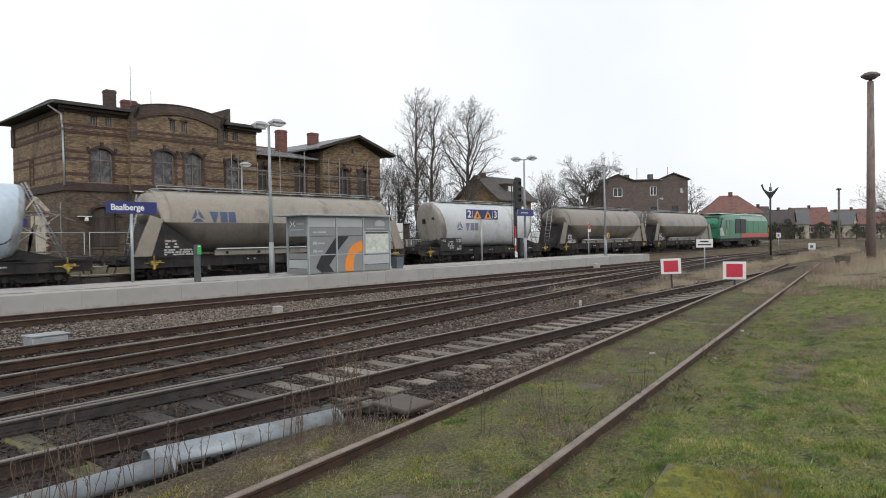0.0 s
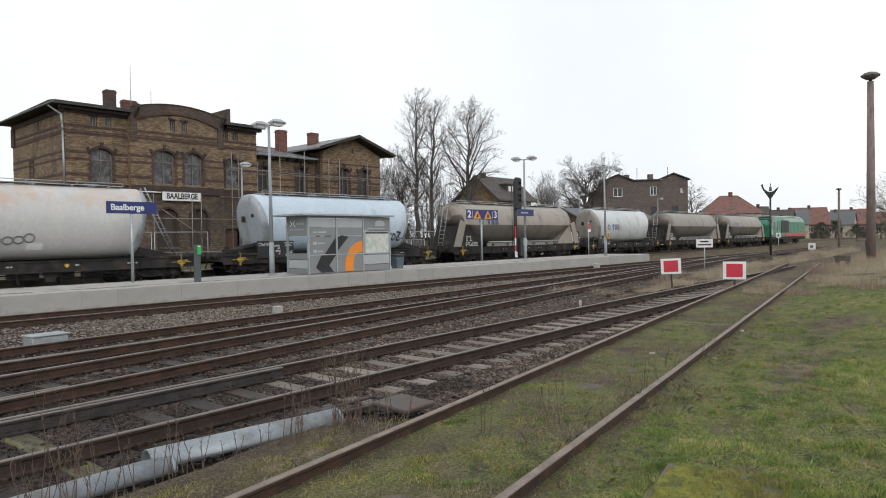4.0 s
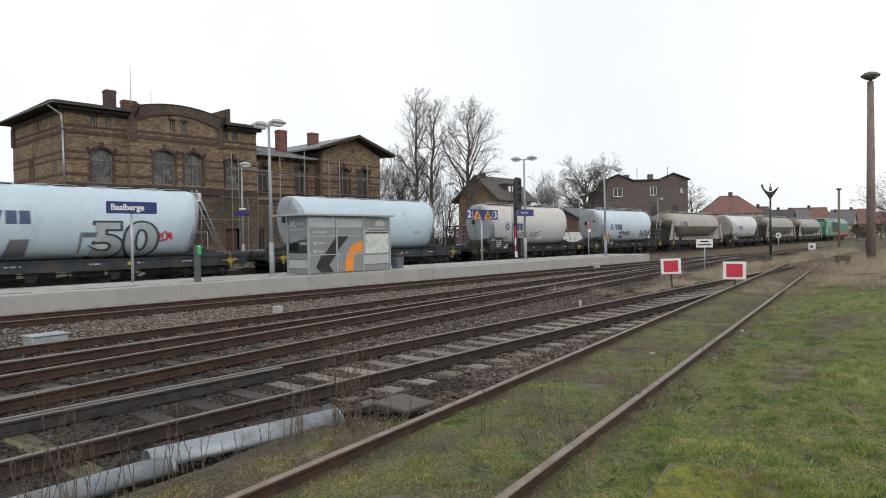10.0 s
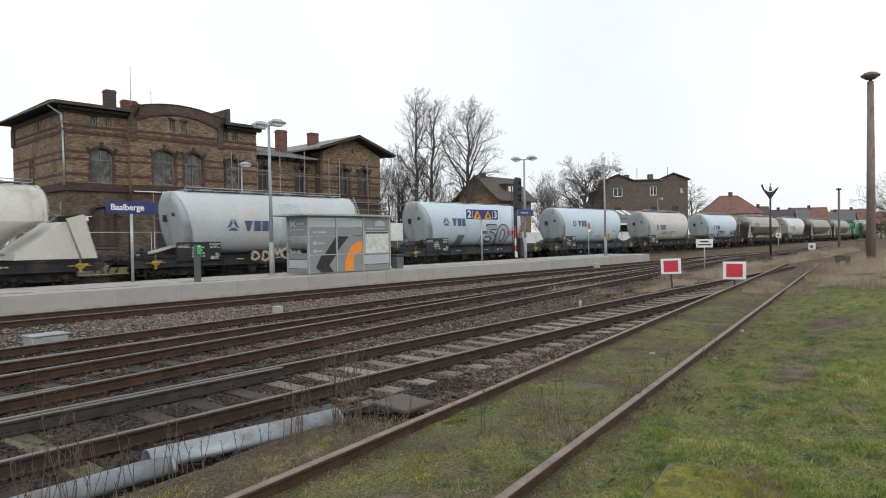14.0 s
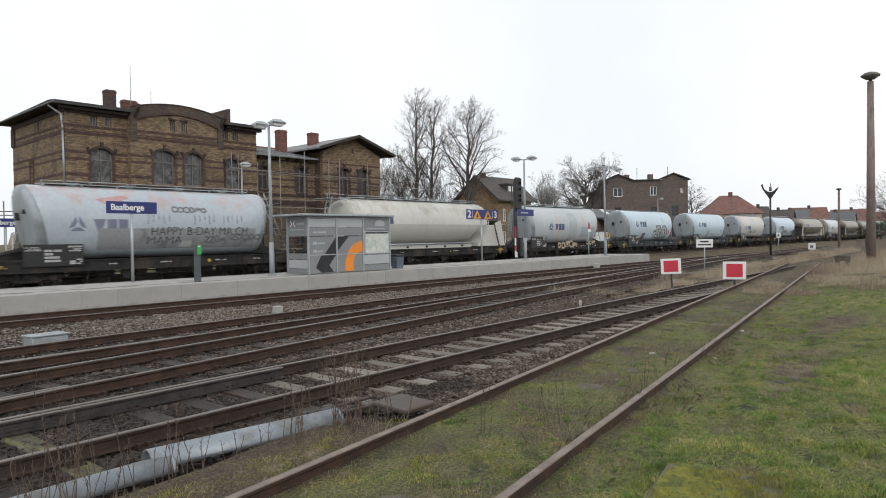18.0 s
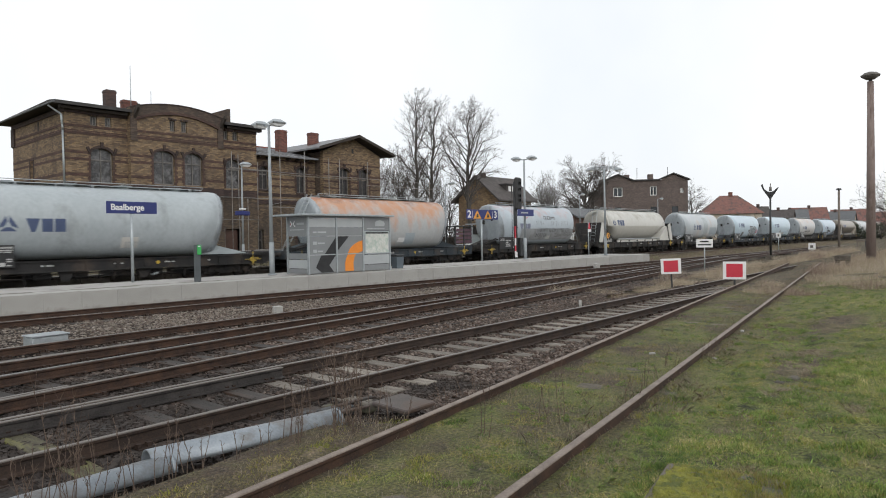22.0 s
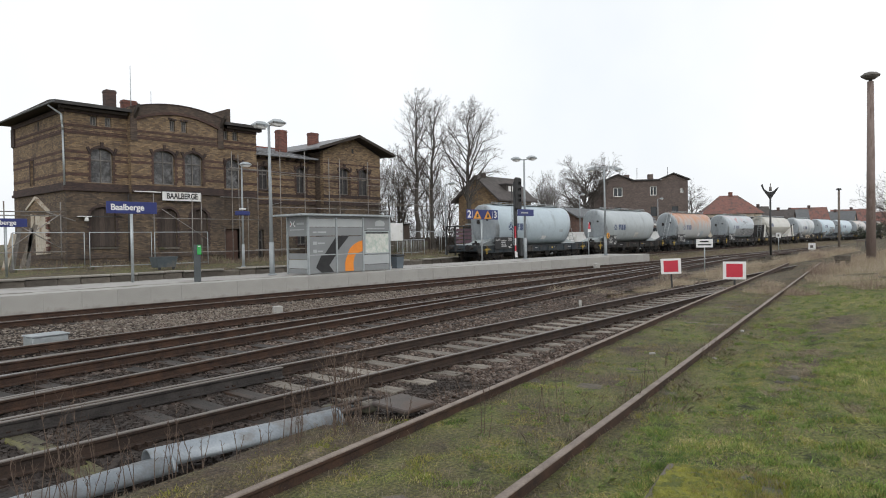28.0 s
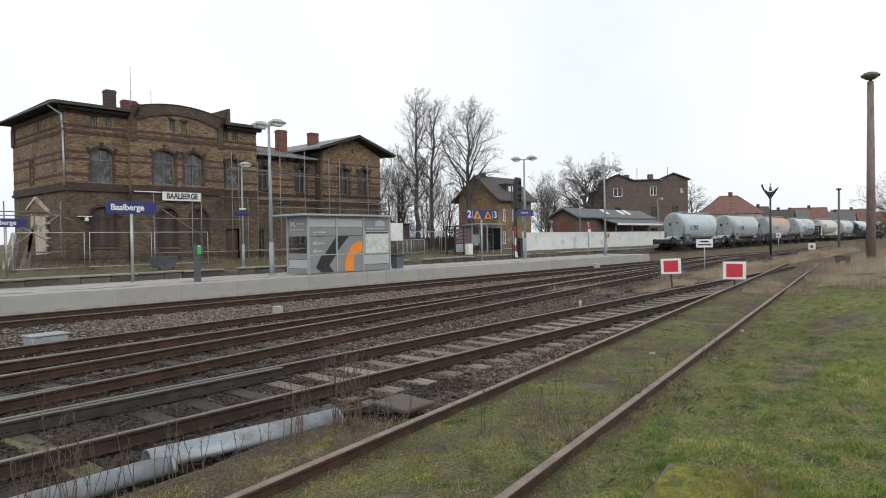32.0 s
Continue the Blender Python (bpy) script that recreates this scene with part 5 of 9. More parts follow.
def round_tank_wagon(label, paint, frame_mat, logo=LOGO_BLUE, seed=0, rail_on=True, logo_x=-3.65, logo_z=2.5):
    """Bogie silo wagon with a tank that tapers at both ends."""
    L = 15.93
    t = thing("tank_wagon", label, "tank wagon", group="freight train wagons")
    e, top = 5.4, 4.1
    # from the end plate, leaning in below, over the crease of the lower cone to the full barrel: setback, lean, top, bottom, half width
    ends = [(0.0, 0.17, 3.05, 2.65, 0.12), (0.0, 0.17, 3.7, 1.75, 0.78), (0.02, 0.17, 3.95, 1.38, 1.02), (0.07, 0.18, 4.03, 1.26, 1.10), (0.15, 0.2, 4.07, 1.2, 1.16), (0.25, 0.24, 4.09, 1.17, 1.21),
            (0.42, 0.5, 4.1, 1.16, 1.405), (0.55, 0.52, 4.1, 1.16, 1.42), (1.2, 0.36, 4.1, 1.16, 1.42), (2.2, 0.2, 4.1, 1.16, 1.42), (3.6, 0.0, 4.1, 1.16, 1.42)]

    def lean_ring(row, side, k=1.0):
        x, w, hi, lo, half = row
        c, h = (hi + lo) / 2, (hi - lo) / 2
        ring = []
        for a in (2 * math.pi * q / 48 for q in range(48)):
            u, v = math.sin(a), math.cos(a)
            if v < 0:
                u = math.copysign(abs(u) ** 0.55, u)
            ring.append((side * (e - x - w * (top - c - h * v)), half * k * u, c + h * k * v))
        return ring

    rings = [lean_ring(r, -1) for r in ends[5:]] + [lean_ring(r, 1) for r in reversed(ends[5:])]
    part("tank", Shape().loft(rings, caps=False), paint, t)
    for side in (-1, 1):
        part("end_plate", Shape().loft([lean_ring(r, side) for r in ends[:6]]), P_END_BROWN if seed == 2 else P_END, t, "soiled end plate")
        part("end_fitting", Shape().tube((side * (e - 0.25), -0.5, 3.0), (side * (e - 0.12), -0.5, 3.02), 0.09, n=10), UNDER, t)
        part("end_box", Shape().box(min(side * (e - 0.3), side * (e - 0.1)), max(side * (e - 0.3), side * (e - 0.1)), 0.2, 0.4, 2.7, 3.0), UNDER, t)
    for x in (-1.55, 0.05, 1.65):
        part("weld_seam", Shape().loft([lean_ring((e - x + q, 0.0, 4.1, 1.16, 1.42), 1, 1.003) for q in (0.012, -0.012)], caps=False), paint, t)
    flank_patch(t, "hatch_plate", WHITE if seed % 2 else PANEL_WHITE, [rect(0.55, 1.1, 1.55, 1.82)])
    for s in (-1, 1):
        part("deck_wedge", Shape().prism([(s * 6.7, 1.172), (s * 6.6, 1.2), (s * 4.7, 1.66), (s * 4.3, 1.172)], (0, -0.62, 0), (1, 0, 0), (0, 0, 1), (0, 1.24, 0)), P_BARE if seed > 11 else frame_mat, t)
    frame_parts(t, L, frame_mat, seed)
    add_buffers(t, L)
    add_bogie(t, -5.35)
    add_bogie(t, 5.35)
    if rail_on:
        top_walkway(t, -4.6, 4.5, 4.1)
    else:
        for x in (-3.2, -1.0, 1.2, 3.4):
            part("manhole_lid", Shape().tube((x, 0, 4.0), (x, 0, 4.12), 0.34, n=16).tube((x, 0, 4.12), (x, 0, 4.145), 0.38, n=16), GALV, t)
            part("step_grating", Shape().box(x + 0.5, x + 1.3, -0.35, 0.35, 4.11, 4.135), GALV, t)
    if seed == 11:
        ladder(t, (-5.3, -0.55, 4.2), (-7.0, -0.55, 1.18))
    elif seed != 12:
        ladder(t, (5.35, -0.3, 4.15), (6.75, -0.3, 1.18))
    part("hose", Shape().tube((-7.0, -0.7, 1.2), (-5.2, -0.8, 1.66), 0.045, n=8).tube((-6.6, -0.95, 1.26), (-5.2, -0.98, 1.62), 0.045, n=8), GALV if seed in (8, 12, 13) else UNDER, t)
    part("valve_box", Shape().block(-6.9, -6.6, -0.9, -0.4, 1.172, 1.4, 0.03).tube((-6.75, -0.65, 1.4), (-6.75, -0.65, 1.52), 0.09, n=10), UNDER, t)
    data_panel(t, -5.57, -1.42, seed)
    if logo:
        emblem(t, logo_x, logo_z, 0.76, logo)
    return t


def trough(x, top, bottom, half, n=40):
    """Round above, drawn in to a narrow trough below."""
    mid = max(bottom + 0.1, 2.62 if top > 4 else (top + bottom) / 2)
    pts = []
    for a in (2 * math.pi * i / n for i in range(n)):
        s, q = math.sin(a), math.cos(a)
        if q >= 0:
            pts.append((x, half * s, mid + (top - mid) * q))
        else:
            f = abs(s)
            lowest = max(0.0, (2.6 - bottom) / 1.3)
            w = half * (1 - 0.12 * lowest * (-q))
            pts.append((x, w * (1 if s > 0 else -1) * f if abs(s) > 1e-6 else 0.0, mid + (bottom - mid) * (-q)))
    return pts


def hopper_tank_wagon(label, paint, frame_mat, logo=LOGO_BLUE, seed=0, low_paint=None):
    """Longer silo wagon: straight cylinder with sloped floors and sheeted end frames."""
    L = 17.2
    hooded = low_paint is not None
    t = thing("silo_wagon", label, "tank wagon", group="freight train wagons")
    e = 7.0 if hooded else 6.3
    ends = [(0.0, 3.5, 2.95, 0.35), (0.05, 3.75, 2.78, 0.75), (0.18, 3.95, 2.66, 1.05), (0.42, 4.07, 2.55, 1.27), (0.7, 4.1, 2.36, 1.4), (1.1, 4.1, 2.05, 1.42), (1.62, 4.1, 1.6, 1.42), (2.0, 4.1, 1.36, 1.42), (3.4, 4.1, 1.24, 1.42)]
    rings = [trough(-e + x, a, b, w) for x, a, b, w in ends] + [trough(e - x, a, b, w) for x, a, b, w in reversed(ends)]
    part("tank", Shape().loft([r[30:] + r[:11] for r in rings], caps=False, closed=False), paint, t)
    # given low_paint, the half below the seam is a darker tone
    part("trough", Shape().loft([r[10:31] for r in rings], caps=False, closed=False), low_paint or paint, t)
    for r in (rings[0], rings[-1]):
        part("end_cap", Shape().add(r, [tuple(range(len(r)))]), paint, t)
    for x in (-e + 0.3, -e + 0.72, e - 0.72, e - 0.3):
        k = 1.0 if abs(x) < e - 0.5 else 0.89
        part("tank_hoop", Shape().loft([[(x + q, 1.44 * k * math.sin(a), 2.62 + 1.5 * (k if k == 1 else 0.975) * math.cos(a)) for a in (math.pi * (i / 24 - 0.5) for i in range(25))] for q in (-0.05, 0.05)], caps=False, closed=False), paint, t)
    for x in (-3.2, 0.0, 3.2):
        part("weld_seam", Shape().loft([[(x + q, 1.426 * math.sin(a), 2.62 + 1.486 * math.cos(a)) for a in (math.pi * (i / 24 - 0.5) for i in range(25))] for q in (-0.015, 0.015)], caps=False, closed=False), paint, t)
    for s in (-1, 1):
        foot, toe = (7.95, 7.22) if hooded else (7.8, 7.32)
        part("end_sheet", Shape().prism([(s * foot, 1.175), (s * 7.22, 1.175), (s * 6.68, 2.74), (s * toe, 2.92)], (0, -1.35, 0), (1, 0, 0), (0, 0, 1), (0, 0.06, 0)), paint, t)
        if hooded:
            for y in (-1.15, 1.15):
                part("end_post", Shape().tube((s * 8.2, y, 1.17), (s * 8.2, y, 2.15), 0.022, n=6), UNDER, t)
            part("end_rail", Shape().tube((s * 8.2, -1.15, 2.15), (s * 8.2, 1.15, 2.15), 0.022, n=6).tube((s * 8.2, -1.15, 1.7), (s * 8.2, 1.15, 1.7), 0.018, n=6), UNDER, t)
        else:
            part("end_wall", Shape().prism([(s * (foot - 0.05), 1.175), (s * (toe - 0.05), 2.9), (s * (toe - 0.15), 2.9), (s * (foot - 0.15), 1.175)], (0, -1.28, 0), (1, 0, 0), (0, 0, 1), (0, 2.56, 0)), frame_mat, t)
        # shade of the left end hollow is painted: its sheet takes the dark frame colour
        part("slope_sheet", Shape().prism([(s * 7.2, 1.175), (s * 4.9, 1.175), (s * 4.95, 1.4), (s * 6.6, 2.62), (s * 6.72, 2.62)], (0, -1.22, 0), (1, 0, 0), (0, 0, 1), (0, 2.44, 0)), frame_mat if s < 0 else paint, t)
    writing = Shape()
    writing_rows(writing, random.Random(seed), -6.55, -5.95, -1.22, 1.86, 3, 0.09, 0.13)
    writing_rows(writing, random.Random(seed + 7), -6.6, -5.3, -1.22, 1.46, 3, 0.07, 0.1)
    tagged(part("data_writing", writing, PANEL_WHITE, t), kind="stuff")
    frame_parts(t, L, frame_mat, seed, not hooded)
    add_buffers(t, L)
    add_bogie(t, -5.8)
    add_bogie(t, 5.8)
    top_walkway(t, -e + 0.5, e - 0.5, 4.1)
    if hooded:
        ladder(t, (-7.05, 0.1, 3.9), (-7.7, 0.1, 1.18))
    else:
        ladder(t, (-7.4, -0.75, 4.1), (-8.0, -0.75, 1.18))
        part("ladder_platform", Shape().box(-7.6, -6.3, -0.8, 0.4, 4.02, 4.05), GALV, t)
        part("platform_rail", Shape().tube((-7.6, -0.8, 4.05), (-7.6, -0.8, 4.3), 0.016, n=5).tube((-7.6, -0.8, 4.3), (-6.1, -0.4, 4.28), 0.016, n=5), GALV, t)
    for x in (-2.6, 0.0, 2.6):
        part("outlet", Shape().tube((x, 0, 1.4), (x, 0, 0.55), 0.5, 0.2, n=14), frame_mat, t)
    part("air_pipe", Shape().tube((-4.2, -1.3, 1.42), (4.6, -1.3, 1.42), 0.045, n=8), GALV, t)
    part("valve_strip", Shape().box(-4.2, 4.2, -1.2, -1.12, 1.135, 1.36), paint, t)
    for x in (-3.6, -1.9, -0.2, 1.5, 3.2):
        part("valve", Shape().tube((x, -1.26, 1.24), (x, -1.2, 1.24), 0.07, n=10), UNDER, t)
    if logo:
        emblem(t, -5.1, 2.88, 0.74, logo)
    return t


def end_railing(t, x0, x1):
    """Low brake platform rail at a wagon's end."""
    for x in (x0, x1):
        part("railing_post", Shape().tube((x, -1.2, 1.36), (x, -1.2, 2.3), 0.022, n=6), UNDER, t)
    part("railing", Shape().tube((x0, -1.2, 2.3), (x1, -1.2, 2.3), 0.024, n=6), UNDER, t)
    part("railing", Shape().tube((x0, -1.2, 1.85), (x1, -1.2, 1.85), 0.02, n=6), UNDER, t)


def scrawl(t, mat, x0, x1, z0, z1, seed, k=6, flourish=True, thick=0.034, flat=None):
    """Illegible sprayed tag: overlapping loops, humps and zigzags in one thick line."""
    rng = random.Random(seed)
    w, h = (x1 - x0) / k, z1 - z0
    quads = []

    def stroke(pts, d=thick):
        for (p, q), (p2, q2) in zip(pts, pts[1:]):
            l = math.hypot(p2 - p, q2 - q) or 1
            nx, nz = -(q2 - q) / l * d, (p2 - p) / l * d
            quads.append(((p - nx, q - nz), (p + nx, q + nz), (p2 + nx, q2 + nz), (p2 - nx, q2 - nz)))

    for i in range(k):
        a = x0 + i * w
        base, kind = z0 + h * rng.uniform(0.12, 0.3), rng.randrange(4)
        tall = h * rng.uniform(0.5, 0.8)
        if kind == 0:
            stroke([(a + w * (0.5 + 0.5 * math.cos(u)), base + tall * (0.5 + 0.5 * math.sin(u))) for u in (6.6 * q / 12 + 0.8 for q in range(13))])
        elif kind == 1:
            stroke([(a, base + tall), (a + 0.9 * w, base + 0.9 * tall), (a + 0.1 * w, base + 0.1 * tall), (a + 1.05 * w, base)])
        elif kind == 2:
            stroke([(a + 0.1 * w, base), (a + 0.2 * w, base + tall)])
            stroke([(a + w * (0.2 + 0.6 * math.sin(u)), base + tall * (0.5 + 0.5 * math.cos(u))) for u in (3.1 * q / 8 for q in range(9))])
        else:
            stroke([(a, base), (a + 0.3 * w, base + tall), (a + 0.55 * w, base + 0.3 * tall), (a + 0.8 * w, base + tall), (a + 1.1 * w, base + 0.1 * tall)])
    if flourish:
        stroke([(x1 - 0.4 * w + (u * 1.6 * w), z0 + h * (0.35 + 0.9 * (u - 0.4) ** 2)) for u in (q / 8 for q in range(9))], 0.025)
        stroke([(x0 + 0.6 * w + u * 2.0 * w, z0 + 0.02 * h + 0.08 * h * math.sin(3 * u)) for u in (q / 6 for q in range(7))], 0.022)
    if flat is None:
        tagged(flank_patch(t, "sprayed_tag", mat, quads, "", 1.427, 2.63, 1), kind="stuff")
    else:
        s = Shape()
        for q in quads:
            s.add([(x, flat, z) for x, z in q], [(0, 1, 2, 3)])
        tagged(part("sprayed_tag", s, mat, t), kind="stuff")


def sprayed_word(t, text, x, z, size, mat, narrow=1.0, bold=0.0, over=0.0):
    me = letters(text, size, mat, 0.002, narrow, bold)
    for v in me.vertices:
        p = on_tank(x + v.co.x, z + v.co.y, 1.432)
        v.co = (p[0], p[1] - 0.004 - over - (0.004 if v.co.z > 0 else 0), p[2])
    part("sprayed_greeting", me, None, t)


def train_things():
    rows = [(64.80, "h", "beige silo wagon with grimy sloped ends", P_TAUPE, UNDER, LOGO_FADED), (47.11, "h", "beige silo wagon with sheeted ends, dust-stained", P_TAUPE, UNDER, None),
            (31.70, "r", "dusty white tank wagon with brown-soiled ends", P_PEARL, UNDER, LOGO_FADED), (13.69, "h", "beige silo wagon with blue lettering blocks", P_BEIGE, UNDER, LOGO_BLUE),
            (-2.02, "r", "white tank wagon with black sprayed tags", P_WHITE, UNDER, LOGO_BLUE), (-17.92, "r", "off-white tank wagon with rust along its top", P_STREAK, UNDER, LOGO_BLUE),
            (-33.89, "r", "clean pale blue tank wagon", P_SKY, UNDER_BLUE, LOGO_BLUE), (-49.80, "r", "pale blue tank wagon with large grey sprayed numbers", P_SKY, UNDER_BLUE, LOGO_BLUE),
            (-65.76, "r", "grey-white tank wagon with a brown tag on its frame", P_GREY, UNDER, LOGO_BLUE), (-83.68, "h", "streaked cream silo wagon with sloped end sheets", P_CREAM, UNDER, LOGO_BLUE),
            (-99.14, "r", "dull silver tank wagon with sprayed greetings", P_DULL, UNDER, LOGO_FADED), (-115.10, "r", "tank wagon blistered with orange rust", P_RUST, UNDER_BLUE, LOGO_FADED),
            (-130.94, "r", "ash-grey tank wagon with dusty flanks", P_ASH, UNDER, LOGO_BLUE), (-146.96, "r", "silver-blue tank wagon at the end of the train", P_STEEL, UNDER_BLUE, LOGO_BLUE)]
    made = []
    for i, (x, kind, label, paint, frame_mat, logo) in enumerate(rows):
        if kind == "h":
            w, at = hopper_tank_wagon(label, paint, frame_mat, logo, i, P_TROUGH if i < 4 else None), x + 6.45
        else:
            w, at = round_tank_wagon(label, paint, frame_mat, logo, i, i not in (6, 7), {8: -2.8, 5: -3.5}.get(i, -3.65), 2.77 if i in (6, 7) else 2.48), x + 5.15
        MOVING.append((w, at))
        made.append(w)
    end_railing(made[9], -8.35, -7.95)
    end_railing(made[10], 5.9, 7.1)
    scrawl(made[4], SPRAY, -2.25, -0.1, 1.5, 2.2, 3, 5, True, 0.052)
    scrawl(made[4], SPRAY, 2.1, 4.2, 1.55, 2.2, 15, 6, True, 0.052)
    scrawl(made[5], SPRAY_GREY, -2.4, -1.0, 1.7, 2.15, 8, 4, False)
    scrawl(made[5], SPRAY_GREY, -0.6, 0.8, 1.7, 2.15, 9, 4, False)
    sprayed_word(made[7], "50", 1.72, 1.8, 1.95, SPRAY, 1.4, 0.125)
    sprayed_word(made[7], "50", 1.72, 1.8, 1.95, SPRAY_PALE, 1.4, 0.045, 0.008)
    scrawl(made[7], RED, 3.1, 3.7, 1.75, 2.3, 14, 3, False)
    flank_patch(made[7], "painted_patch", SPRAY_GREY, [((-2.6, 1.3), (-1.85, 1.3), (-1.75, 1.95), (-2.4, 1.95))], "grey overpainted patch")
    flank_patch(made[7], "painted_patch", SPRAY_GREY, [((-0.05, 1.4), (0.05, 1.4), (0.1, 2.2), (0.0, 2.2)), rect(0.1, 0.75, 2.0, 2.2)], "grey overpainted patch")
    scrawl(made[8], STRAW_TAG, -1.9, 1.0, 0.72, 1.42, 12, 5, False, 0.06, -1.425)
    scrawl(made[8], STRAW_TAG, 2.6, 4.0, 0.95, 1.42, 17, 3, False, 0.05, -1.425)
    flank_patch(made[8], "repainted_patch", P_TAG, [rect(1.75, 3.9, 1.7, 2.5)], "blue-grey repainted patch")
    flank_patch(made[8], "repainted_patch", P_BARE, [rect(-0.1, 1.1, 1.3, 3.6)], "dull repainted strip over the barrel")
    flank_patch(made[10], "overspray", OVERSPRAY, [rect(-2.9, 4.3, 1.5, 2.36)], "grey overspray along the flank")
    flank_patch(made[6], "repainted_patch", SPRAY_PALE, [((-1.5, 1.4), (-0.7, 1.4), (-0.55, 2.15), (-1.3, 2.15))], "grey overpainted patch")
    flank_patch(made[6], "repainted_patch", PANEL_WHITE, [rect(-0.2, 1.1, 1.6, 1.8)], "pale repainted strip")
    flank_patch(made[6], "repainted_patch", SPRAY_PALE, [rect(2.9, 3.5, 2.05, 2.2)], "grey overpainted patch")
    flank_patch(made[13], "repainted_patch", SPRAY_PALE, [rect(2.9, 3.4, 2.1, 2.3)], "grey overpainted patch")
    flank_patch(made[12], "repainted_patch", P_CREAM, [rect(0.4, 1.1, 1.55, 2.0)], "beige repainted patch")
    flank_patch(made[11], "repainted_patch", P_TAG, [rect(1.1, 1.9, 1.45, 2.1)], "grey repainted patch")
    flank_patch(made[10], "red_splash", RED_FADED, [((-2.5, 3.3), (-2.3, 3.05), (-1.7, 3.25), (-1.55, 3.65)), ((-2.9, 3.55), (-2.5, 3.3), (-1.55, 3.65), (-1.7, 3.75))], "faded red paint splash")
    sprayed_word(made[10], "HAPPY B-DAY MA CH", 1.55, 2.22, 0.52, SPRAY, 0.93, -0.006, 0.006)
    sprayed_word(made[10], "MAMA", -0.15, 1.84, 0.46, SPRAY, 1.2, -0.006, 0.006)
    scrawl(made[10], SPRAY_GREY, 1.7, 2.7, 1.65, 2.0, 33, 4, False)
    scrawl(made[10], SPRAY_GREY, 3.0, 4.6, 1.75, 2.1, 35, 5, False)
    scrawl(made[10], SPRAY_GREY, 0.2, 1.8, 3.0, 3.3, 37, 6, False)
    for x in (-0.9, 1.2, 2.6):
        drip = [((x + k * 0.23, 2.55 + 0.1 * (k % 3)), (x + k * 0.23 + 0.03, 2.55 + 0.1 * (k % 3)), (x + k * 0.23 + 0.03, 2.95), (x + k * 0.23, 2.95)) for k in range(5)]
        tagged(flank_patch(made[10], "paint_drip", SPRAY_GREY, drip, "", 1.427, 2.63, 2), kind="stuff")
    return made


P_TAG = material("blue_grey_overpaint", (0.30, 0.345, 0.375), (0.38, 0.425, 0.455), 0.5, scale=1.2, fine=12, bump=0.03, depth=0.002)
RED_FADED = material("faded_red_splash", (0.42, 0.22, 0.22), (0.5, 0.34, 0.34), 0.6, scale=3, fine=12, bump=0.02, depth=0.001)
STRAW_TAG = material("sand_spray_paint", (0.36, 0.29, 0.2), (0.5, 0.42, 0.31), 0.6, scale=6, fine=40, bump=0.02, depth=0.001)


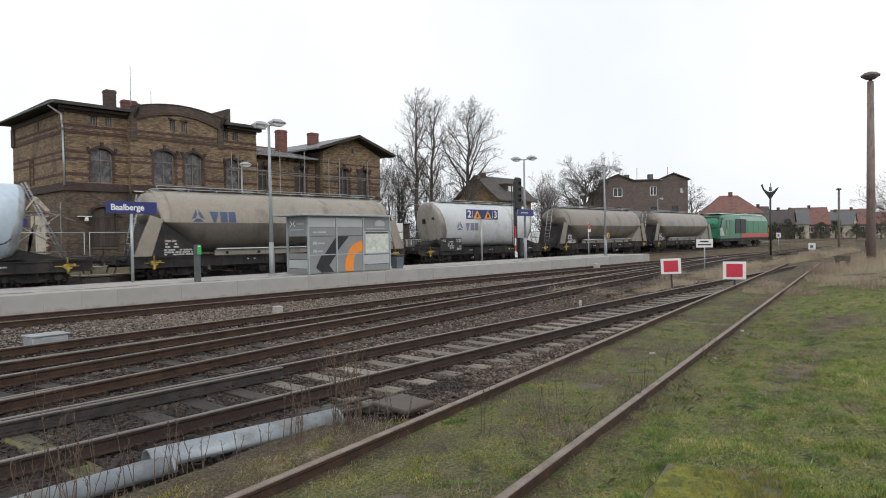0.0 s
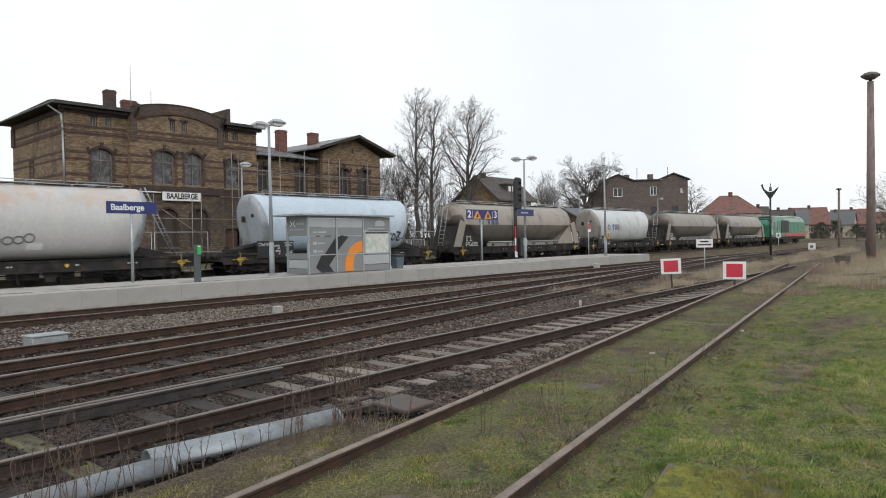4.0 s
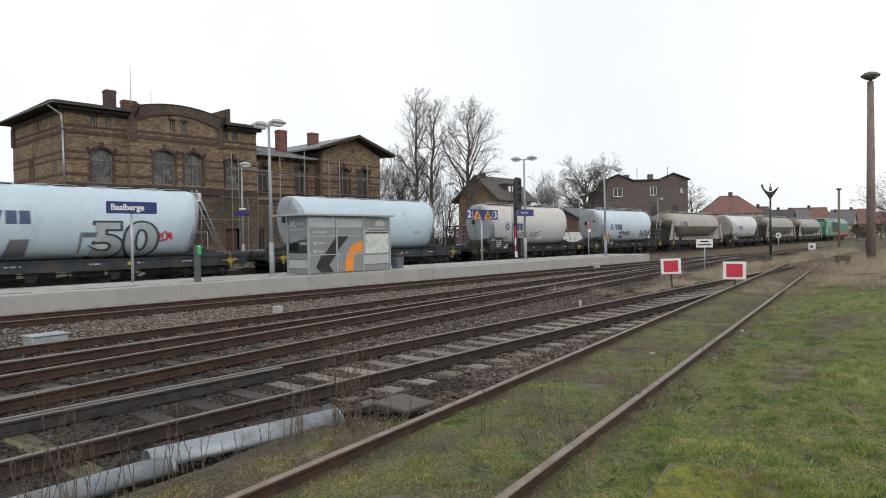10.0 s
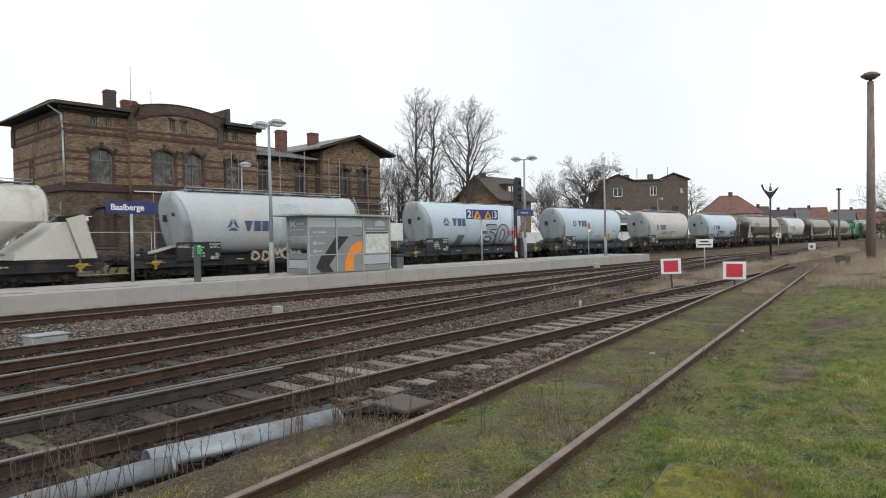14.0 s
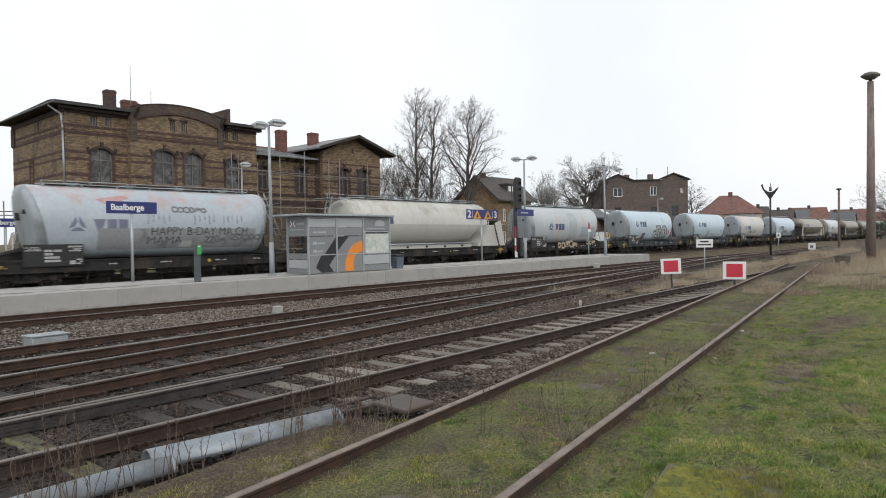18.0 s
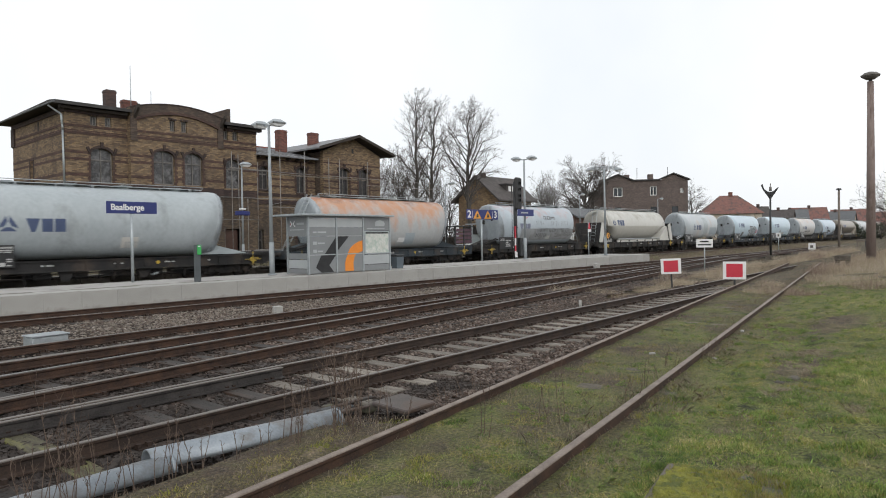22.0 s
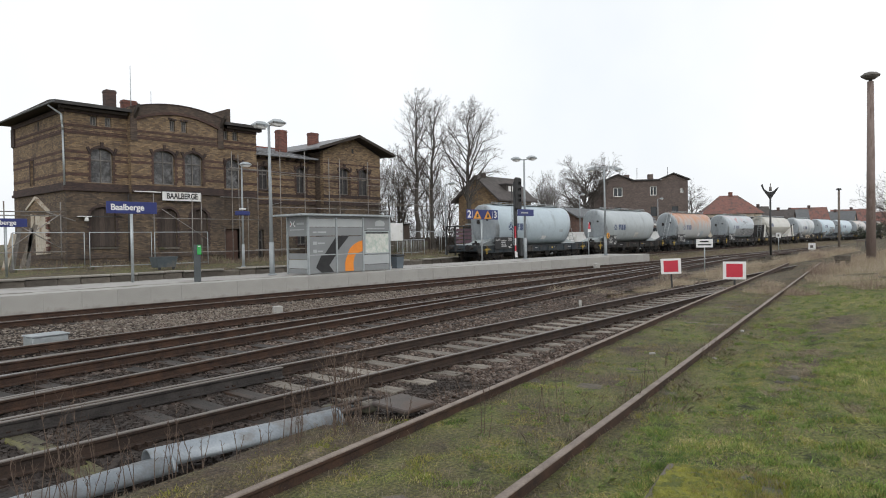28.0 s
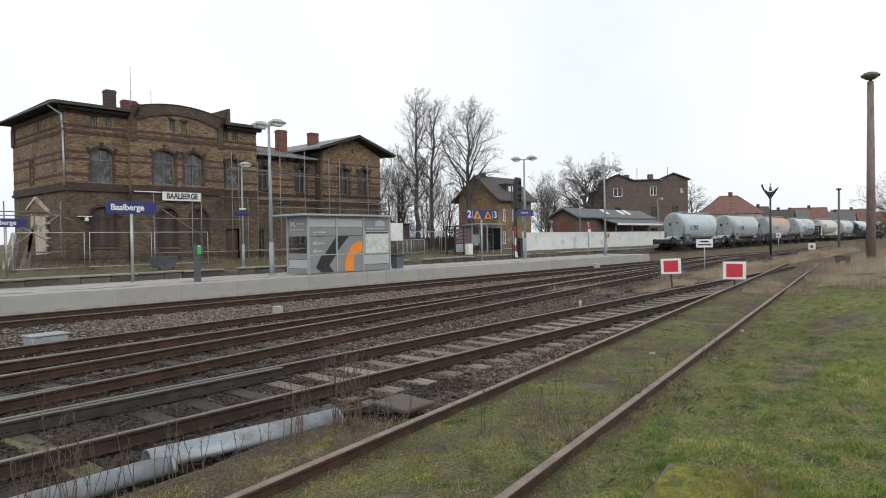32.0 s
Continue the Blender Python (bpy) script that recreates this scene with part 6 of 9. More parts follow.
def locomotive():
    t = thing("diesel_locomotive", "green diesel locomotive with a red sill and grey roof", "locomotive")
    L = 20.6

    def outline(top, half):
        return [(-half, 1.15), (half, 1.15), (half, 3.35), (half - 0.25, top - 0.18), (half - 0.6, top), (-half + 0.6, top), (-half + 0.25, top - 0.18), (-half, 3.35)]

    body = Shape()
    body.prism(outline(4.15, 1.45), (-6.9, 0, 0), (0, 1, 0), (0, 0, 1), (16.3, 0, 0))
    part("body", body, LOCO_GREEN, t)
    nose = Shape().loft([[(x, y, z) for y, z in outline(top, h)] for x, top, h in ((-9.7, 3.0, 1.25), (-9.3, 3.4, 1.4), (-8.5, 3.95, 1.44), (-6.9, 4.12, 1.45))], smooth=False)
    part("cab", nose, LOCO_GREEN, t, "green sloped cab")
    part("windscreen", Shape().prism([(-9.62, 2.45), (-8.5, 2.45), (-8.2, 3.72), (-8.75, 3.7)], (0, -1.47, 0), (1, 0, 0), (0, 0, 1), (0, 0.1, 0)), GLASS, t)
    part("front_glass", Shape().prism([(-9.78, 2.4), (-9.7, 2.4), (-8.72, 3.86), (-8.82, 3.86)], (0, -1.1, 0), (1, 0, 0), (0, 0, 1), (0, 2.2, 0)), GLASS, t)
    part("nose_panel", Shape().prism([(-9.74, 1.5), (-8.3, 1.5), (-8.9, 2.4), (-9.74, 2.4)], (0, -1.47, 0), (1, 0, 0), (0, 0, 1), (0, 0.06, 0)), LOCO_GREY, t, "pale slanted nose panel")
    part("underframe", Shape().block(-9.7, 9.7, -1.4, 1.4, 0.78, 1.2, 0.03), UNDER, t)
    part("sill", Shape().block(-2.2, 9.72, -1.5, 1.5, 1.2, 1.7, 0.03), LOCO_RED, t, "red sill band")
    part("roof", Shape().prism([(-0.95, 4.16), (0.95, 4.16), (0.7, 4.3), (-0.7, 4.3)], (-8.3, 0, 0), (0, 1, 0), (0, 0, 1), (17.5, 0, 0)), LOCO_GREY, t)
    for x in (-3.2, -0.5, 2.2, 4.6, 6.6):
        part("roof_hatch", Shape().block(x - 0.6, x + 0.6, -0.75, 0.75, 4.3, 4.42, 0.02), LOCO_TEAL if x > 0 else DARK_STEEL, t)
    part("roof_edge", Shape().prism([(1.22, 3.9), (1.46, 3.4), (1.47, 3.42), (1.25, 3.94)], (-2.0, 0, 0), (0, -1, 0), (0, 0, 1), (11.0, 0, 0)), LOCO_TEAL, t, "pale green roof edge")
    g = part("grille", Shape().box(-4.3, -0.1, -1.48, -1.44, 1.75, 3.6), BLACK, t, "black louvred grille")
    part("grille_post", Shape().box(-2.3, -2.05, -1.505, -1.48, 1.75, 3.6), DARK_STEEL, g)
    lv = Shape()
    for z in np.arange(1.9, 3.5, 0.16):
        lv.box(-4.25, -0.15, -1.5, -1.48, z, z + 0.05)
    tagged(part("louvre", lv, DARK_STEEL, g), kind="stuff")
    part("cab_door", Shape().box(-6.3, -5.5, -1.48, -1.45, 1.5, 3.5), LOCO_GREEN, t)
    part("side_window", Shape().box(-7.4, -6.6, -1.48, -1.45, 2.5, 3.4), GLASS, t)
    for x in (1.6, 3.8, 6.0, 8.2):
        part("side_hatch", Shape().box(x - 0.95, x + 0.95, -1.475, -1.45, 1.85, 3.2), LOCO_GREEN, t)
    part("fuel_tank", Shape().block(-2.6, 2.6, -1.3, 1.3, 0.3, 0.78, 0.08), UNDER, t)
    for x in (-9.6, -7.8, 9.55):
        part("handrail", Shape().tube((x, -1.52, 1.3), (x, -1.52, 2.5), 0.02, n=6), YELLOW, t)
    add_buffers(t, L)
    for x in (-6.2, 6.2):
        add_bogie(t, x - 0.0)
    MOVING.append((t, 91.30))
    return t


def motions():
    for t, at in MOVING:
        walk(t, [(k, Matrix.Translation((at + gone(k), train_y(0), 0.0))) for k in range(33)])
    for w, dx in ROLLING:
        walk(w, [(k / 15, Matrix.Translation((dx, 0, WHEEL_R)) @ Matrix.Rotation(gone(k / 15) / WHEEL_R, 4, "Y")) for k in range(481)])


train_things()
locomotive()


# ---- station building ----
def holed_wall(x0, x1, z0, z1, holes, y0, y1, flip=False):
    """A wall of real thickness along x (or along y when flip), with openings cut right through."""
    clip = lambda v, lo, hi: min(hi, max(lo, v))
    holes = [(clip(h[0], x0, x1), clip(h[1], x0, x1), clip(h[2], z0, z1), clip(h[3], z0, z1)) for h in holes]
    xs = sorted({x0, x1, *[h[0] for h in holes], *[h[1] for h in holes]})
    zs = sorted({z0, z1, *[h[2] for h in holes], *[h[3] for h in holes]})
    s, index = Shape(), {}

    def full(i, k):
        if not (0 <= i < len(xs) - 1 and 0 <= k < len(zs) - 1):
            return False
        mx, mz = (xs[i] + xs[i + 1]) / 2, (zs[k] + zs[k + 1]) / 2
        return not any(h[0] < mx < h[1] and h[2] < mz < h[3] for h in holes)

    def at(i, k, y):
        if (i, k, y) not in index:
            index[i, k, y] = len(s.v)
            s.v.append((y, xs[i], zs[k]) if flip else (xs[i], y, zs[k]))
        return index[i, k, y]

    for i in range(len(xs) - 1):
        for k in range(len(zs) - 1):
            if not full(i, k):
                continue
            s.f.append((at(i, k, y0), at(i + 1, k, y0), at(i + 1, k + 1, y0), at(i, k + 1, y0)))
            s.f.append((at(i, k + 1, y1), at(i + 1, k + 1, y1), at(i + 1, k, y1), at(i, k, y1)))
            for di, dk, p, q in ((-1, 0, (i, k), (i, k + 1)), (1, 0, (i + 1, k + 1), (i + 1, k)), (0, -1, (i + 1, k), (i, k)), (0, 1, (i, k + 1), (i + 1, k + 1))):
                if not full(i + di, k + dk):
                    s.f.append((at(*p, y0), at(*q, y0), at(*q, y1), at(*p, y1)))
    s.s = [False] * len(s.f)
    return s


def band_runs(parent, x0, x1, z0, z1, holes, y0, y1, mat, flip=False):
    """A string course, broken where openings cross it: one part for each unbroken run."""
    cuts = sorted((h[0], h[1]) for h in holes if h[2] < z1 and h[3] > z0)
    a = x0
    for p, q in cuts + [(x1, x1)]:
        if p - a > 0.02:
            part("brick_band", Shape().box(y0, y1, a, p, z0, z1) if flip else Shape().box(a, p, y0, y1, z0, z1), mat, parent)
        a = max(a, q)


def arch_line(a, b, spring, rise, grow=0.0, n=14):
    """Points of a round-headed opening from its left springing to its right."""
    c, w = (a + b) / 2, (b - a) / 2
    return [(c - (w + grow) * math.cos(math.pi * i / n), spring + (rise + grow) * math.sin(math.pi * i / n)) for i in range(n + 1)]


def arched_head(t, a, b, d, y, wall, rise=0.42, ring=0.15, dress=BRICK_BAND, horns=True):
    """Round head over a square-cut hole whose top is at d: brick spandrels, a ring of dark brick and three proud blocks."""
    spring = d - rise
    line = arch_line(a, b, spring, rise)
    k = len(line) // 2
    for run, corner in ((line[:k + 1], (a, d)), (line[k:], (b, d))):
        s = Shape()
        for (p, q), (p2, q2) in zip(run, run[1:]):
            s.add([(p, y, q), (p2, y, q2), (p2, y, d), (p, y, d), (p, y + 0.3, q), (p2, y + 0.3, q2), (p2, y + 0.3, d), (p, y + 0.3, d)], [(0, 1, 2, 3), (7, 6, 5, 4), (0, 4, 5, 1)])
        part("arch_spandrel", s, wall, t)
    outer = arch_line(a, b, spring, rise, ring)
    f, g = y - 0.035, y + 0.12
    s = Shape().loft([[(p[0], f, p[1]), (q[0], f, q[1]), (q[0], g, q[1]), (p[0], g, p[1])] for p, q in zip(line, outer)], smooth=False)
    part("window_arch", s, dress, t)
    if horns:
        c = (a + b) / 2
        part("keystone", Shape().prism([(-0.05, 0), (0.05, 0), (0.1, 0.4), (-0.1, 0.4)], (c, y - 0.11, d - 0.03), (1, 0, 0), (0, 0, 1), (0, 0.1, 0)), dress, t)
        for e, q in ((a, -1), (b, 1)):
            part("arch_springer", Shape().prism([(0.03 * q, 0.04), (0.14 * q, 0.0), (0.29 * q, 0.3), (0.12 * q, 0.36)], (e, y - 0.11, d - 0.30), (1, 0, 0), (0, 0, 1), (0, 0.1, 0)), dress, t)


def jamb_teeth(t, a, b, c, d, y, dress=BRICK_BAND):
    """Toothed dark brick up both sides of an opening."""
    for e, q in ((a, -1), (b, 1)):
        s = Shape()
        z, k = c, 0
        while z < d - 0.1:
            w = (0.12, 0.2)[k % 2]
            s.box(min(e, e + q * w), max(e, e + q * w), y - 0.02, y - 0.003, z, min(d, z + 0.15))
            z, k = z + 0.15, k + 1
        tagged(part("jamb_quoin", s, dress, t), kind="stuff")


def window_part(parent, x0, x1, z0, z1, y, glass=GLASS_GREY, bars=(1, 2), sill=True):
    w = part("window", Shape().box(x0, x1, y + 0.05, y + 0.07, z0, z1), glass, parent)
    f = 0.07
    fr = Shape().box(x0, x0 + f, y, y + 0.05, z0, z1).box(x1 - f, x1, y, y + 0.05, z0, z1).box(x0 + f, x1 - f, y, y + 0.05, z0, z0 + f).box(x0 + f, x1 - f, y, y + 0.05, z1 - f, z1)
    for i in range(bars[0]):
        c = x0 + (x1 - x0) * (i + 1) / (bars[0] + 1)
        fr.box(c - 0.03, c + 0.03, y, y + 0.05, z0 + f, z1 - f)
    if bars[1]:
        c = z0 + (z1 - z0) * 0.66
        fr.box(x0 + f, x1 - f, y - 0.012, y + 0.04, c - 0.045, c + 0.045)
    part("window_frame", fr, FRAME, w)
    if sill:
        part("window_sill", Shape().box(x0 - 0.08, x1 + 0.08, y - 0.32, y - 0.002, z0 - 0.12, z0), BRICK_DARK, w)
    return w


def chimney(parent, x0, x1, y0, y1, z0, z1, mat):
    s = Shape().box(x0, x1, y0, y1, z0, z1 - 0.2).box(x0 - 0.03, x1 + 0.03, y0 - 0.03, y1 + 0.03, z1 - 0.2, z1 - 0.08).box(x0 + 0.01, x1 - 0.01, y0 + 0.01, y1 - 0.01, z1 - 0.08, z1)
    return part("chimney", s, mat, parent)


def station():
    t = thing("station_building", "derelict yellow-brick station with dark brick bands and boarded openings", "building")
    FY, X0, X1, BY = 43.5, 15.0, 28.2, 53.2
    PX0, PX1, PY = 18.7, 25.2, 43.05
    up = [(16.45, 17.77, 5.52, 7.68), (25.65, 26.85, 5.58, 7.68)]
    up_p = [(20.17, 21.6, 5.58, 7.82), (22.3, 23.6, 5.6, 7.82)]
    attic = [(16.46, 16.86, 9.05, 9.64), (17.33, 17.73, 9.05, 9.66), (25.45, 25.86, 9.08, 9.72), (26.24, 26.66, 9.08, 9.72)]
    attic_p = [(21.31, 21.69, 9.17, 9.9), (22.12, 22.5, 9.17, 9.9)]
    low = [(16.35, 17.87, 1.52, 4.02), (25.5, 26.62, 0.3, 2.66)]
    low_p = [(20.45, 21.7, 1.42, 3.98), (22.68, 23.93, 1.42, 3.98)]
    for z0, z1, mat in ((0.1, 5.0, BRICK_GRIME), (5.0, 10.0, BRICK)):
        part("front_wall", holed_wall(X0, PX0, z0, z1, [h for h in up[:1] + attic[:2] + low[:1] if z0 < h[2] < z1], FY, FY + 0.4), mat, t)
        part("front_wall", holed_wall(PX1, X1, z0, z1, [h for h in up[1:] + attic[2:] + low[1:] if z0 < h[2] < z1], FY, FY + 0.4), mat, t)
        part("bay_wall", holed_wall(PX0, PX1, z0, min(z1, 9.95), [h for h in up_p + attic_p + low_p if z0 < h[2] < z1], PY, PY + 0.45), mat, t)
        # the bay returns take a darker brick than the front on both storeys
        part("bay_side", Shape().box(PX0, PX0 + 0.3, PY + 0.452, FY + 0.4, z0, z1).box(PX1 - 0.3, PX1, PY + 0.452, FY + 0.4, z0, z1), BRICK_UMBER, t, "darker umber brick bay return")
    # shallow curved gable over the bay, its head corbelled out along an arc
    n = 20
    bow = lambda z, rise, k=1.0: [(PX0 + (PX1 - PX0) * i / n, z + rise * (1 - abs(2 * i / n - 1) ** 2 * k)) for i in range(n + 1)]
    curve, arc = bow(10.40, 0.5), bow(9.52, 0.80)
    part("bay_gable", Shape().prism([(PX0, 9.952)] + curve + [(PX1, 9.952)], (0, PY, 0), (1, 0, 0), (0, 0, 1), (0, 0.45, 0)), BRICK, t, "curved brick parapet")
    head = Shape().loft([[(x, PY - 0.002, z), (x, PY - 0.09, z), (x, PY - 0.09, w)] for (x, z), (_, w) in zip(arc, curve)], caps=False, smooth=False, closed=False)
    part("gable_head", head, BRICK_UMBER, t, "darker corbelled gable head")
    band = Shape().loft([[(x, PY - 0.12, z - 0.06), (x, PY - 0.12, z + 0.12), (x, PY - 0.085, z + 0.12), (x, PY - 0.004, z - 0.06)] for x, z in arc[1:n]], smooth=False)
    part("gable_band", band, BRICK_BAND, t)
    for x in (PX0, PX1 - 0.42):
        part("bay_pilaster", Shape().box(x, x + 0.42, PY - 0.08, PY - 0.003, 8.3, 10.36), BRICK_UMBER, t)
    cope = Shape()
    for (x, z), (x2, z2) in zip(curve, curve[1:]):
        cope.prism([(x, z + 0.004), (x2, z2 + 0.004), (x2, z2 + 0.07), (x, z + 0.07)], (0, PY - 0.14, 0), (1, 0, 0), (0, 0, 1), (0, 0.66, 0))
    part("gable_coping", cope, BRICK_DARK, t)
    part("end_wall", holed_wall(FY + 0.402, BY, 5.0, 10.0, [(49.12, 49.7, 5.6, 7.28)], X0, X0 + 0.4, True), BRICK, t)
    part("end_wall", Shape().box(X0, X0 + 0.4, FY + 0.402, BY, 0.1, 5.0), BRICK_GRIME, t)
    part("end_wall", Shape().box(X1 - 0.4, X1, FY + 0.402, BY, 0.1, 10.0), BRICK, t)
    part("rear_wall", Shape().box(X0 + 0.4, X1 - 0.4, BY - 0.4, BY, 0.1, 10.0), BRICK, t)
    part("inner_floor", Shape().box(X0 + 0.42, X1 - 0.42, FY + 0.5, BY - 0.42, 4.85, 5.0), EAVE_WOOD, t)
    part("attic_floor", Shape().box(X0 + 0.42, X1 - 0.42, FY + 0.5, BY - 0.42, 8.6, 8.72), EAVE_WOOD, t)
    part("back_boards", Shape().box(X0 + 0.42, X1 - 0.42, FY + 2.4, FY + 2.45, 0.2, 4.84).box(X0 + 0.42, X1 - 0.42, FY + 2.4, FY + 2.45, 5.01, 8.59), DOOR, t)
    # string courses and bands, each its own run
    for z0, z1, proud, mat in ((4.98, 5.16, 0.15, BRICK_DARK), (5.16, 5.48, 0.05, BRICK_DARK), (5.9, 6.08, 0.016, BRICK_BAND), (6.86, 7.02, 0.016, BRICK_BAND), (7.28, 7.44, 0.016, BRICK_BAND), (8.44, 8.6, 0.03, BRICK_BAND), (8.64, 8.7, 0.016, BRICK_BAND), (8.88, 9.03, 0.03, BRICK_BAND), (0.8, 1.0, 0.07, BRICK_UMBER), (9.7, 9.98, 0.08, BRICK_DARK)):
        every = up + attic + low
        band_runs(t, X0 - proud, PX0, z0, z1, [h for h in every if h[0] < PX0], FY - proud, FY - 0.002, mat)
        band_runs(t, PX1, X1, z0, z1, [h for h in every if h[0] > PX1], FY - proud, FY - 0.002, mat)
        if z0 < 9.5:
            band_runs(t, PX0, PX1, z0, z1, up_p + attic_p + low_p, PY - proud, PY - 0.002, mat)
        band_runs(t, FY, BY, z0, z1, [(49.12, 49.7, 5.6, 7.28)], X0 - proud, X0 - 0.002, mat, True)
    for y, hs in ((FY, up + low[:1]), (PY, up_p + low_p)):
        for a, b, c, d in hs:
            upper = c > 4
            if upper:
                window_part(t, a, b, c, d, y + 0.2, GLASS_GREY, (1, 1), False)
            else:
                for k in range(5):
                    w = (b - a) / 5
                    part("window_board", Shape().box(a + k * w + 0.006, a + (k + 1) * w - 0.006, y + 0.2, y + 0.23, c + 0.02, d - 0.02), BOARDS, t)
                part("window_sill", Shape().box(a - 0.08, b + 0.08, y - 0.1, y + 0.19, c - 0.12, c), KERBSTONE, t)
            arched_head(t, a, b, d, y, BRICK if upper else BRICK_GRIME, 0.44 if upper else 0.5, 0.16, BRICK_DARK, upper)
            jamb_teeth(t, a, b, c, d - 0.44, y, BRICK_DARK if not upper else BRICK_BAND)
    for y, hs in ((FY, attic), (PY, attic_p)):
        for a, b, c, d in hs:
            window_part(t, a, b, c, d, y + 0.12, GLASS_GREY, (1, 0), False)
            for q in (a - 0.09, b - 0.07, (a + b) / 2 - 0.07):
                part("window_dentil", Shape().box(q, q + 0.15, y - 0.06, y - 0.003, d, d + 0.13), BRICK_DARK, t)
    part("boarded_door", Shape().box(25.52, 26.6, FY + 0.2, FY + 0.26, 0.32, 2.6), DOOR, t, "dark red boarded door")
    part("door_frame", Shape().box(25.36, 25.5, FY - 0.02, FY + 0.3, 0.3, 2.78).box(26.62, 26.76, FY - 0.02, FY + 0.3, 0.3, 2.78), FRAME, t)
    part("narrow_board", Shape().box(X0 + 0.2, X0 + 0.24, 49.14, 49.68, 5.6, 7.26), EAVE_WOOD, t, "dark boarded slit window")
    part("slit_surround", Shape().box(X0 - 0.03, X0 - 0.003, 49.7, 49.86, 5.6, 7.4).box(X0 - 0.03, X0 - 0.003, 48.96, 49.12, 5.6, 7.4), BRICK_DARK, t)
    part("end_niche", Shape().box(X0 - 0.02, X0 - 0.004, 47.85, 48.12, 8.95, 9.65), EAVE_WOOD, t)
    part("corner_pier", Shape().box(X0 - 0.12, X0 - 0.004, 52.6, BY, 8.5, 9.7), BRICK_DARK, t)
    # torn-off lean-to: plaster scar on the end wall
    scar = part("plaster_scar", Shape().prism([(46.85, 1.12), (48.9, 1.05), (48.95, 2.3), (48.86, 3.6), (46.9, 3.5), (46.8, 2.2)], (X0 - 0.05, 0, 0), (0, 1, 0), (0, 0, 1), (0.045, 0, 0)), PLASTER, t, "pale plaster scar of a torn-off lean-to")
    part("plaster_strip", Shape().prism([(49.25, 2.1), (49.8, 2.2), (49.76, 3.75), (49.2, 3.65)], (X0 - 0.05, 0, 0), (0, 1, 0), (0, 0, 1), (0.045, 0, 0)), PLASTER, t)
    part("gable_scar", Shape().prism([(46.4, 3.72), (50.3, 4.0), (48.62, 4.72)], (X0 - 0.07, 0, 0), (0, 1, 0), (0, 0, 1), (0.065, 0, 0)), BRICK, t)
    part("scar_rim", Shape().prism([(46.3, 3.72), (46.3, 3.9), (48.6, 4.86), (50.4, 4.12), (50.3, 3.98), (48.6, 4.66)], (X0 - 0.16, 0, 0), (0, 1, 0), (0, 0, 1), (0.155, 0, 0)), PLASTER, t)
    for k in range(16):
        part("torn_brick", Shape().box(X0 - 0.12, X0 - 0.004, 46.3 + (0.14 if k % 2 else 0.0), 46.78, 1.15 + k * 0.155, 1.28 + k * 0.155), BRICK_RED if k % 3 else PLASTER, scar)
    # roof
    o = 0.75
    e = [(X0 - o, FY + 0.3, 10.19), (X1 + o, FY + 0.3, 10.19), (X1 + o, BY + o, 10.06), (X0 - o, BY + o, 10.06)]
    k = [(X0 + 4.2, (FY + BY) / 2, 10.75), (X1 - 4.2, (FY + BY) / 2, 10.75)]
    up2 = [(a, b, c + 0.16) for a, b, c in e]
    part("roof", Shape().add(up2 + [(a, b, c + 0.16) for a, b, c in k], [(0, 1, 5, 4), (1, 2, 5), (2, 3, 4, 5), (3, 0, 4)]), ROOF_FELT, t, "low dark felt roof")
    part("eave_board", Shape().add(e + up2, [(3, 2, 1, 0), (0, 1, 5, 4), (1, 2, 6, 5), (2, 3, 7, 6), (3, 0, 4, 7)]), EAVE_WOOD, t, "dark boarded eaves")
    for xa, xb in ((X0 - o, PX0), (PX1, X1 + 0.35)):
        part("front_eave", Shape().prism([(FY - o, 10.04), (FY + 0.298, 10.16), (FY + 0.298, 10.35), (FY - o, 10.24)], (xa, 0, 0), (0, 1, 0), (0, 0, 1), (xb - xa, 0, 0)), ROOF_FELT, t)
        part("eave_soffit", Shape().prism([(FY - 0.4, 9.86), (FY - 0.09, 9.86), (FY - 0.09, 10.06), (FY - 0.4, 10.04)], (xa + 0.4, 0, 0), (0, 1, 0), (0, 0, 1), (xb - xa - 0.5, 0, 0)), EAVE_WOOD, t)
    part("gutter", Shape().tube((X0 - o - 0.05, FY - o, 10.13), (X0 - o - 0.05, BY + o, 10.13), 0.06, n=8), ROOF_SLATE, t)
    dp = Shape().tube((X0 - o, 43.85, 10.04), (X0 - 0.22, 43.36, 9.5), 0.06, n=8).tube((X0 - 0.22, 43.36, 9.52), (X0 - 0.16, 43.4, 8.9), 0.06, n=8).tube((X0 - 0.16, 43.4, 8.92), (X0 - 0.1, FY + 0.02, 8.6), 0.06, n=8).tube((X0 - 0.1, FY + 0.02, 8.62), (X0 - 0.09, FY - 0.02, 5.3), 0.06, n=8)
    part("downpipe", dp, GALV, t)
    for x in (PX0 + 0.28, PX1 - 0.15):
        part("gable_bracket", Shape().prism([(0, 0), (-0.62, 0.62), (-0.62, 0.85), (0, 0.4)], (x - 0.08, PY - 0.08, 9.72), (0, 1, 0), (0, 0, 1), (0.16, 0, 0)), EAVE_WOOD, t)
    chimney(t, 18.7, 19.36, 46.6, 47.2, 10.3, 12.12, BRICK_SOOT)
    chimney(t, 19.1, 20.0, 44.9, 45.4, 10.2, 11.24, BRICK_RED)
    part("gable_chimney", Shape().prism([(25.38, 10.2), (26.7, 10.2), (26.7, 11.56), (26.55, 11.56), (25.38, 11.12)], (0, 44.5, 0), (1, 0, 0), (0, 0, 1), (0, 0.7, 0)), BRICK_UMBER, t)
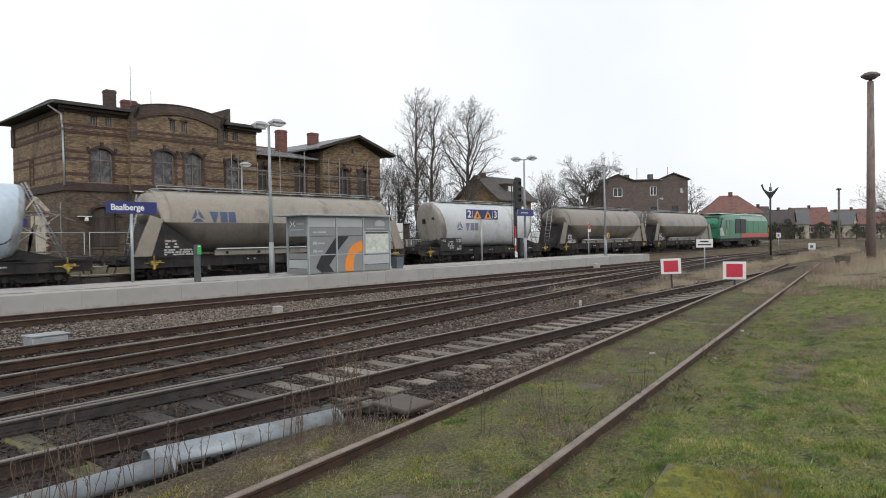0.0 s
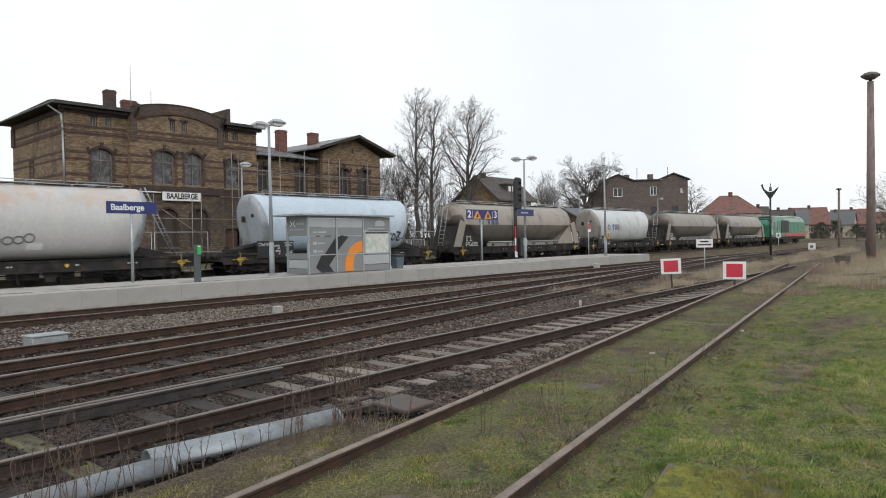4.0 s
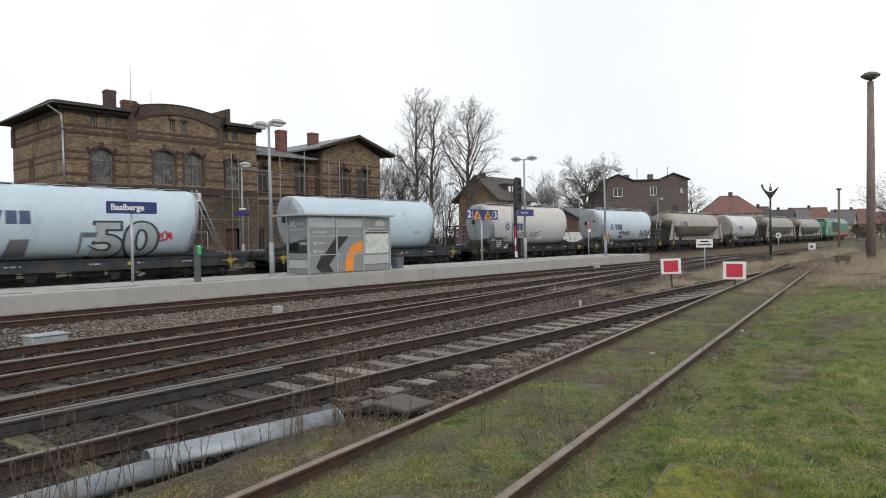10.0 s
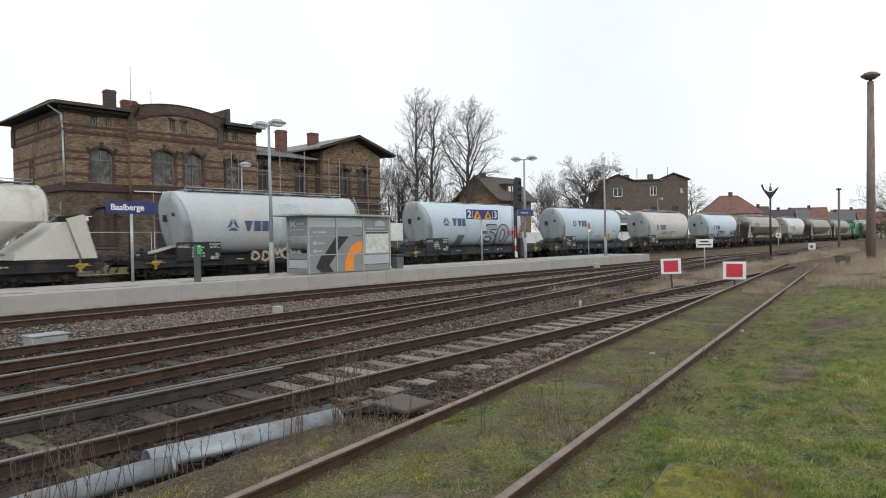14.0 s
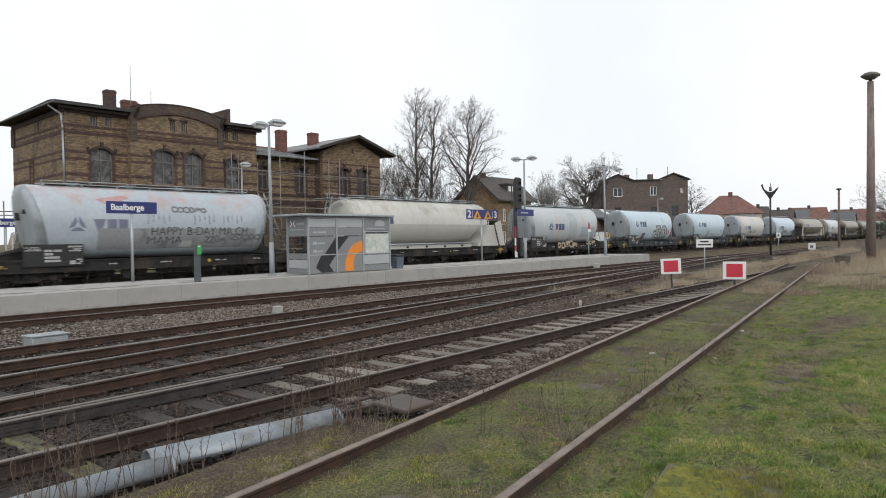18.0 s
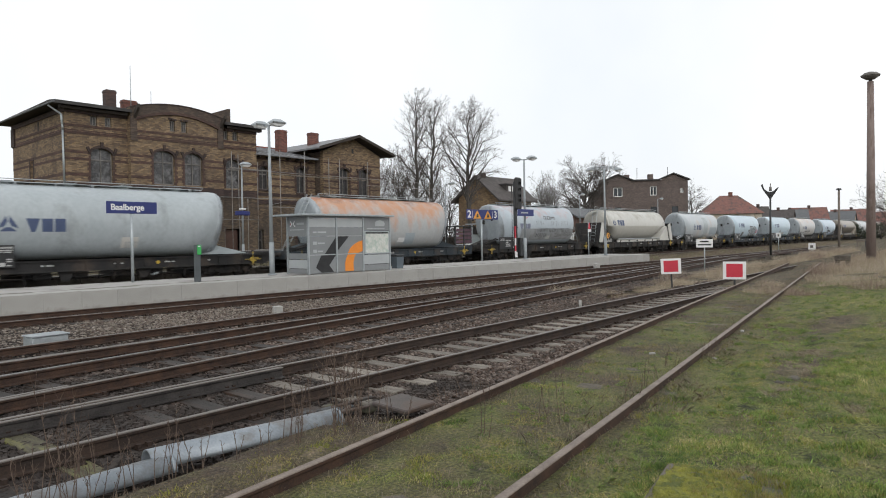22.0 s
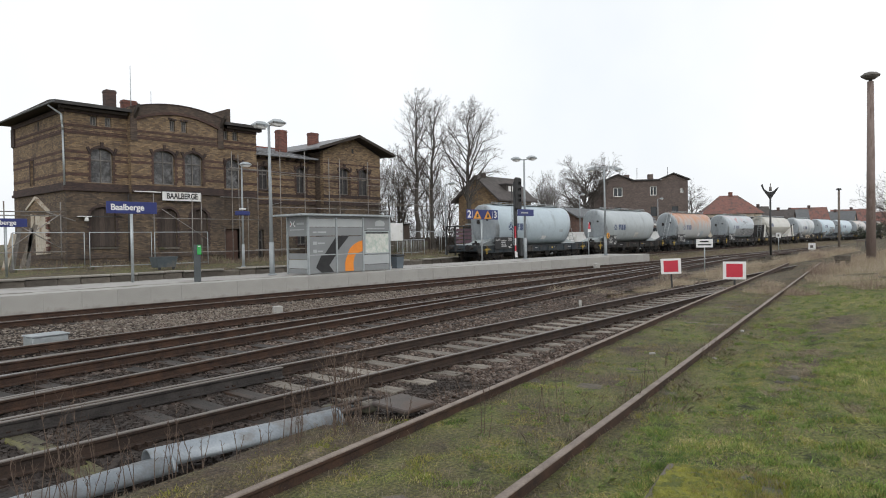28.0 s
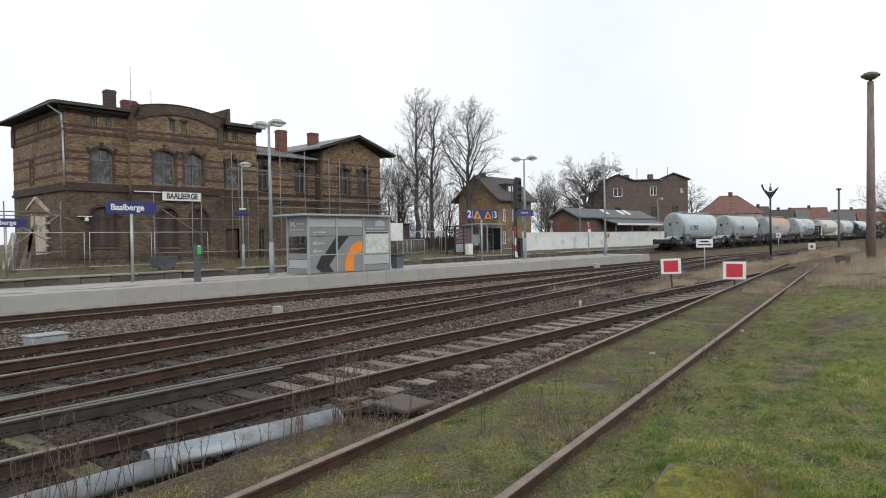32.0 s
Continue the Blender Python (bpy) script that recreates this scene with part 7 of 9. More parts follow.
    for x, y, z in ((19.42, 44.5, 13.42), (20.77, 44.5, 11.96)):
        part("antenna", Shape().tube((x, y, 10.2), (x, y, z), 0.03, 0.016, n=6), GALV, t)
    # lower link and gabled pavilion
    LY, WX0, WX1, WY = 44.3, 34.24, 40.55, 43.2
    lw = [(28.92, 29.8, 5.7, 7.52), (32.37, 33.31, 5.55, 7.66), (28.5, 29.25, 0.3, 2.6), (32.37, 33.31, 1.4, 3.6)]
    part("link_wall", holed_wall(X1, WX0, 4.7, 8.5, lw[:2], LY, LY + 0.4), BRICK, t)
    part("link_wall", holed_wall(X1, WX0, 0.1, 4.7, lw[2:], LY, LY + 0.4), BRICK_GRIME, t)
    ww = [(35.92, 36.98, 5.5, 7.7), (38.03, 39.2, 5.5, 7.75), (35.92, 36.98, 1.4, 3.6), (38.03, 39.2, 1.4, 3.6)]
    part("pavilion_wall", holed_wall(WX0, WX1, 4.7, 8.9, ww[:2], WY, WY + 0.4), BRICK, t)
    part("pavilion_wall", holed_wall(WX0, WX1, 0.1, 4.7, ww[2:], WY, WY + 0.4), BRICK_GRIME, t)
    mid = (WX0 + WX1) / 2
    part("pavilion_gable", Shape().prism([(WX0, 8.9), (WX1, 8.9), (WX1, 9.0), (mid, 10.34), (WX0, 9.0)], (0, WY, 0), (1, 0, 0), (0, 0, 1), (0, 0.4, 0)), BRICK, t)
    part("gable_slot", Shape().box(mid - 0.1, mid + 0.1, WY - 0.012, WY - 0.002, 9.05, 9.42), BLACK, t)
    part("pavilion_side", Shape().box(WX0, WX0 + 0.4, WY + 0.402, BY, 0.1, 8.95), BRICK_UMBER, t)
    part("pavilion_side", Shape().box(WX1 - 0.4, WX1, WY + 0.402, BY, 0.1, 8.95), BRICK, t)
    part("rear_wall", Shape().box(X1, WX1, BY + 0.002, BY + 0.4, 0.1, 8.3), BRICK, t)
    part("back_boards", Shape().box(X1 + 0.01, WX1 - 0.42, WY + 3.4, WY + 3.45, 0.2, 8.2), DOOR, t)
    for (a, b, c, d), y in [(h, LY) for h in lw] + [(h, WY) for h in ww]:
        door = c < 1
        window_part(t, a, b, c, d, y + 0.22, GLASS_DARK, (1, 1), c > 1)
        if not door:
            arched_head(t, a, b, d, y, BRICK if c > 4 else BRICK_GRIME, 0.34, 0.15, BRICK_DARK, c > 4)
            jamb_teeth(t, a, b, c, d - 0.34, y)
    for z0, z1, pr, mat in ((4.6, 4.9, 0.1, BRICK_DARK), (5.2, 5.44, 0.04, BRICK_DARK), (5.95, 6.08, 0.016, BRICK_BAND), (6.5, 6.64, 0.016, BRICK_BAND), (7.05, 7.2, 0.016, BRICK_BAND), (8.0, 8.12, 0.02, BRICK_BAND), (0.8, 0.95, 0.05, BRICK_UMBER)):
        band_runs(t, X1, WX0, z0, z1, lw, LY - pr, LY - 0.002, mat)
        band_runs(t, WX0, WX1, z0, z1, ww, WY - pr, WY - 0.002, mat)
    xa, xb = X1 + 0.01, WX0 - 0.2
    part("link_roof", Shape().prism([(LY - 0.75, 8.36), (48.4, 9.56), (48.4, 9.44), (LY - 0.75, 8.24)], (xa, 0, 0), (0, 1, 0), (0, 0, 1), (xb - xa, 0, 0)), ROOF_METAL, t, "pale sheet-metal link roof")
    for x in np.arange(xa + 0.3, xb, 0.62):
        part("roof_seam", Shape().prism([(LY - 0.74, 8.364), (48.4, 9.564), (48.4, 9.6), (LY - 0.74, 8.4)], (x, 0, 0), (0, 1, 0), (0, 0, 1), (0.04, 0, 0)), ROOF_METAL, t)
    part("ridge_tiles", Shape().prism([(48.3, 9.52), (48.7, 9.52), (48.6, 9.68), (48.4, 9.68)], (xa, 0, 0), (0, 1, 0), (0, 0, 1), (xb - xa, 0, 0)), ROOF_TILE, t)
    for s2 in (-1, 1):
        ex = mid + s2 * (WX1 - WX0) / 2 + s2 * 1.05
        pts = [(mid, 10.52), (ex, 9.18), (ex, 9.04), (mid, 10.38)]
        part("pavilion_roof", Shape().prism(pts, (0, WY - 0.9, 0), (1, 0, 0), (0, 0, 1), (0, 11.5, 0)), ROOF_METAL if s2 < 0 else ROOF_FELT, t)
        part("barge_board", Shape().prism([(mid, 10.54), (ex, 9.2), (ex, 8.98), (mid, 10.3)], (0, WY - 0.94, 0), (1, 0, 0), (0, 0, 1), (0, 0.038, 0)), EAVE_WOOD, t)
        part("eave_soffit", Shape().prism([(mid, 10.36), (ex, 9.02), (ex, 8.98), (mid, 10.32)], (0, WY - 0.88, 0), (1, 0, 0), (0, 0, 1), (0, 0.86, 0)), EAVE_WOOD, t)
    for x in np.arange(X1 + 0.5, WX0 - 0.3, 0.9):
        part("eave_bracket", Shape().box(x - 0.05, x + 0.05, LY - 0.6, LY - 0.01, 8.1, 8.23), EAVE_WOOD, t)
    chimney(t, 32.2, 32.98, 46.3, 46.9, 8.6, 10.88, BRICK_RED)
    chimney(t, 35.48, 36.25, 46.3, 46.9, 9.0, 11.0, BRICK_RED)
    b = part("name_board", Shape().box(20.6, 23.3, PY - 0.25, PY - 0.2, 4.52, 5.1), WHITE, t, "white enamel name board")
    part("board_rim", Shape().box(20.58, 23.32, PY - 0.254, PY - 0.196, 5.1, 5.13).box(20.58, 23.32, PY - 0.254, PY - 0.196, 4.49, 4.52), DARK_STEEL, b)
    part("name_letters", letters("BAALBERGE", 0.52, BLACK, 0.004, 0.8, 0.014), None, b, "", Matrix.Translation((21.97, PY - 0.256, 4.81)) @ UPRIGHT)
    part("bracket_arm", Shape().box(18.7, 20.4, PY - 0.5, PY - 0.42, 5.0, 5.06), WHITE, t)
    part("wall_lamp", Shape().block(15.55, 16.35, FY - 0.3, FY - 0.01, 3.38, 3.44, 0.02).tube((16.05, FY - 0.2, 3.36), (16.05, FY - 0.2, 3.12), 0.09, 0.14, n=10), WHITE, t)
    part("cable_pipe", Shape().tube((16.0, FY - 0.05, 3.4), (18.3, FY - 0.05, 3.42), 0.025, n=6).tube((18.45, PY - 0.06, 4.9), (18.45, PY - 0.06, 0.4), 0.03, n=6), DARK_STEEL, t)
    return t


station()


# ---- scaffold and fences ----
def scaffold():
    t = thing("scaffold", "weathered tubular steel scaffold along the brick front", "scaffold")
    for x, y, top in ((19.8, 42.3, 4.9), (22.3, 42.2, 4.7), (23.0, 42.2, 4.9), (25.4, 42.3, 8.1), (25.9, 42.2, 7.9), (26.7, 42.4, 4.8), (27.4, 42.2, 7.5), (29.4, 42.2, 8.55), (31.6, 42.2, 8.6), (34.0, 42.2, 8.3), (35.1, 42.2, 8.3), (38.2, 42.2, 8.3), (39.6, 42.4, 5.2), (41.4, 42.2, 8.2), (45.0, 42.2, 5.0), (45.9, 42.2, 7.2)):
        part("standard", Shape().tube((x, y, 0.25), (x + random.uniform(-0.05, 0.05), y, top), 0.03, n=7), SCAFF, t)
    for x0, x1, z in ((25.0, 46.0, 6.86), (24.4, 46.0, 4.85), (28.5, 46.2, 4.25), (19.6, 27.6, 3.32), (19.6, 31.0, 1.08), (27.0, 41.0, 1.1), (38.0, 46.4, 6.3)):
        part("ledger", Shape().tube((x0, 42.15, z), (x1, 42.15, z + random.uniform(-0.05, 0.05)), 0.028, n=7), SCAFF, t)
    for p, q in (((28.0, 42.1, 4.3), (29.4, 42.1, 4.6)), ((20.2, 42.1, 3.9), (23.4, 42.1, 1.9)), ((25.0, 41.8, 6.9), (28.4, 41.8, 6.85))):
        part("brace", Shape().tube(p, q, 0.025, n=6), SCAFF, t)
    for x0, x1, z in ((28.8, 38.0, 6.7), (38.2, 45.9, 4.7)):
        part("plank", Shape().box(x0, x1, 42.25, 42.5, z, z + 0.05), SLEEPER, t)
    return t


scaffold()


def trestle():
    t = thing("shoring_frame", "tubular shoring frame with leaning boards beside the gable end", "scaffold")
    for x, y in ((11.6, 43.0), (14.3, 42.4), (11.2, 47.0)):
        part("standard", Shape().tube((x, y, 0.25), (x, y, 4.2), 0.035, n=7), SCAFF, t)
    for z in (3.62, 3.4, 1.3):
        part("ledger", Shape().tube((5.0, 44.2, z), (14.5, 42.4, z), 0.032, n=7), SCAFF, t)
    for p, q in (((11.6, 43, 1.4), (14.3, 42.4, 3.5)), ((11.2, 43.5, 0.4), (8.6, 44.0, 3.4)), ((14.3, 42.4, 1.5), (12.2, 43, 2.9)), ((13.6, 42.5, 3.6), (15.2, 42.6, 3.1))):
        part("brace", Shape().tube(p, q, 0.03, n=6), SCAFF, t)
    for i, (x, lean, w) in enumerate(((11.9, 0.5, 0.3), (12.3, 0.35, 0.22), (12.75, 0.6, 0.25), (11.0, -0.3, 0.3), (13.1, 0.2, 0.2))):
        m = Matrix.Translation((x, 44.3, 0.25)) @ Matrix.Rotation(lean * 0.5, 4, "Y")
        part("board", Shape().box(-w / 2, w / 2, 0, 0.05, 0, 2.2 + 0.3 * (i % 3), m), (PLASTER, FRAME, SLEEPER)[i % 3], t)
    return t


trestle()


def mesh_fence():
    t = thing("site_fence_panel", "galvanised wire mesh site fence panel", "fence", group="site fence")
    w = 3.55
    fr = Shape().tube((0, 0, 0.1), (0, 0, 2.1), 0.024, n=7).tube((w, 0, 0.1), (w, 0, 2.1), 0.024, n=7)
    part("post", Shape().tube((0, 0, 0.05), (0, 0, 2.1), 0.026, n=7), GALV, t)
    part("post", Shape().tube((w, 0, 0.05), (w, 0, 2.1), 0.026, n=7), GALV, t)
    part("rail", Shape().tube((0, 0, 2.1), (w, 0, 2.1), 0.026, n=7), GALV, t)
    part("rail", Shape().tube((0, 0, 0.15), (w, 0, 0.15), 0.026, n=7), GALV, t)
    wires = Shape()
    for i in range(1, 36):
        wires.box(i * w / 36 - 0.0014, i * w / 36 + 0.0014, -0.0014, 0.0014, 0.15, 2.1)
    for i in range(1, 9):
        wires.box(0, w, -0.002, 0.002, 0.15 + i * 0.215, 0.154 + i * 0.215)
    part("wire_mesh", wires, DARK_STEEL, t)
    foot = Shape().block(-0.1, 0.1, -0.35, 0.35, 0, 0.14, 0.02)
    part("foot_block", foot, KERBSTONE, t)
    t.matrix_basis = Matrix.Translation((11.2, 40.2, 0.28))
    for x, y, a in ((15.0, 40.1, 0), (18.7, 40.0, 0.03), (44.0, 42.5, 0.0), (47.7, 42.4, 0.0), (51.4, 42.5, 0.0)):
        copy_thing(t, Matrix.Translation((x, y, 0.28)) @ Matrix.Rotation(a, 4, "Z"))


mesh_fence()


# ---- platform furniture ----
def lamp_head(parent, x, y, z, wide=0.62):
    """Shallow roof-shaped luminaire."""
    h = wide / 2
    s = Shape().loft([[(x - h, y - 0.17, z), (x + h, y - 0.17, z), (x + h, y + 0.17, z), (x - h, y + 0.17, z)], [(x - h, y - 0.19, z + 0.05), (x + h, y - 0.19, z + 0.05), (x + h, y + 0.19, z + 0.05), (x - h, y + 0.19, z + 0.05)], [(x - h * 0.45, y - 0.08, z + 0.17), (x + h * 0.45, y - 0.08, z + 0.17), (x + h * 0.45, y + 0.08, z + 0.17), (x - h * 0.45, y + 0.08, z + 0.17)]], smooth=False)
    o = part("lamp_head", s, GALV, parent)
    part("diffuser", Shape().loft([[(x - h * 0.6, y - 0.1, z - 0.1), (x + h * 0.6, y - 0.1, z - 0.1), (x + h * 0.6, y + 0.1, z - 0.1), (x - h * 0.6, y + 0.1, z - 0.1)], [(x - h * 0.95, y - 0.15, z - 0.002), (x + h * 0.95, y - 0.15, z - 0.002), (x + h * 0.95, y + 0.15, z - 0.002), (x - h * 0.95, y + 0.15, z - 0.002)]], smooth=False), WHITE, o)


def street_lamp(x, y, z, tall, heads, label, lean=0.0, r=0.075, arm=0.0, head_dz=0.0):
    t = thing("platform_lamp", label, "lamp", Matrix.Translation((x, y, z)) @ Matrix.Rotation(lean, 4, "Y"), "station lamps")
    h = tall - z
    part("pole", Shape().tube((0, 0, 0), (0, 0, 1.3), r * 1.35, r * 1.25, n=12).tube((0, 0, 1.3), (0, 0, h), r, r * 0.6, n=12), POLE_GREY, t)
    part("base_plate", Shape().tube((0, 0, 0), (0, 0, 0.05), r * 2.2, n=12), POLE_GREY, t)
    if arm:
        part("cross_arm", Shape().tube((-arm * 0.75, arm * 0.66, h + 0.12), (arm * 0.75, -arm * 0.66, h + 0.12), 0.035, n=8), POLE_GREY, t)
    for dx, dy in heads:
        part("bracket", Shape().tube((0, 0, h - 0.05), (dx, dy, h + 0.05), 0.03, n=7), POLE_GREY, t)
        lamp_head(t, dx, dy, h + head_dz)
    return t


street_lamp(15.26, 22.58, 0.4, 6.35, ((-0.1, 0.42), (0.1, -0.42)), "grey steel platform lamp with two heads", -0.006, 0.08)
street_lamp(33.48, 22.96, 0.4, 6.45, ((-0.1, 0.5), (0.1, -0.5)), "grey steel platform lamp with two heads", -0.004, 0.08)
street_lamp(41.73, 21.95, 0.4, 6.35, ((-0.75, 0.66), (0.75, -0.66)), "leaning grey platform lamp on a wide cross arm", -0.02, 0.08, 0.9, -0.12)
inf = street_lamp(20.94, 33.82, 0.28, 6.1, ((0.12, -0.2),), "slim grey lamp post with a small blue display box", 0.0, 0.065)
part("display_box", Shape().block(-0.45, 0.45, -0.1, 0.1, 2.95, 3.2, 0.03), BLUE, inf, "blue information display")
part("speaker_box", Shape().block(-0.16, 0.16, -0.12, 0.12, 3.26, 3.36, 0.02), WHITE, inf)
street_lamp(44.92, 39.35, 0.28, 6.6, ((0.45, -0.35),), "slim grey lamp post with one head")
street_lamp(78.08, 44.77, 0.28, 7.2, ((0.3, -0.3), (-0.3, 0.3)), "slim grey lamp post beside the white wall")
street_lamp(99.57, 43.4, 0.28, 7.3, ((0.5, -0.4),), "slim grey lamp post beside the white wall")


def name_sign(x, y, z, low, high, label):
    t = thing("station_name_sign", label, "sign", Matrix.Translation((x, y, z)), "station name signs")
    part("post", Shape().tube((0, 0, 0), (0, 0, low - z + 0.2), 0.05, n=12), GALV, t)
    p = part("sign_plate", Shape().block(-0.86, 0.86, -0.09, -0.05, low - z, high - z, 0.008), BLUE, t)
    part("sign_letters", letters("Baalberge", 0.29, WHITE, 0.003, 1.0, 0.007), None, p, "", Matrix.Translation((-0.16, -0.094, (low + high) / 2 - z)) @ UPRIGHT)
    part("clamp", Shape().box(-0.07, 0.07, -0.05, 0.06, low - z + 0.08, low - z + 0.13), GALV, t)


name_sign(10.07, 23.24, 0.4, 2.77, 3.18, "blue station name sign on a grey post")
name_sign(9.51, 35.07, 0.28, 2.57, 2.96, "blue station name sign beyond the freight track")


def track_sign():
    t = thing("track_number_sign", "blue track number sign with two orange warning triangles", "sign", Matrix.Translation((30.35, 23.85, 0.4)))
    part("post", Shape().tube((0, 0, 0), (0, 0, 2.55), 0.055, n=12), GALV, t)
    p = part("sign_plate", Shape().block(-1.46, 1.46, -0.1, -0.06, 2.40, 2.96, 0.008), BLUE, t)
    for txt, x in (("2", -1.22), ("3", 1.2)):
        part("number", letters(txt, 0.56, WHITE, 0.003, 1.25, 0.01), None, p, "", Matrix.Translation((x, -0.104, 2.67)) @ UPRIGHT)
    for x in (-0.5, 0.48):
        o = part("warning_triangle", Shape().prism([(-0.36, -0.22), (0.36, -0.22), (0, 0.26)], (x, -0.106, 2.66), (1, 0, 0), (0, 0, 1), (0, 0.005, 0)), AMBER, p)
        part("pictogram", Shape().prism([(-0.1, -0.14), (0.12, -0.12), (0.07, 0.05), (-0.03, 0.09)], (x, -0.11, 2.64), (1, 0, 0), (0, 0, 1), (0, 0.003, 0)), BLACK, o)
    for x in (-0.92, 0.92):
        part("divider", Shape().box(x - 0.012, x + 0.012, -0.104, -0.1, 2.46, 2.88), WHITE, p)


track_sign()


def ticket_post():
    t = thing("ticket_validator", "dark grey ticket validator post with a green box", "ticket machine", Matrix.Translation((11.43, 21.33, 0.4)) @ Matrix.Rotation(-0.5, 4, "Z"))
    part("post", Shape().block(-0.11, 0.11, -0.09, 0.09, 0, 1.27, 0.015), ANTHRACITE, t)
    part("validator_box", Shape().block(0.0, 0.14, -0.16, -0.092, 0.93, 1.25, 0.012), GREEN, t)
    part("slot", Shape().box(0.03, 0.11, -0.166, -0.16, 1.19, 1.23), WHITE, t)


ticket_post()


def litter_bin():
    t = thing("litter_bin", "blue-grey litter bin with a dark lid", "bin", Matrix.Translation((21.12, 21.45, 0.4)))
    part("body", Shape().loft([[(0.2 * k * a, 0.17 * k * b, z) for a, b in ((-1, -1), (1, -1), (1, 1), (-1, 1))] for z, k in ((0.03, 0.95), (0.55, 1.15))], smooth=False), BIN_GREY, t)
    part("lid", Shape().block(-0.26, 0.26, -0.22, 0.22, 0.56, 0.66, 0.03), DARK_STEEL, t)


litter_bin()


def shelter():
    t = thing("platform_shelter", "grey glazed platform shelter with printed panels and a flat roof", "shelter", Matrix.Translation((16.0, 21.2, 0.4)))
    L, D, H = 4.95, 1.35, 2.3
    part("roof", Shape().block(-0.52, L + 0.1, -0.25, D + 0.35, H + 0.02, H + 0.1, 0.01), GALV, t, "flat metal roof")
    for x in (0, 1.58, 3.2, L):
        part("post", Shape().box(x - 0.04, x + 0.04, -0.04, 0.04, 0, H), GALV, t)
    for x in (0, L):
        part("post", Shape().box(x - 0.04, x + 0.04, D - 0.04, D + 0.04, 0, H), GALV, t)
    for x0, x1 in ((0.05, 1.53), (1.63, 3.15)):
        part("front_panel", Shape().box(x0, x1, -0.02, 0.0, 0.04, 1.5), SHELTER_GREY, t)
        part("front_panel", Shape().box(x0, x1, -0.02, 0.0, 1.53, 1.87), SHELTER_GREY, t)
        part("frosted_strip", Shape().box(x0, x1, -0.018, 0.0, 1.885, 2.215), SHELTER_PALE, t)
        part("top_panel", Shape().box(x0, x1, -0.02, 0.0, 2.23, H), SHELTER_GREY, t)
        part("cross_rail", Shape().box(x0, x1, -0.034, 0.006, 0.755, 0.785), SHELTER_PALE, t)
    # dark arrow and orange arc printed across the panels
    for name, mat, outline in (
        ("printed_arrow", BLACK, [(0.38, 0.27), (0.69, 0.745), (1.52, 0.745), (1.13, 0.34), (1.39, 0.06), (0.69, 0.06)]),
        ("printed_arrow", BLACK, [(0.89, 0.795), (1.52, 1.46), (1.52, 0.795)]),
        ("printed_arrow", BLACK, [(1.64, 0.93), (1.64, 1.5), (2.31, 1.5)]),
        ("printed_arc", ORANGE, [(2.23, 0.795), (2.34, 0.97), (2.57, 1.14), (2.86, 1.26), (3.14, 1.32), (3.14, 0.86), (2.95, 0.82), (2.86, 0.795)]),
        ("printed_arc", ORANGE, [(2.23, 0.745), (2.12, 0.58), (2.06, 0.41), (2.06, 0.06), (2.58, 0.06), (2.56, 0.41), (2.61, 0.6), (2.72, 0.745)]),
    ):
        part(name, Shape().prism(outline, (0, -0.03, 0), (1, 0, 0), (0, 0, 1), (0, 0.006, 0)), mat, t, "black printed arrow" if mat is BLACK else "orange printed arc")
    for i in range(3):
        part("notice_text", Shape().box(0.24, 0.44, -0.026, -0.02, 1.5 - 0.32 * i if i else 1.64, 1.62 - 0.32 * i if i else 1.7), SHELTER_PALE, t)
        part("notice_text", Shape().box(0.5, 0.98 - 0.1 * i, -0.026, -0.02, 1.52 - 0.32 * i if i else 1.64, 1.58 - 0.32 * i if i else 1.7), SHELTER_PALE, t)
    part("map_case", Shape().block(3.25, L - 0.06, -0.05, 0.02, 0.72, 1.72, 0.01), GALV, t)
    mp = part("map", Shape().box(3.32, L - 0.13, -0.055, -0.05, 0.78, 1.66), MAP_PRINT, t, "faded route map")
    part("map_header", Shape().box(3.32, L - 0.13, -0.06, -0.055, 1.6, 1.66), BLACK, mp)
    part("upper_panel", Shape().box(3.25, L - 0.05, -0.02, 0.0, 1.74, H), SHELTER_GREY, t)
    part("logo_shape", Shape().prism([(3.98, 1.92), (3.96, 2.06), (4.1, 2.16), (4.36, 2.18), (4.56, 2.12), (4.62, 2.02), (4.58, 1.92)], (0, -0.028, 0), (1, 0, 0), (0, 0, 1), (0, 0.006, 0)), SHELTER_PALE, t)
    part("logo_bars", Shape().box(3.45, 4.6, -0.026, -0.02, 1.8, 1.84), SHELTER_PALE, t)
    part("frosted_strip", Shape().box(3.25, L - 0.05, -0.018, 0.0, 0.3, 0.7), SHELTER_PALE, t)
    part("lower_panel", Shape().box(3.25, L - 0.05, -0.02, 0.0, 0.04, 0.28), SHELTER_GREY, t)
    # left end: printed top, clear middle, frosted band
    for z0, z1, mat, nm in ((1.52, H, SHELTER_GREY, "end_panel"), (0.86, 1.5, CLEAR, "end_glass"), (0.6, 0.84, SHELTER_GREY, "end_panel"), (0.24, 0.58, SHELTER_PALE, "frosted_strip"), (0.04, 0.22, SHELTER_GREY, "end_panel")):
        o = part(nm, Shape().box(-0.01, 0.01, 0.05, D - 0.05, z0, z1), mat, t)
        if mat is CLEAR:
            o.visible_shadow = False
    part("logo_shape", Shape().prism([(1.10, 1.95), (1.03, 2.02), (1.10, 2.09), (1.12, 2.09), (1.12, 1.95)], (-0.016, 0, 0), (0, 1, 0), (0, 0, 1), (0.005, 0, 0)), RED, t)
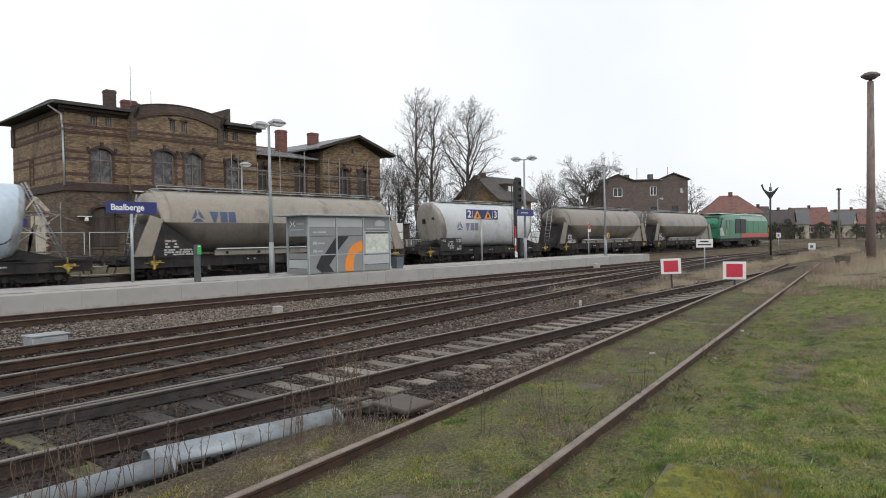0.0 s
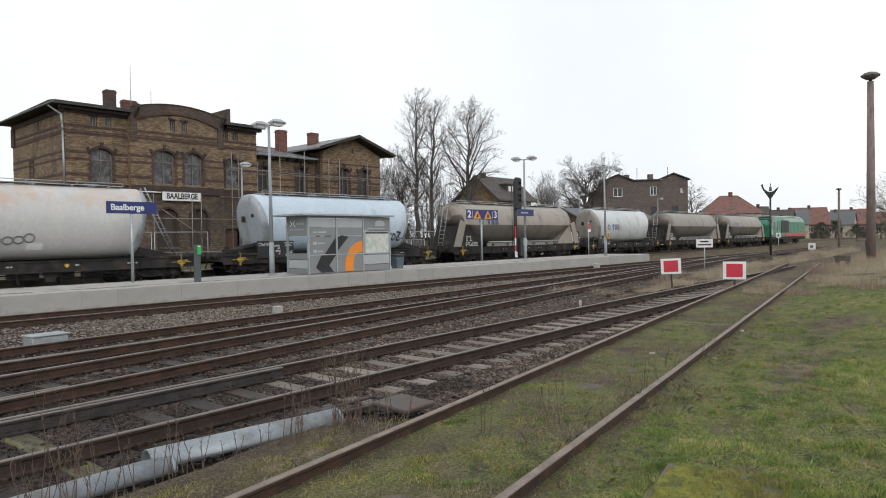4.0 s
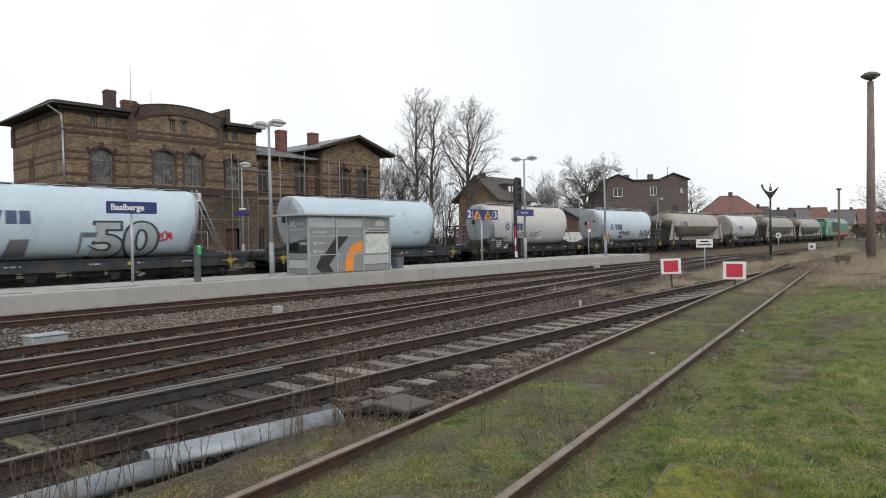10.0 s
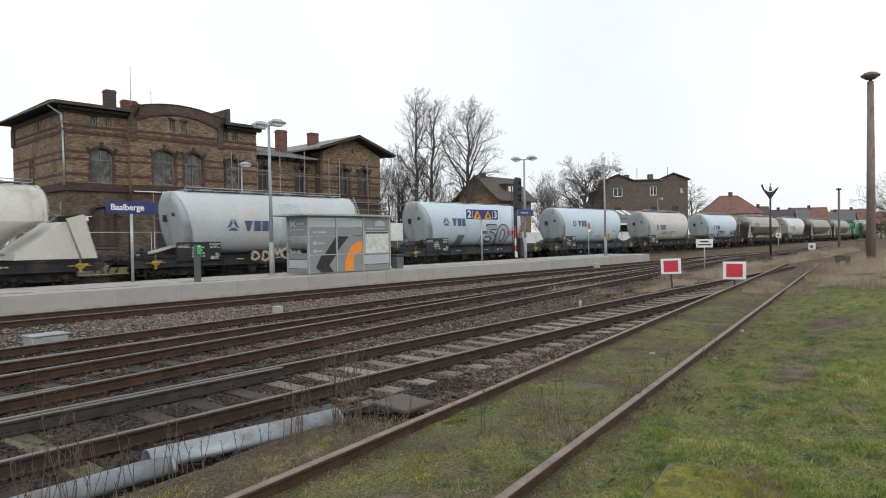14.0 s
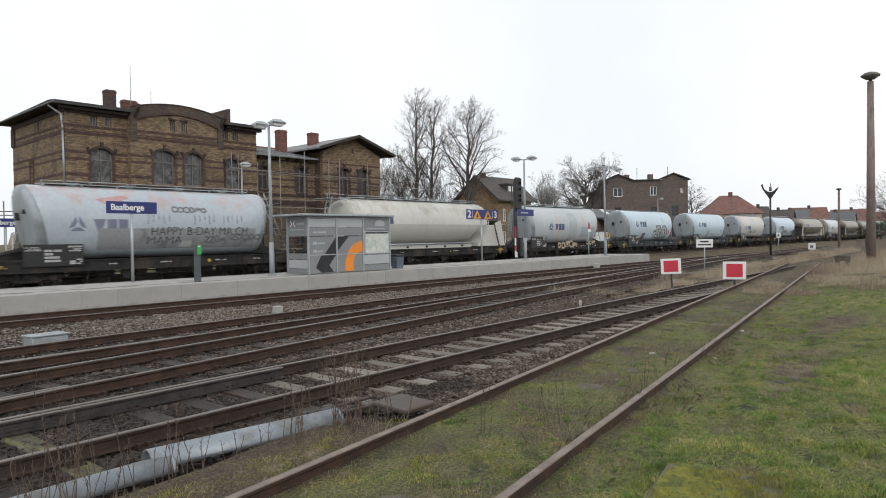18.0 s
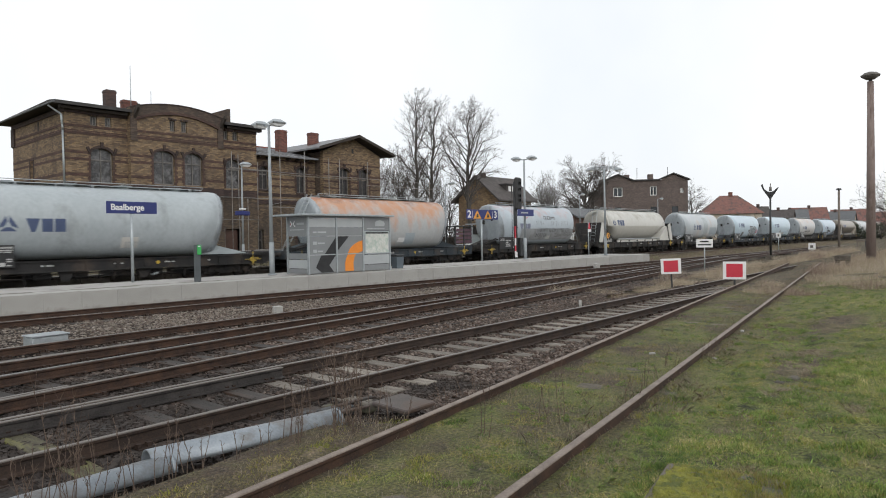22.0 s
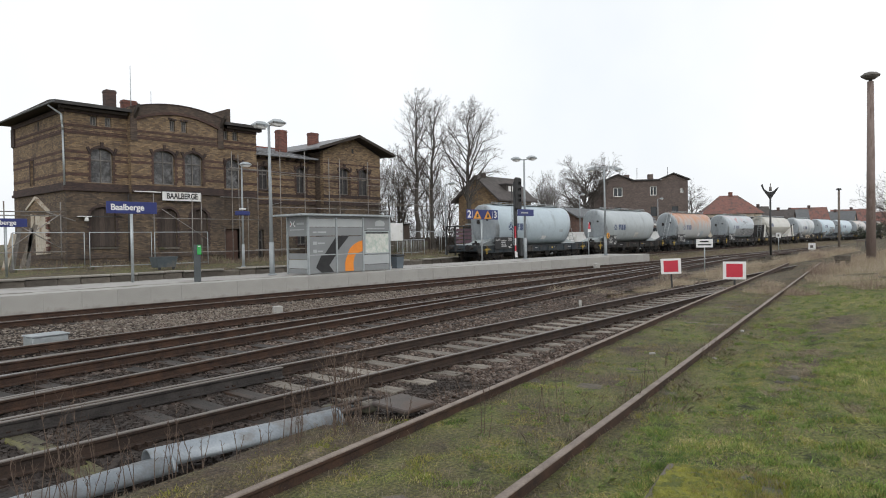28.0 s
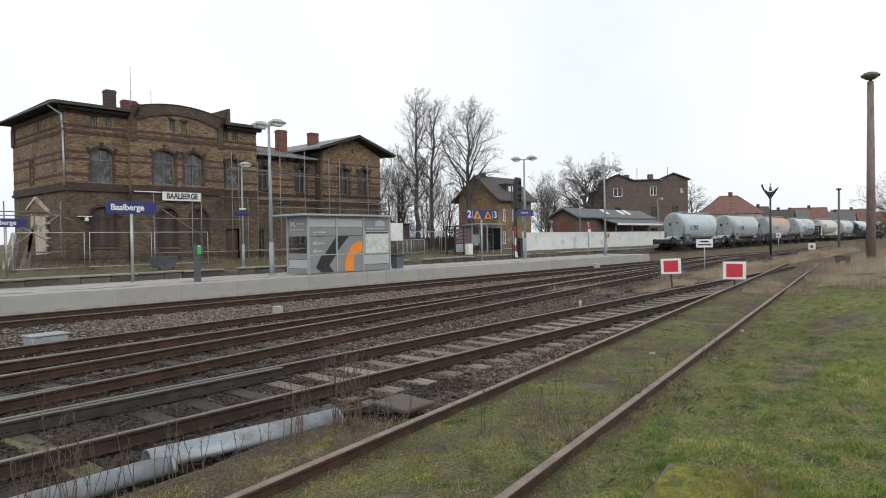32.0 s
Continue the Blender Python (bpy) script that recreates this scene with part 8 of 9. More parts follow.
    part("logo_shape", Shape().prism([(1.12, 1.9), (1.0, 2.02), (1.12, 2.14), (1.17, 2.14), (1.07, 2.02), (1.17, 1.9)], (-0.018, 0, 0), (0, 1, 0), (0, 0, 1), (0.006, 0, 0)), WHITE, t)
    part("logo_shape", Shape().prism([(0.86, 1.9), (0.98, 2.02), (0.86, 2.14), (0.81, 2.14), (0.91, 2.02), (0.81, 1.9)], (-0.018, 0, 0), (0, 1, 0), (0, 0, 1), (0.006, 0, 0)), WHITE, t)
    part("logo_bars", Shape().box(-0.016, -0.01, 0.25, 0.72, 1.98, 2.06), SHELTER_PALE, t)
    part("logo_bars", Shape().box(-0.016, -0.01, 0.25, 1.15, 1.76, 1.8), SHELTER_PALE, t)
    part("end_panel", Shape().box(L - 0.01, L + 0.01, 0.05, D - 0.05, 0.04, H), SHELTER_GREY, t)
    part("bench", Shape().box(0.6, L - 0.6, D - 0.5, D - 0.1, 0.42, 0.46), GALV, t)
    for o in t.children_recursive:
        o.data.transform(Matrix.Diagonal((0.889, 1, 1, 1)))
    return t


MAP_PRINT = material("faded_map", (0.50, 0.52, 0.46), (0.70, 0.70, 0.66), 0.5, scale=4, fine=18, bump=0.0, stain=(0.42, 0.50, 0.44), amount=0.35, stain_scale=5)
shelter()


def light_signal():
    t = thing("light_signal", "black railway light signal with red and white mast plates", "signal", Matrix.Translation((35.07, 24.79, 0.2)))
    part("mast", Shape().tube((0, 0, 0), (0, 0, 5.1), 0.125, n=10), DARK_STEEL, t)
    hd = part("signal_head", Shape().block(-0.31, 0.31, -0.34, -0.1, 3.3, 5.35, 0.08), BLACK, t)
    for z in (5.0, 4.6, 4.2, 3.9):
        part("lens_hood", Shape().tube((0.02, -0.3, z), (-0.02, -0.40, z - 0.02), 0.09, 0.1, n=12, caps=False), BLACK, hd)
    for z0, z1, mat in ((1.48, 2.24, RED), (1.02, 1.476, WHITE), (0.66, 1.016, RED), (0.33, 0.656, WHITE)):
        part("mast_plate", Shape().box(-0.27, -0.13, -0.14, -0.11, z0, z1), mat, t, "white plate" if mat is WHITE else "red plate")
    part("id_plate", Shape().box(-0.26, -0.02, -0.15, -0.12, 0.25, 0.6), WHITE, t)
    part("cable_box", Shape().block(0.35, 0.62, -0.15, 0.15, 0.3, 1.5, 0.03), DARK_STEEL, t)
    part("ladder", Shape().tube((0.2, 0.1, 0.1), (0.2, 0.1, 4.8), 0.02, n=6).tube((0.2, 0.4, 0.1), (0.2, 0.4, 4.8), 0.02, n=6), DARK_STEEL, t)


light_signal()


def hanging_sign():
    t = thing("direction_sign", "small violet-blue platform sign on a lamp post bracket", "sign", Matrix.Translation((33.3, 22.8, 2.95)))
    part("sign_plate", Shape().block(-1.05, 0.6, -0.2, -0.15, 0.05, 0.45, 0.01), BLUE, t)
    part("sign_writing", Shape().box(-0.75, 0.0, -0.206, -0.2, 0.2, 0.28), SHELTER_PALE, t)
    part("clamp", Shape().box(-0.2, 0.25, -0.15, 0.12, 0.15, 0.3), GALV, t)


hanging_sign()


def warning_posts():
    t = thing("warning_post", "grey post with a red triangle and a white plate", "sign", Matrix.Translation((42.71, 23.81, 0.4)))
    part("post", Shape().tube((0, 0, 0), (0, 0, 2.35), 0.045, n=8), GALV, t)
    part("triangle", Shape().prism([(-0.19, 1.86), (0.19, 1.86), (0, 2.37)], (0, -0.07, 0), (1, 0, 0), (0, 0, 1), (0, 0.02, 0)), RED, t)
    part("plate", Shape().box(-0.19, 0.19, -0.08, -0.06, 1.62, 1.83), WHITE, t)
    u = thing("round_warning_sign", "small amber round warning sign strapped to a lamp post", "sign", Matrix.Translation((41.72, 21.8, 1.75)))
    part("disc", Shape().tube((0, -0.06, 0), (0, -0.04, 0), 0.2, n=24), AMBER, u)
    part("symbol", Shape().box(-0.045, 0.045, -0.066, -0.06, -0.1, 0.1), BLACK, u)
    part("strap", Shape().box(-0.12, 0.12, -0.04, 0.22, -0.03, 0.03), GALV, u)


warning_posts()


def dumpster():
    t = thing("waste_container", "dark blue-grey wheeled waste container on the old platform", "container", Matrix.Translation((16.85, 35.05, 0.28)))
    part("body", Shape().loft([[(0.58 * k * a, 0.4 * k * b, z) for a, b in ((-1, -1), (1, -1), (1, 1), (-1, 1))] for z, k in ((0.14, 0.85), (0.62, 1.0), (0.66, 1.04), (0.70, 1.04))], smooth=False), material("dusty_blue_plastic", (0.05, 0.065, 0.075), (0.085, 0.10, 0.112), 0.6, stain=(0.13, 0.12, 0.11), amount=0.25), t)
    for x in (-0.38, 0.38):
        part("wheel", Shape().tube((x, -0.33, 0.08), (x, -0.28, 0.08), 0.08, n=12), BLACK, t)


dumpster()


# ---- things along the tracks ----
def stop_board(x, y, w, label, tilt=0.0):
    a = math.atan2(-y, -x) + math.pi / 2
    t = thing("red_stop_board", label, "sign", Matrix.Translation((x, y, 0.0)) @ Matrix.Rotation(a, 4, "Z") @ Matrix.Rotation(tilt, 4, "Y"), "red stop boards")
    part("post", Shape().box(-0.03, 0.03, 0.01, 0.05, -0.25, 0.6), DARK_STEEL, t)
    part("board", Shape().block(-w / 2, w / 2, -0.02, 0.0, 0.31, 0.88, 0.004), WHITE, t, "white board edge")
    part("red_face", Shape().box(-w / 2 + 0.1, w / 2 - 0.1, -0.026, -0.02, 0.385, 0.805), RED, t, "red face")


stop_board(23.99, 9.95, 0.71, "white-edged red stop board leaning over the siding", -0.045)
stop_board(21.98, 7.07, 0.68, "white-edged red stop board between rusty rails")


def notice():
    a = math.atan2(-12.6, -34.6) + math.pi / 2
    t = thing("notice_board", "small white notice board on a thin grey post", "sign", Matrix.Translation((34.58, 12.6, -0.2)) @ Matrix.Rotation(a, 4, "Z"))
    part("post", Shape().tube((0, 0, 0), (0, 0, 1.6), 0.03, n=8), GALV, t)
    p = part("plate", Shape().block(-0.4, 0.4, -0.05, -0.03, 1.27, 1.7, 0.004), WHITE, t)
    part("writing", Shape().box(-0.22, 0.2, -0.056, -0.05, 1.54, 1.61), BLACK, p)
    part("writing", Shape().box(-0.32, 0.32, -0.056, -0.05, 1.38, 1.45), BLACK, p)


notice()


def old_mast():
    t = thing("tall_mast", "tall tapering brown concrete lamp mast with a mushroom head", "mast", Matrix.Translation((41.54, 6.36, 0.15)) @ Matrix.Rotation(0.0, 4, "Y"))
    part("shaft", Shape().tube((0, 0, 0), (0, 0, 9.55), 0.235, 0.15, n=18), RUST_POLE, t)
    part("neck", Shape().tube((0, 0, 9.55), (0, 0, 9.85), 0.09, n=10), DARK_STEEL, t)
    part("lamp_hood", Shape().loft([[(r * math.cos(a), r * math.sin(a), z) for a in (2 * math.pi * i / 20 for i in range(20))] for r, z in ((0.2, 9.66), (0.44, 9.82), (0.46, 9.88), (0.3, 10.0), (0.08, 10.06))]), FRAME, t)


old_mast()


def v_signal():
    t = thing("old_signal_post", "black signal post with a winged lamp holder", "signal", Matrix.Translation((52.51, 14.32, -0.2)))
    part("post", Shape().tube((0, 0, 0), (0, 0, 4.7), 0.085, 0.065, n=8), BLACK, t)
    a = math.atan2(-14.3, -52.5) + math.pi / 2
    u = (math.cos(a), math.sin(a), 0)
    part("wing", Shape().prism([(0, 4.5), (0.08, 4.5), (0.56, 5.28), (0.5, 5.3), (0.2, 5.02), (0, 4.98)], (0, 0, 0), u, (0, 0, 1), (0.06 * -u[1], 0.06 * u[0], 0)), BLACK, t)
    part("wing", Shape().prism([(0, 4.5), (-0.08, 4.5), (-0.5, 5.15), (-0.62, 5.5), (-0.52, 5.58), (-0.47, 5.46), (-0.4, 5.22), (-0.2, 5.02), (0, 4.98)], (0, 0, 0), u, (0, 0, 1), (0.06 * -u[1], 0.06 * u[0], 0)), BLACK, t)
    part("lantern", Shape().tube((0.05, 0, 5.05), (0.05, 0, 5.35), 0.1, 0.08, n=10).tube((0.05, 0, 5.35), (0.05, 0, 5.6), 0.03, n=6), FRAME, t)
    part("foot_block", Shape().block(-0.3, 0.3, -0.3, 0.3, 0, 0.3, 0.03), KERBSTONE, t)


v_signal()


def far_posts():
    t = thing("lamp_mast", "slim grey-brown lamp mast with a flat cap", "mast", Matrix.Translation((89.64, 16.94, -0.2)))
    part("shaft", Shape().tube((0, 0, 0), (0, 0, 6.9), 0.15, 0.12, n=10), POST_WOOD, t)
    part("cap", Shape().tube((0, 0, 6.9), (0, 0, 7.08), 0.32, 0.2, n=14), DARK_STEEL, t)
    for x, y, z0, z1, w in ((80.76, 21.19, 1.2, 1.75, 0.45), (64.97, 14.36, 0.25, 0.8, 0.55)):
        s = thing("track_marker", "small white track marker on a post", "sign", Matrix.Translation((x, y, -0.2)), "track markers")
        part("post", Shape().tube((0, 0, 0), (0, 0, z1 + 0.2), 0.05, n=7), GALV, s)
        part("plate", Shape().box(-w * 0.1, w * 0.1, -w / 2, w / 2, z0 + 0.2, z1 + 0.2), WHITE, s)
        part("plate_writing", Shape().box(-w * 0.1 - 0.01, -w * 0.1, -w * 0.22, w * 0.22, z0 + 0.34, z1 + 0.03), FRAME, s)
    b = thing("buffer_stop", "low decayed timber stump in the weeds", "buffer stop", Matrix.Translation((36.2, 6.7, 0.15)))
    part("beam", Shape().block(-0.15, 0.15, -0.32, 0.32, 0.25, 0.5, 0.03), OLD_SLEEPER, b)
    for y in (-0.2, 0.2):
        part("leg", Shape().block(-0.1, 0.1, y - 0.1, y + 0.1, -0.1, 0.3, 0.02), OLD_SLEEPER, b)
    c = thing("loading_gauge_beam", "low weathered timber beam with a leaning prop", "beam", Matrix.Translation((76.0, 12.2, 0.0)))
    part("beam", Shape().block(-0.1, 0.1, -0.75, 0.75, 0.82, 0.98, 0.02), POST_WOOD, c)
    for y, dy in ((0.6, 0.0), (-0.2, 0.12), (-0.65, 0.0)):
        part("prop", Shape().tube((0, y, -0.05), (0, y + dy, 0.83), 0.06, n=6), DARK_STEEL if dy else POST_WOOD, c)


far_posts()


def conduit():
    def shell(x0, y0, x1, y1, r, z, n=14):
        s = Shape()
        d = Vector((x1 - x0, y1 - y0, 0)).normalized()
        w = Vector((-d.y, d.x, 0))
        prof = [(r * math.cos(a), r * math.sin(a)) for a in (math.pi * i / n for i in range(n + 1))] + [((r - 0.014) * math.cos(a), (r - 0.014) * math.sin(a)) for a in (math.pi * (n - i) / n for i in range(n + 1))]
        return s.loft([[Vector((x, y, z)) + a * w + Vector((0, 0, b)) for a, b in prof] for x, y in ((x0, y0), (x1, y1))])

    for a, label in (((2.40, 5.36, 4.2, 5.17, 0.135, -0.035), "half-round zinc cable conduit cover"), ((-2.4, 5.0, 2.55, 5.27, 0.122, -0.072), "lower half-round zinc cable conduit cover")):
        t = thing("cable_conduit", label, "conduit", group="cable conduits")
        part("shell", shell(*a), PIPE, t)
        part("rim", shell(a[2] - 0.03, a[3], a[2], a[3], a[4] + 0.006, a[5]), PIPE, t)
    t = thing("cable_cover", "grey-brown concrete cable pit cover in the ballast", "cover")
    part("lid", Shape().block(-0.24, 0.24, -0.25, 0.25, -0.05, 0.0, 0.012), RUSTY_PLATE, t)
    t.matrix_basis = Matrix.Translation((5.05, 5.07, 0.02)) @ Matrix.Rotation(0.05, 4, "Z") @ Matrix.Rotation(0.05, 4, "X")
    b = thing("point_rods", "rusted point rods and a worn crank beside the rail", "point rods")
    for x0, y0, x1, y1 in ((4.2, 5.5, 4.9, 5.45), (4.25, 5.7, 5.2, 5.75), (4.3, 5.35, 4.75, 5.6)):
        part("rod", Shape().tube((x0, y0, -0.05), (x1, y1, -0.06), 0.02, n=7), RUSTY_PLATE, b)
    for k, (x, y, w) in enumerate(((4.3, 5.78, 0.09), (4.62, 5.82, 0.07), (4.75, 5.62, 0.06), (4.98, 5.55, 0.08))):
        part("rod_chair", Shape().block(x - w, x + w, y - w * 0.7, y + w * 0.7, -0.16, -0.05, 0.015), (DARK_STEEL, KERBSTONE)[k % 2], b)
    part("crank", Shape().block(4.35, 4.6, 5.5, 5.72, -0.12, -0.03, 0.02), DARK_STEEL, b)
    c = thing("marker_block", "pale concrete marker block in the ballast", "block", Matrix.Translation((10.35, 15.1, -0.22)))
    part("block", Shape().block(-0.11, 0.11, -0.09, 0.09, 0, 0.24, 0.015), CONCRETE, c)
    d = thing("point_motor_box", "flat grey steel box beside the track", "box", Matrix.Translation((4.4, 13.95, -0.22)) @ Matrix.Rotation(0.1, 4, "Z"))
    part("housing", Shape().block(-0.32, 0.32, -0.2, 0.2, 0, 0.27, 0.02), GALV, d)
    part("lid", Shape().block(-0.34, 0.34, -0.22, 0.22, 0.27, 0.3, 0.01), POLE_GREY, d)
    e = thing("white_marker", "small white marker post in the ballast", "marker", Matrix.Translation((16.18, 9.3, -0.25)))
    part("post", Shape().tube((0, 0, 0), (0, 0, 0.25), 0.04, n=8), CONCRETE, e)
    f = thing("white_marker", "small white marker post beside the platform track", "marker", Matrix.Translation((35.0, 19.0, -0.25)))
    part("post", Shape().block(-0.2, 0.2, -0.12, 0.12, 0, 0.4, 0.02), CONCRETE, f)


conduit()


# ---- trees ----
def branch(limbs, twigs, p, d, length, r, level, rng, lift, fork, thin=0.008):
    """A limb in short bending lengths, with side shoots that repeat it smaller."""
    n = (4, 4, 3, 3, 2)[level]
    q, rad = Vector(p), r
    for i in range(n):
        d = (d + Vector((rng.uniform(-1, 1), rng.uniform(-1, 1), rng.uniform(-1, 1))) * 0.16 + Vector((0, 0, lift))).normalized()
        e = q + d * (length / n)
        r2 = rad * 0.8
        (limbs if level < 3 else twigs).tube(q, e, rad, r2, n=(8, 6, 5, 3, 3)[level], caps=False)
        q, rad = e, r2
        if level < 4:
            for _ in range(fork[level]):
                a, b = rng.uniform(0, 6.283), rng.uniform(0.45, 1.0)
                u = d.orthogonal().normalized()
                side = u * math.cos(a) + d.cross(u) * math.sin(a)
                branch(limbs, twigs, q, (d * math.cos(b) + side * math.sin(b)).normalized(), length * rng.uniform(0.38, 0.6) * (1 - 0.12 * i), max(thin, rad * 0.55), level + 1, rng, lift, fork, thin)


def tree(x, y, z, tall, r, seed, label, clear=0.35, wide=0.2, stems=((0, 0, 1.0),), limbs_n=22, lift=0.05, fork=(0, 2, 2, 2), steep=(0.5, 0.95), thin=0.008):
    t = thing("bare_tree", label, "tree", Matrix.Translation((x, y, z)), "bare trees")
    rng = random.Random(seed)
    for dx, dy, k in stems:
        limbs, twigs = Shape(), Shape()
        n, pts = 16, [Vector((dx, dy, 0))]
        for i in range(n):
            pts.append(pts[-1] + Vector((rng.uniform(-1, 1) * 0.16 + dx * 0.05, rng.uniform(-1, 1) * 0.16 + dy * 0.05, tall * k / n)))
        rad = [r * k * (1 - 0.93 * (i / n)) + 0.012 for i in range(n + 1)]
        for i in range(n):
            limbs.tube(pts[i], pts[i + 1], rad[i], rad[i + 1], n=9, caps=False)
        for i in range(limbs_n):
            h = clear + (0.97 - clear) * (i + rng.random()) / limbs_n
            f = h * n
            p = pts[int(f)].lerp(pts[int(f) + 1], f - int(f))
            a, b = i * 2.4 + rng.uniform(-0.4, 0.4), rng.uniform(*steep)
            u = (h - clear) / (1 - clear)
            ln = wide * tall * k * (0.55 + 0.9 * math.sin(math.pi * min(1, 0.18 + u * 0.8))) * rng.uniform(0.75, 1.15)
            branch(limbs, twigs, p, Vector((math.sin(b) * math.cos(a), math.sin(b) * math.sin(a), math.cos(b))), ln, rad[int(f)] * 0.5 + 0.01, 1, rng, lift, fork, thin)
        part("trunk", limbs, BARK, t)
        part("crown", twigs, TWIG, t)
    return t


tree(54.0, 50.2, 0.25, 17.0, 0.3, 3, "tall bare twin-stemmed tree with fine twigs", 0.3, 0.135, ((-0.55, 0.5, 1.0), (0.5, -0.45, 0.95)), 17, 0.09, (0, 2, 2, 2), (0.45, 0.85), 0.0055)
tree(49.6, 40.4, 0.25, 13.1, 0.27, 11, "tall bare tree in front of the brick house", 0.3, 0.215, ((0, 0, 1.0),), 22, 0.08, (0, 2, 2, 2), (0.4, 0.9), 0.0055)
tree(106.0, 60.0, 0.2, 12.0, 0.6, 21, "broad bare oak with spreading limbs", 0.24, 0.37, ((0, 0, 1.0),), 24, 0.035, (0, 2, 3, 2), (0.6, 1.2), 0.011)
THICKET = [(51.0, 56.0, 9.2), (55.6, 56.4, 9.6), (58.2, 58.6, 10.4), (63.0, 58.2, 9.0), (65.5, 57.0, 8.0), (88.5, 57.5, 8.6), (93.0, 59.0, 9.6), (97.0, 61.0, 9.4), (100.5, 58.0, 8.0), (48.6, 57.5, 8.6)]
first_scrub = tree(*THICKET[0][:2], 0.2, 9.4, 0.13, 31, "bare scrubby tree with many thin stems", 0.1, 0.32, ((0.5, 0, 1.0), (-0.5, 0.3, 0.85), (0, -0.6, 0.75)), 8, 0.07, (0, 2, 2, 1), (0.3, 0.8), 0.01)
for i, (bx, by, bh) in enumerate(THICKET[1:]):
    copy_thing(first_scrub, Matrix.Translation((bx, by, 0.2)) @ Matrix.Rotation(i * 1.9, 4, "Z") @ Matrix.Diagonal((bh / 9.4, bh / 9.4, bh / 9.4, 1)))
tree(163.0, 62.5, 0.2, 12.6, 0.35, 41, "bare tree beside the brick block", 0.15, 0.26, ((0, 0, 1.0),), 20, 0.03, (0, 2, 2, 1), (0.6, 1.1))
tree(14.0, 88.0, 0.2, 17.0, 0.3, 43, "bare tree beyond the gable end", 0.2, 0.35, ((0, 0, 1.0),), 22, 0.04, (0, 2, 2, 1))
tree(8.0, 84.0, 0.2, 13.0, 0.3, 44, "bare tree beyond the gable end", 0.2, 0.35, ((0, 0, 1.0),), 22, 0.04, (0, 2, 2, 1))
tree(75.0, 9.0, 0.1, 6.0, 0.12, 47, "bare thorny shrub beside the mast", 0.1, 0.4, ((0.3, 0, 1.0), (-0.3, 0.2, 0.9)), 14, 0.02, (0, 2, 2, 1), (0.5, 1.1))


# ---- houses, walls and shed in the distance ----
def roof_gable(parent, x0, x1, y0, y1, z0, z1, over, mat, along="x", name="roof"):
    """Two sloping slabs over a box."""
    s = Shape()
    if along == "x":
        m = (y0 + y1) / 2
        for e, q in ((y0 - over, -1), (y1 + over, 1)):
            dz = (z1 - z0) * over / ((y1 - y0) / 2)
            s.prism([(m, z1), (e, z0 - dz), (e, z0 - dz + 0.18), (m, z1 + 0.18)], (x0 - over, 0, 0), (0, 1, 0), (0, 0, 1), (x1 - x0 + 2 * over, 0, 0))
    else:
        m = (x0 + x1) / 2
        for e, q in ((x0 - over, -1), (x1 + over, 1)):
            dz = (z1 - z0) * over / ((x1 - x0) / 2)
            s.prism([(m, z1), (e, z0 - dz), (e, z0 - dz + 0.18), (m, z1 + 0.18)], (0, y0 - over, 0), (1, 0, 0), (0, 0, 1), (0, y1 - y0 + 2 * over, 0))
    return part(name, s, mat, parent)


def house(label, m, w, d, eave, ridge, wall_mat, roof_mat, along="x", over=0.45, rows=(), chimneys=(), name="house", group=""):
    """w along x, d along y, front at y = 0; rows of windows: (z0, z1, xs, width)."""
    t = thing(name, label, "house", m, group)
    part("front_wall", holed_wall(0, w, 0, eave, [(x, x + ww, z0, z1) for z0, z1, xs, ww in rows for x in xs], 0, 0.35), wall_mat, t)
    part("rear_wall", Shape().box(0, w, d - 0.35, d, 0, eave), wall_mat, t)
    for x in (0, w - 0.35):
        part("side_wall", Shape().box(x, x + 0.35, 0.352, d - 0.352, 0, eave), wall_mat, t)
    if along == "x":
        for x in (0, w - 0.35):
            part("gable", Shape().prism([(0, eave), (d, eave), (d / 2, ridge)], (x, 0, 0), (0, 1, 0), (0, 0, 1), (0.35, 0, 0)), wall_mat, t)
    else:
        part("gable", Shape().prism([(0, eave), (w, eave), (w / 2, ridge)], (0, 0, 0), (1, 0, 0), (0, 0, 1), (0, 0.35, 0)), wall_mat, t)
    part("floor", Shape().box(0.36, w - 0.36, 0.5, d - 0.36, 0.02, 0.1), EAVE_WOOD, t)
    part("partition", Shape().box(0.36, w - 0.36, 1.8, 1.9, 0.1, eave - 0.05), DOOR, t)
    roof_gable(t, 0, w, 0, d, eave, ridge, over, roof_mat, along)
    for z0, z1, xs, ww in rows:
        for x in xs:
            o = part("window", Shape().box(x, x + ww, 0.2, 0.22, z0, z1), GLASS, t)
            f = 0.09
            part("window_frame", Shape().box(x, x + f, 0.13, 0.2, z0, z1).box(x + ww - f, x + ww, 0.13, 0.2, z0, z1).box(x + f, x + ww - f, 0.13, 0.2, z0, z0 + f).box(x + f, x + ww - f, 0.13, 0.2, z1 - f, z1).box(x + ww / 2 - 0.04, x + ww / 2 + 0.04, 0.13, 0.2, z0 + f, z1 - f), WHITE, o)
    for x, y, h in chimneys:
        chimney(t, x, x + 0.6, y, y + 0.6, ridge - 1.2, ridge + h, BRICK_SOOT)
    return t


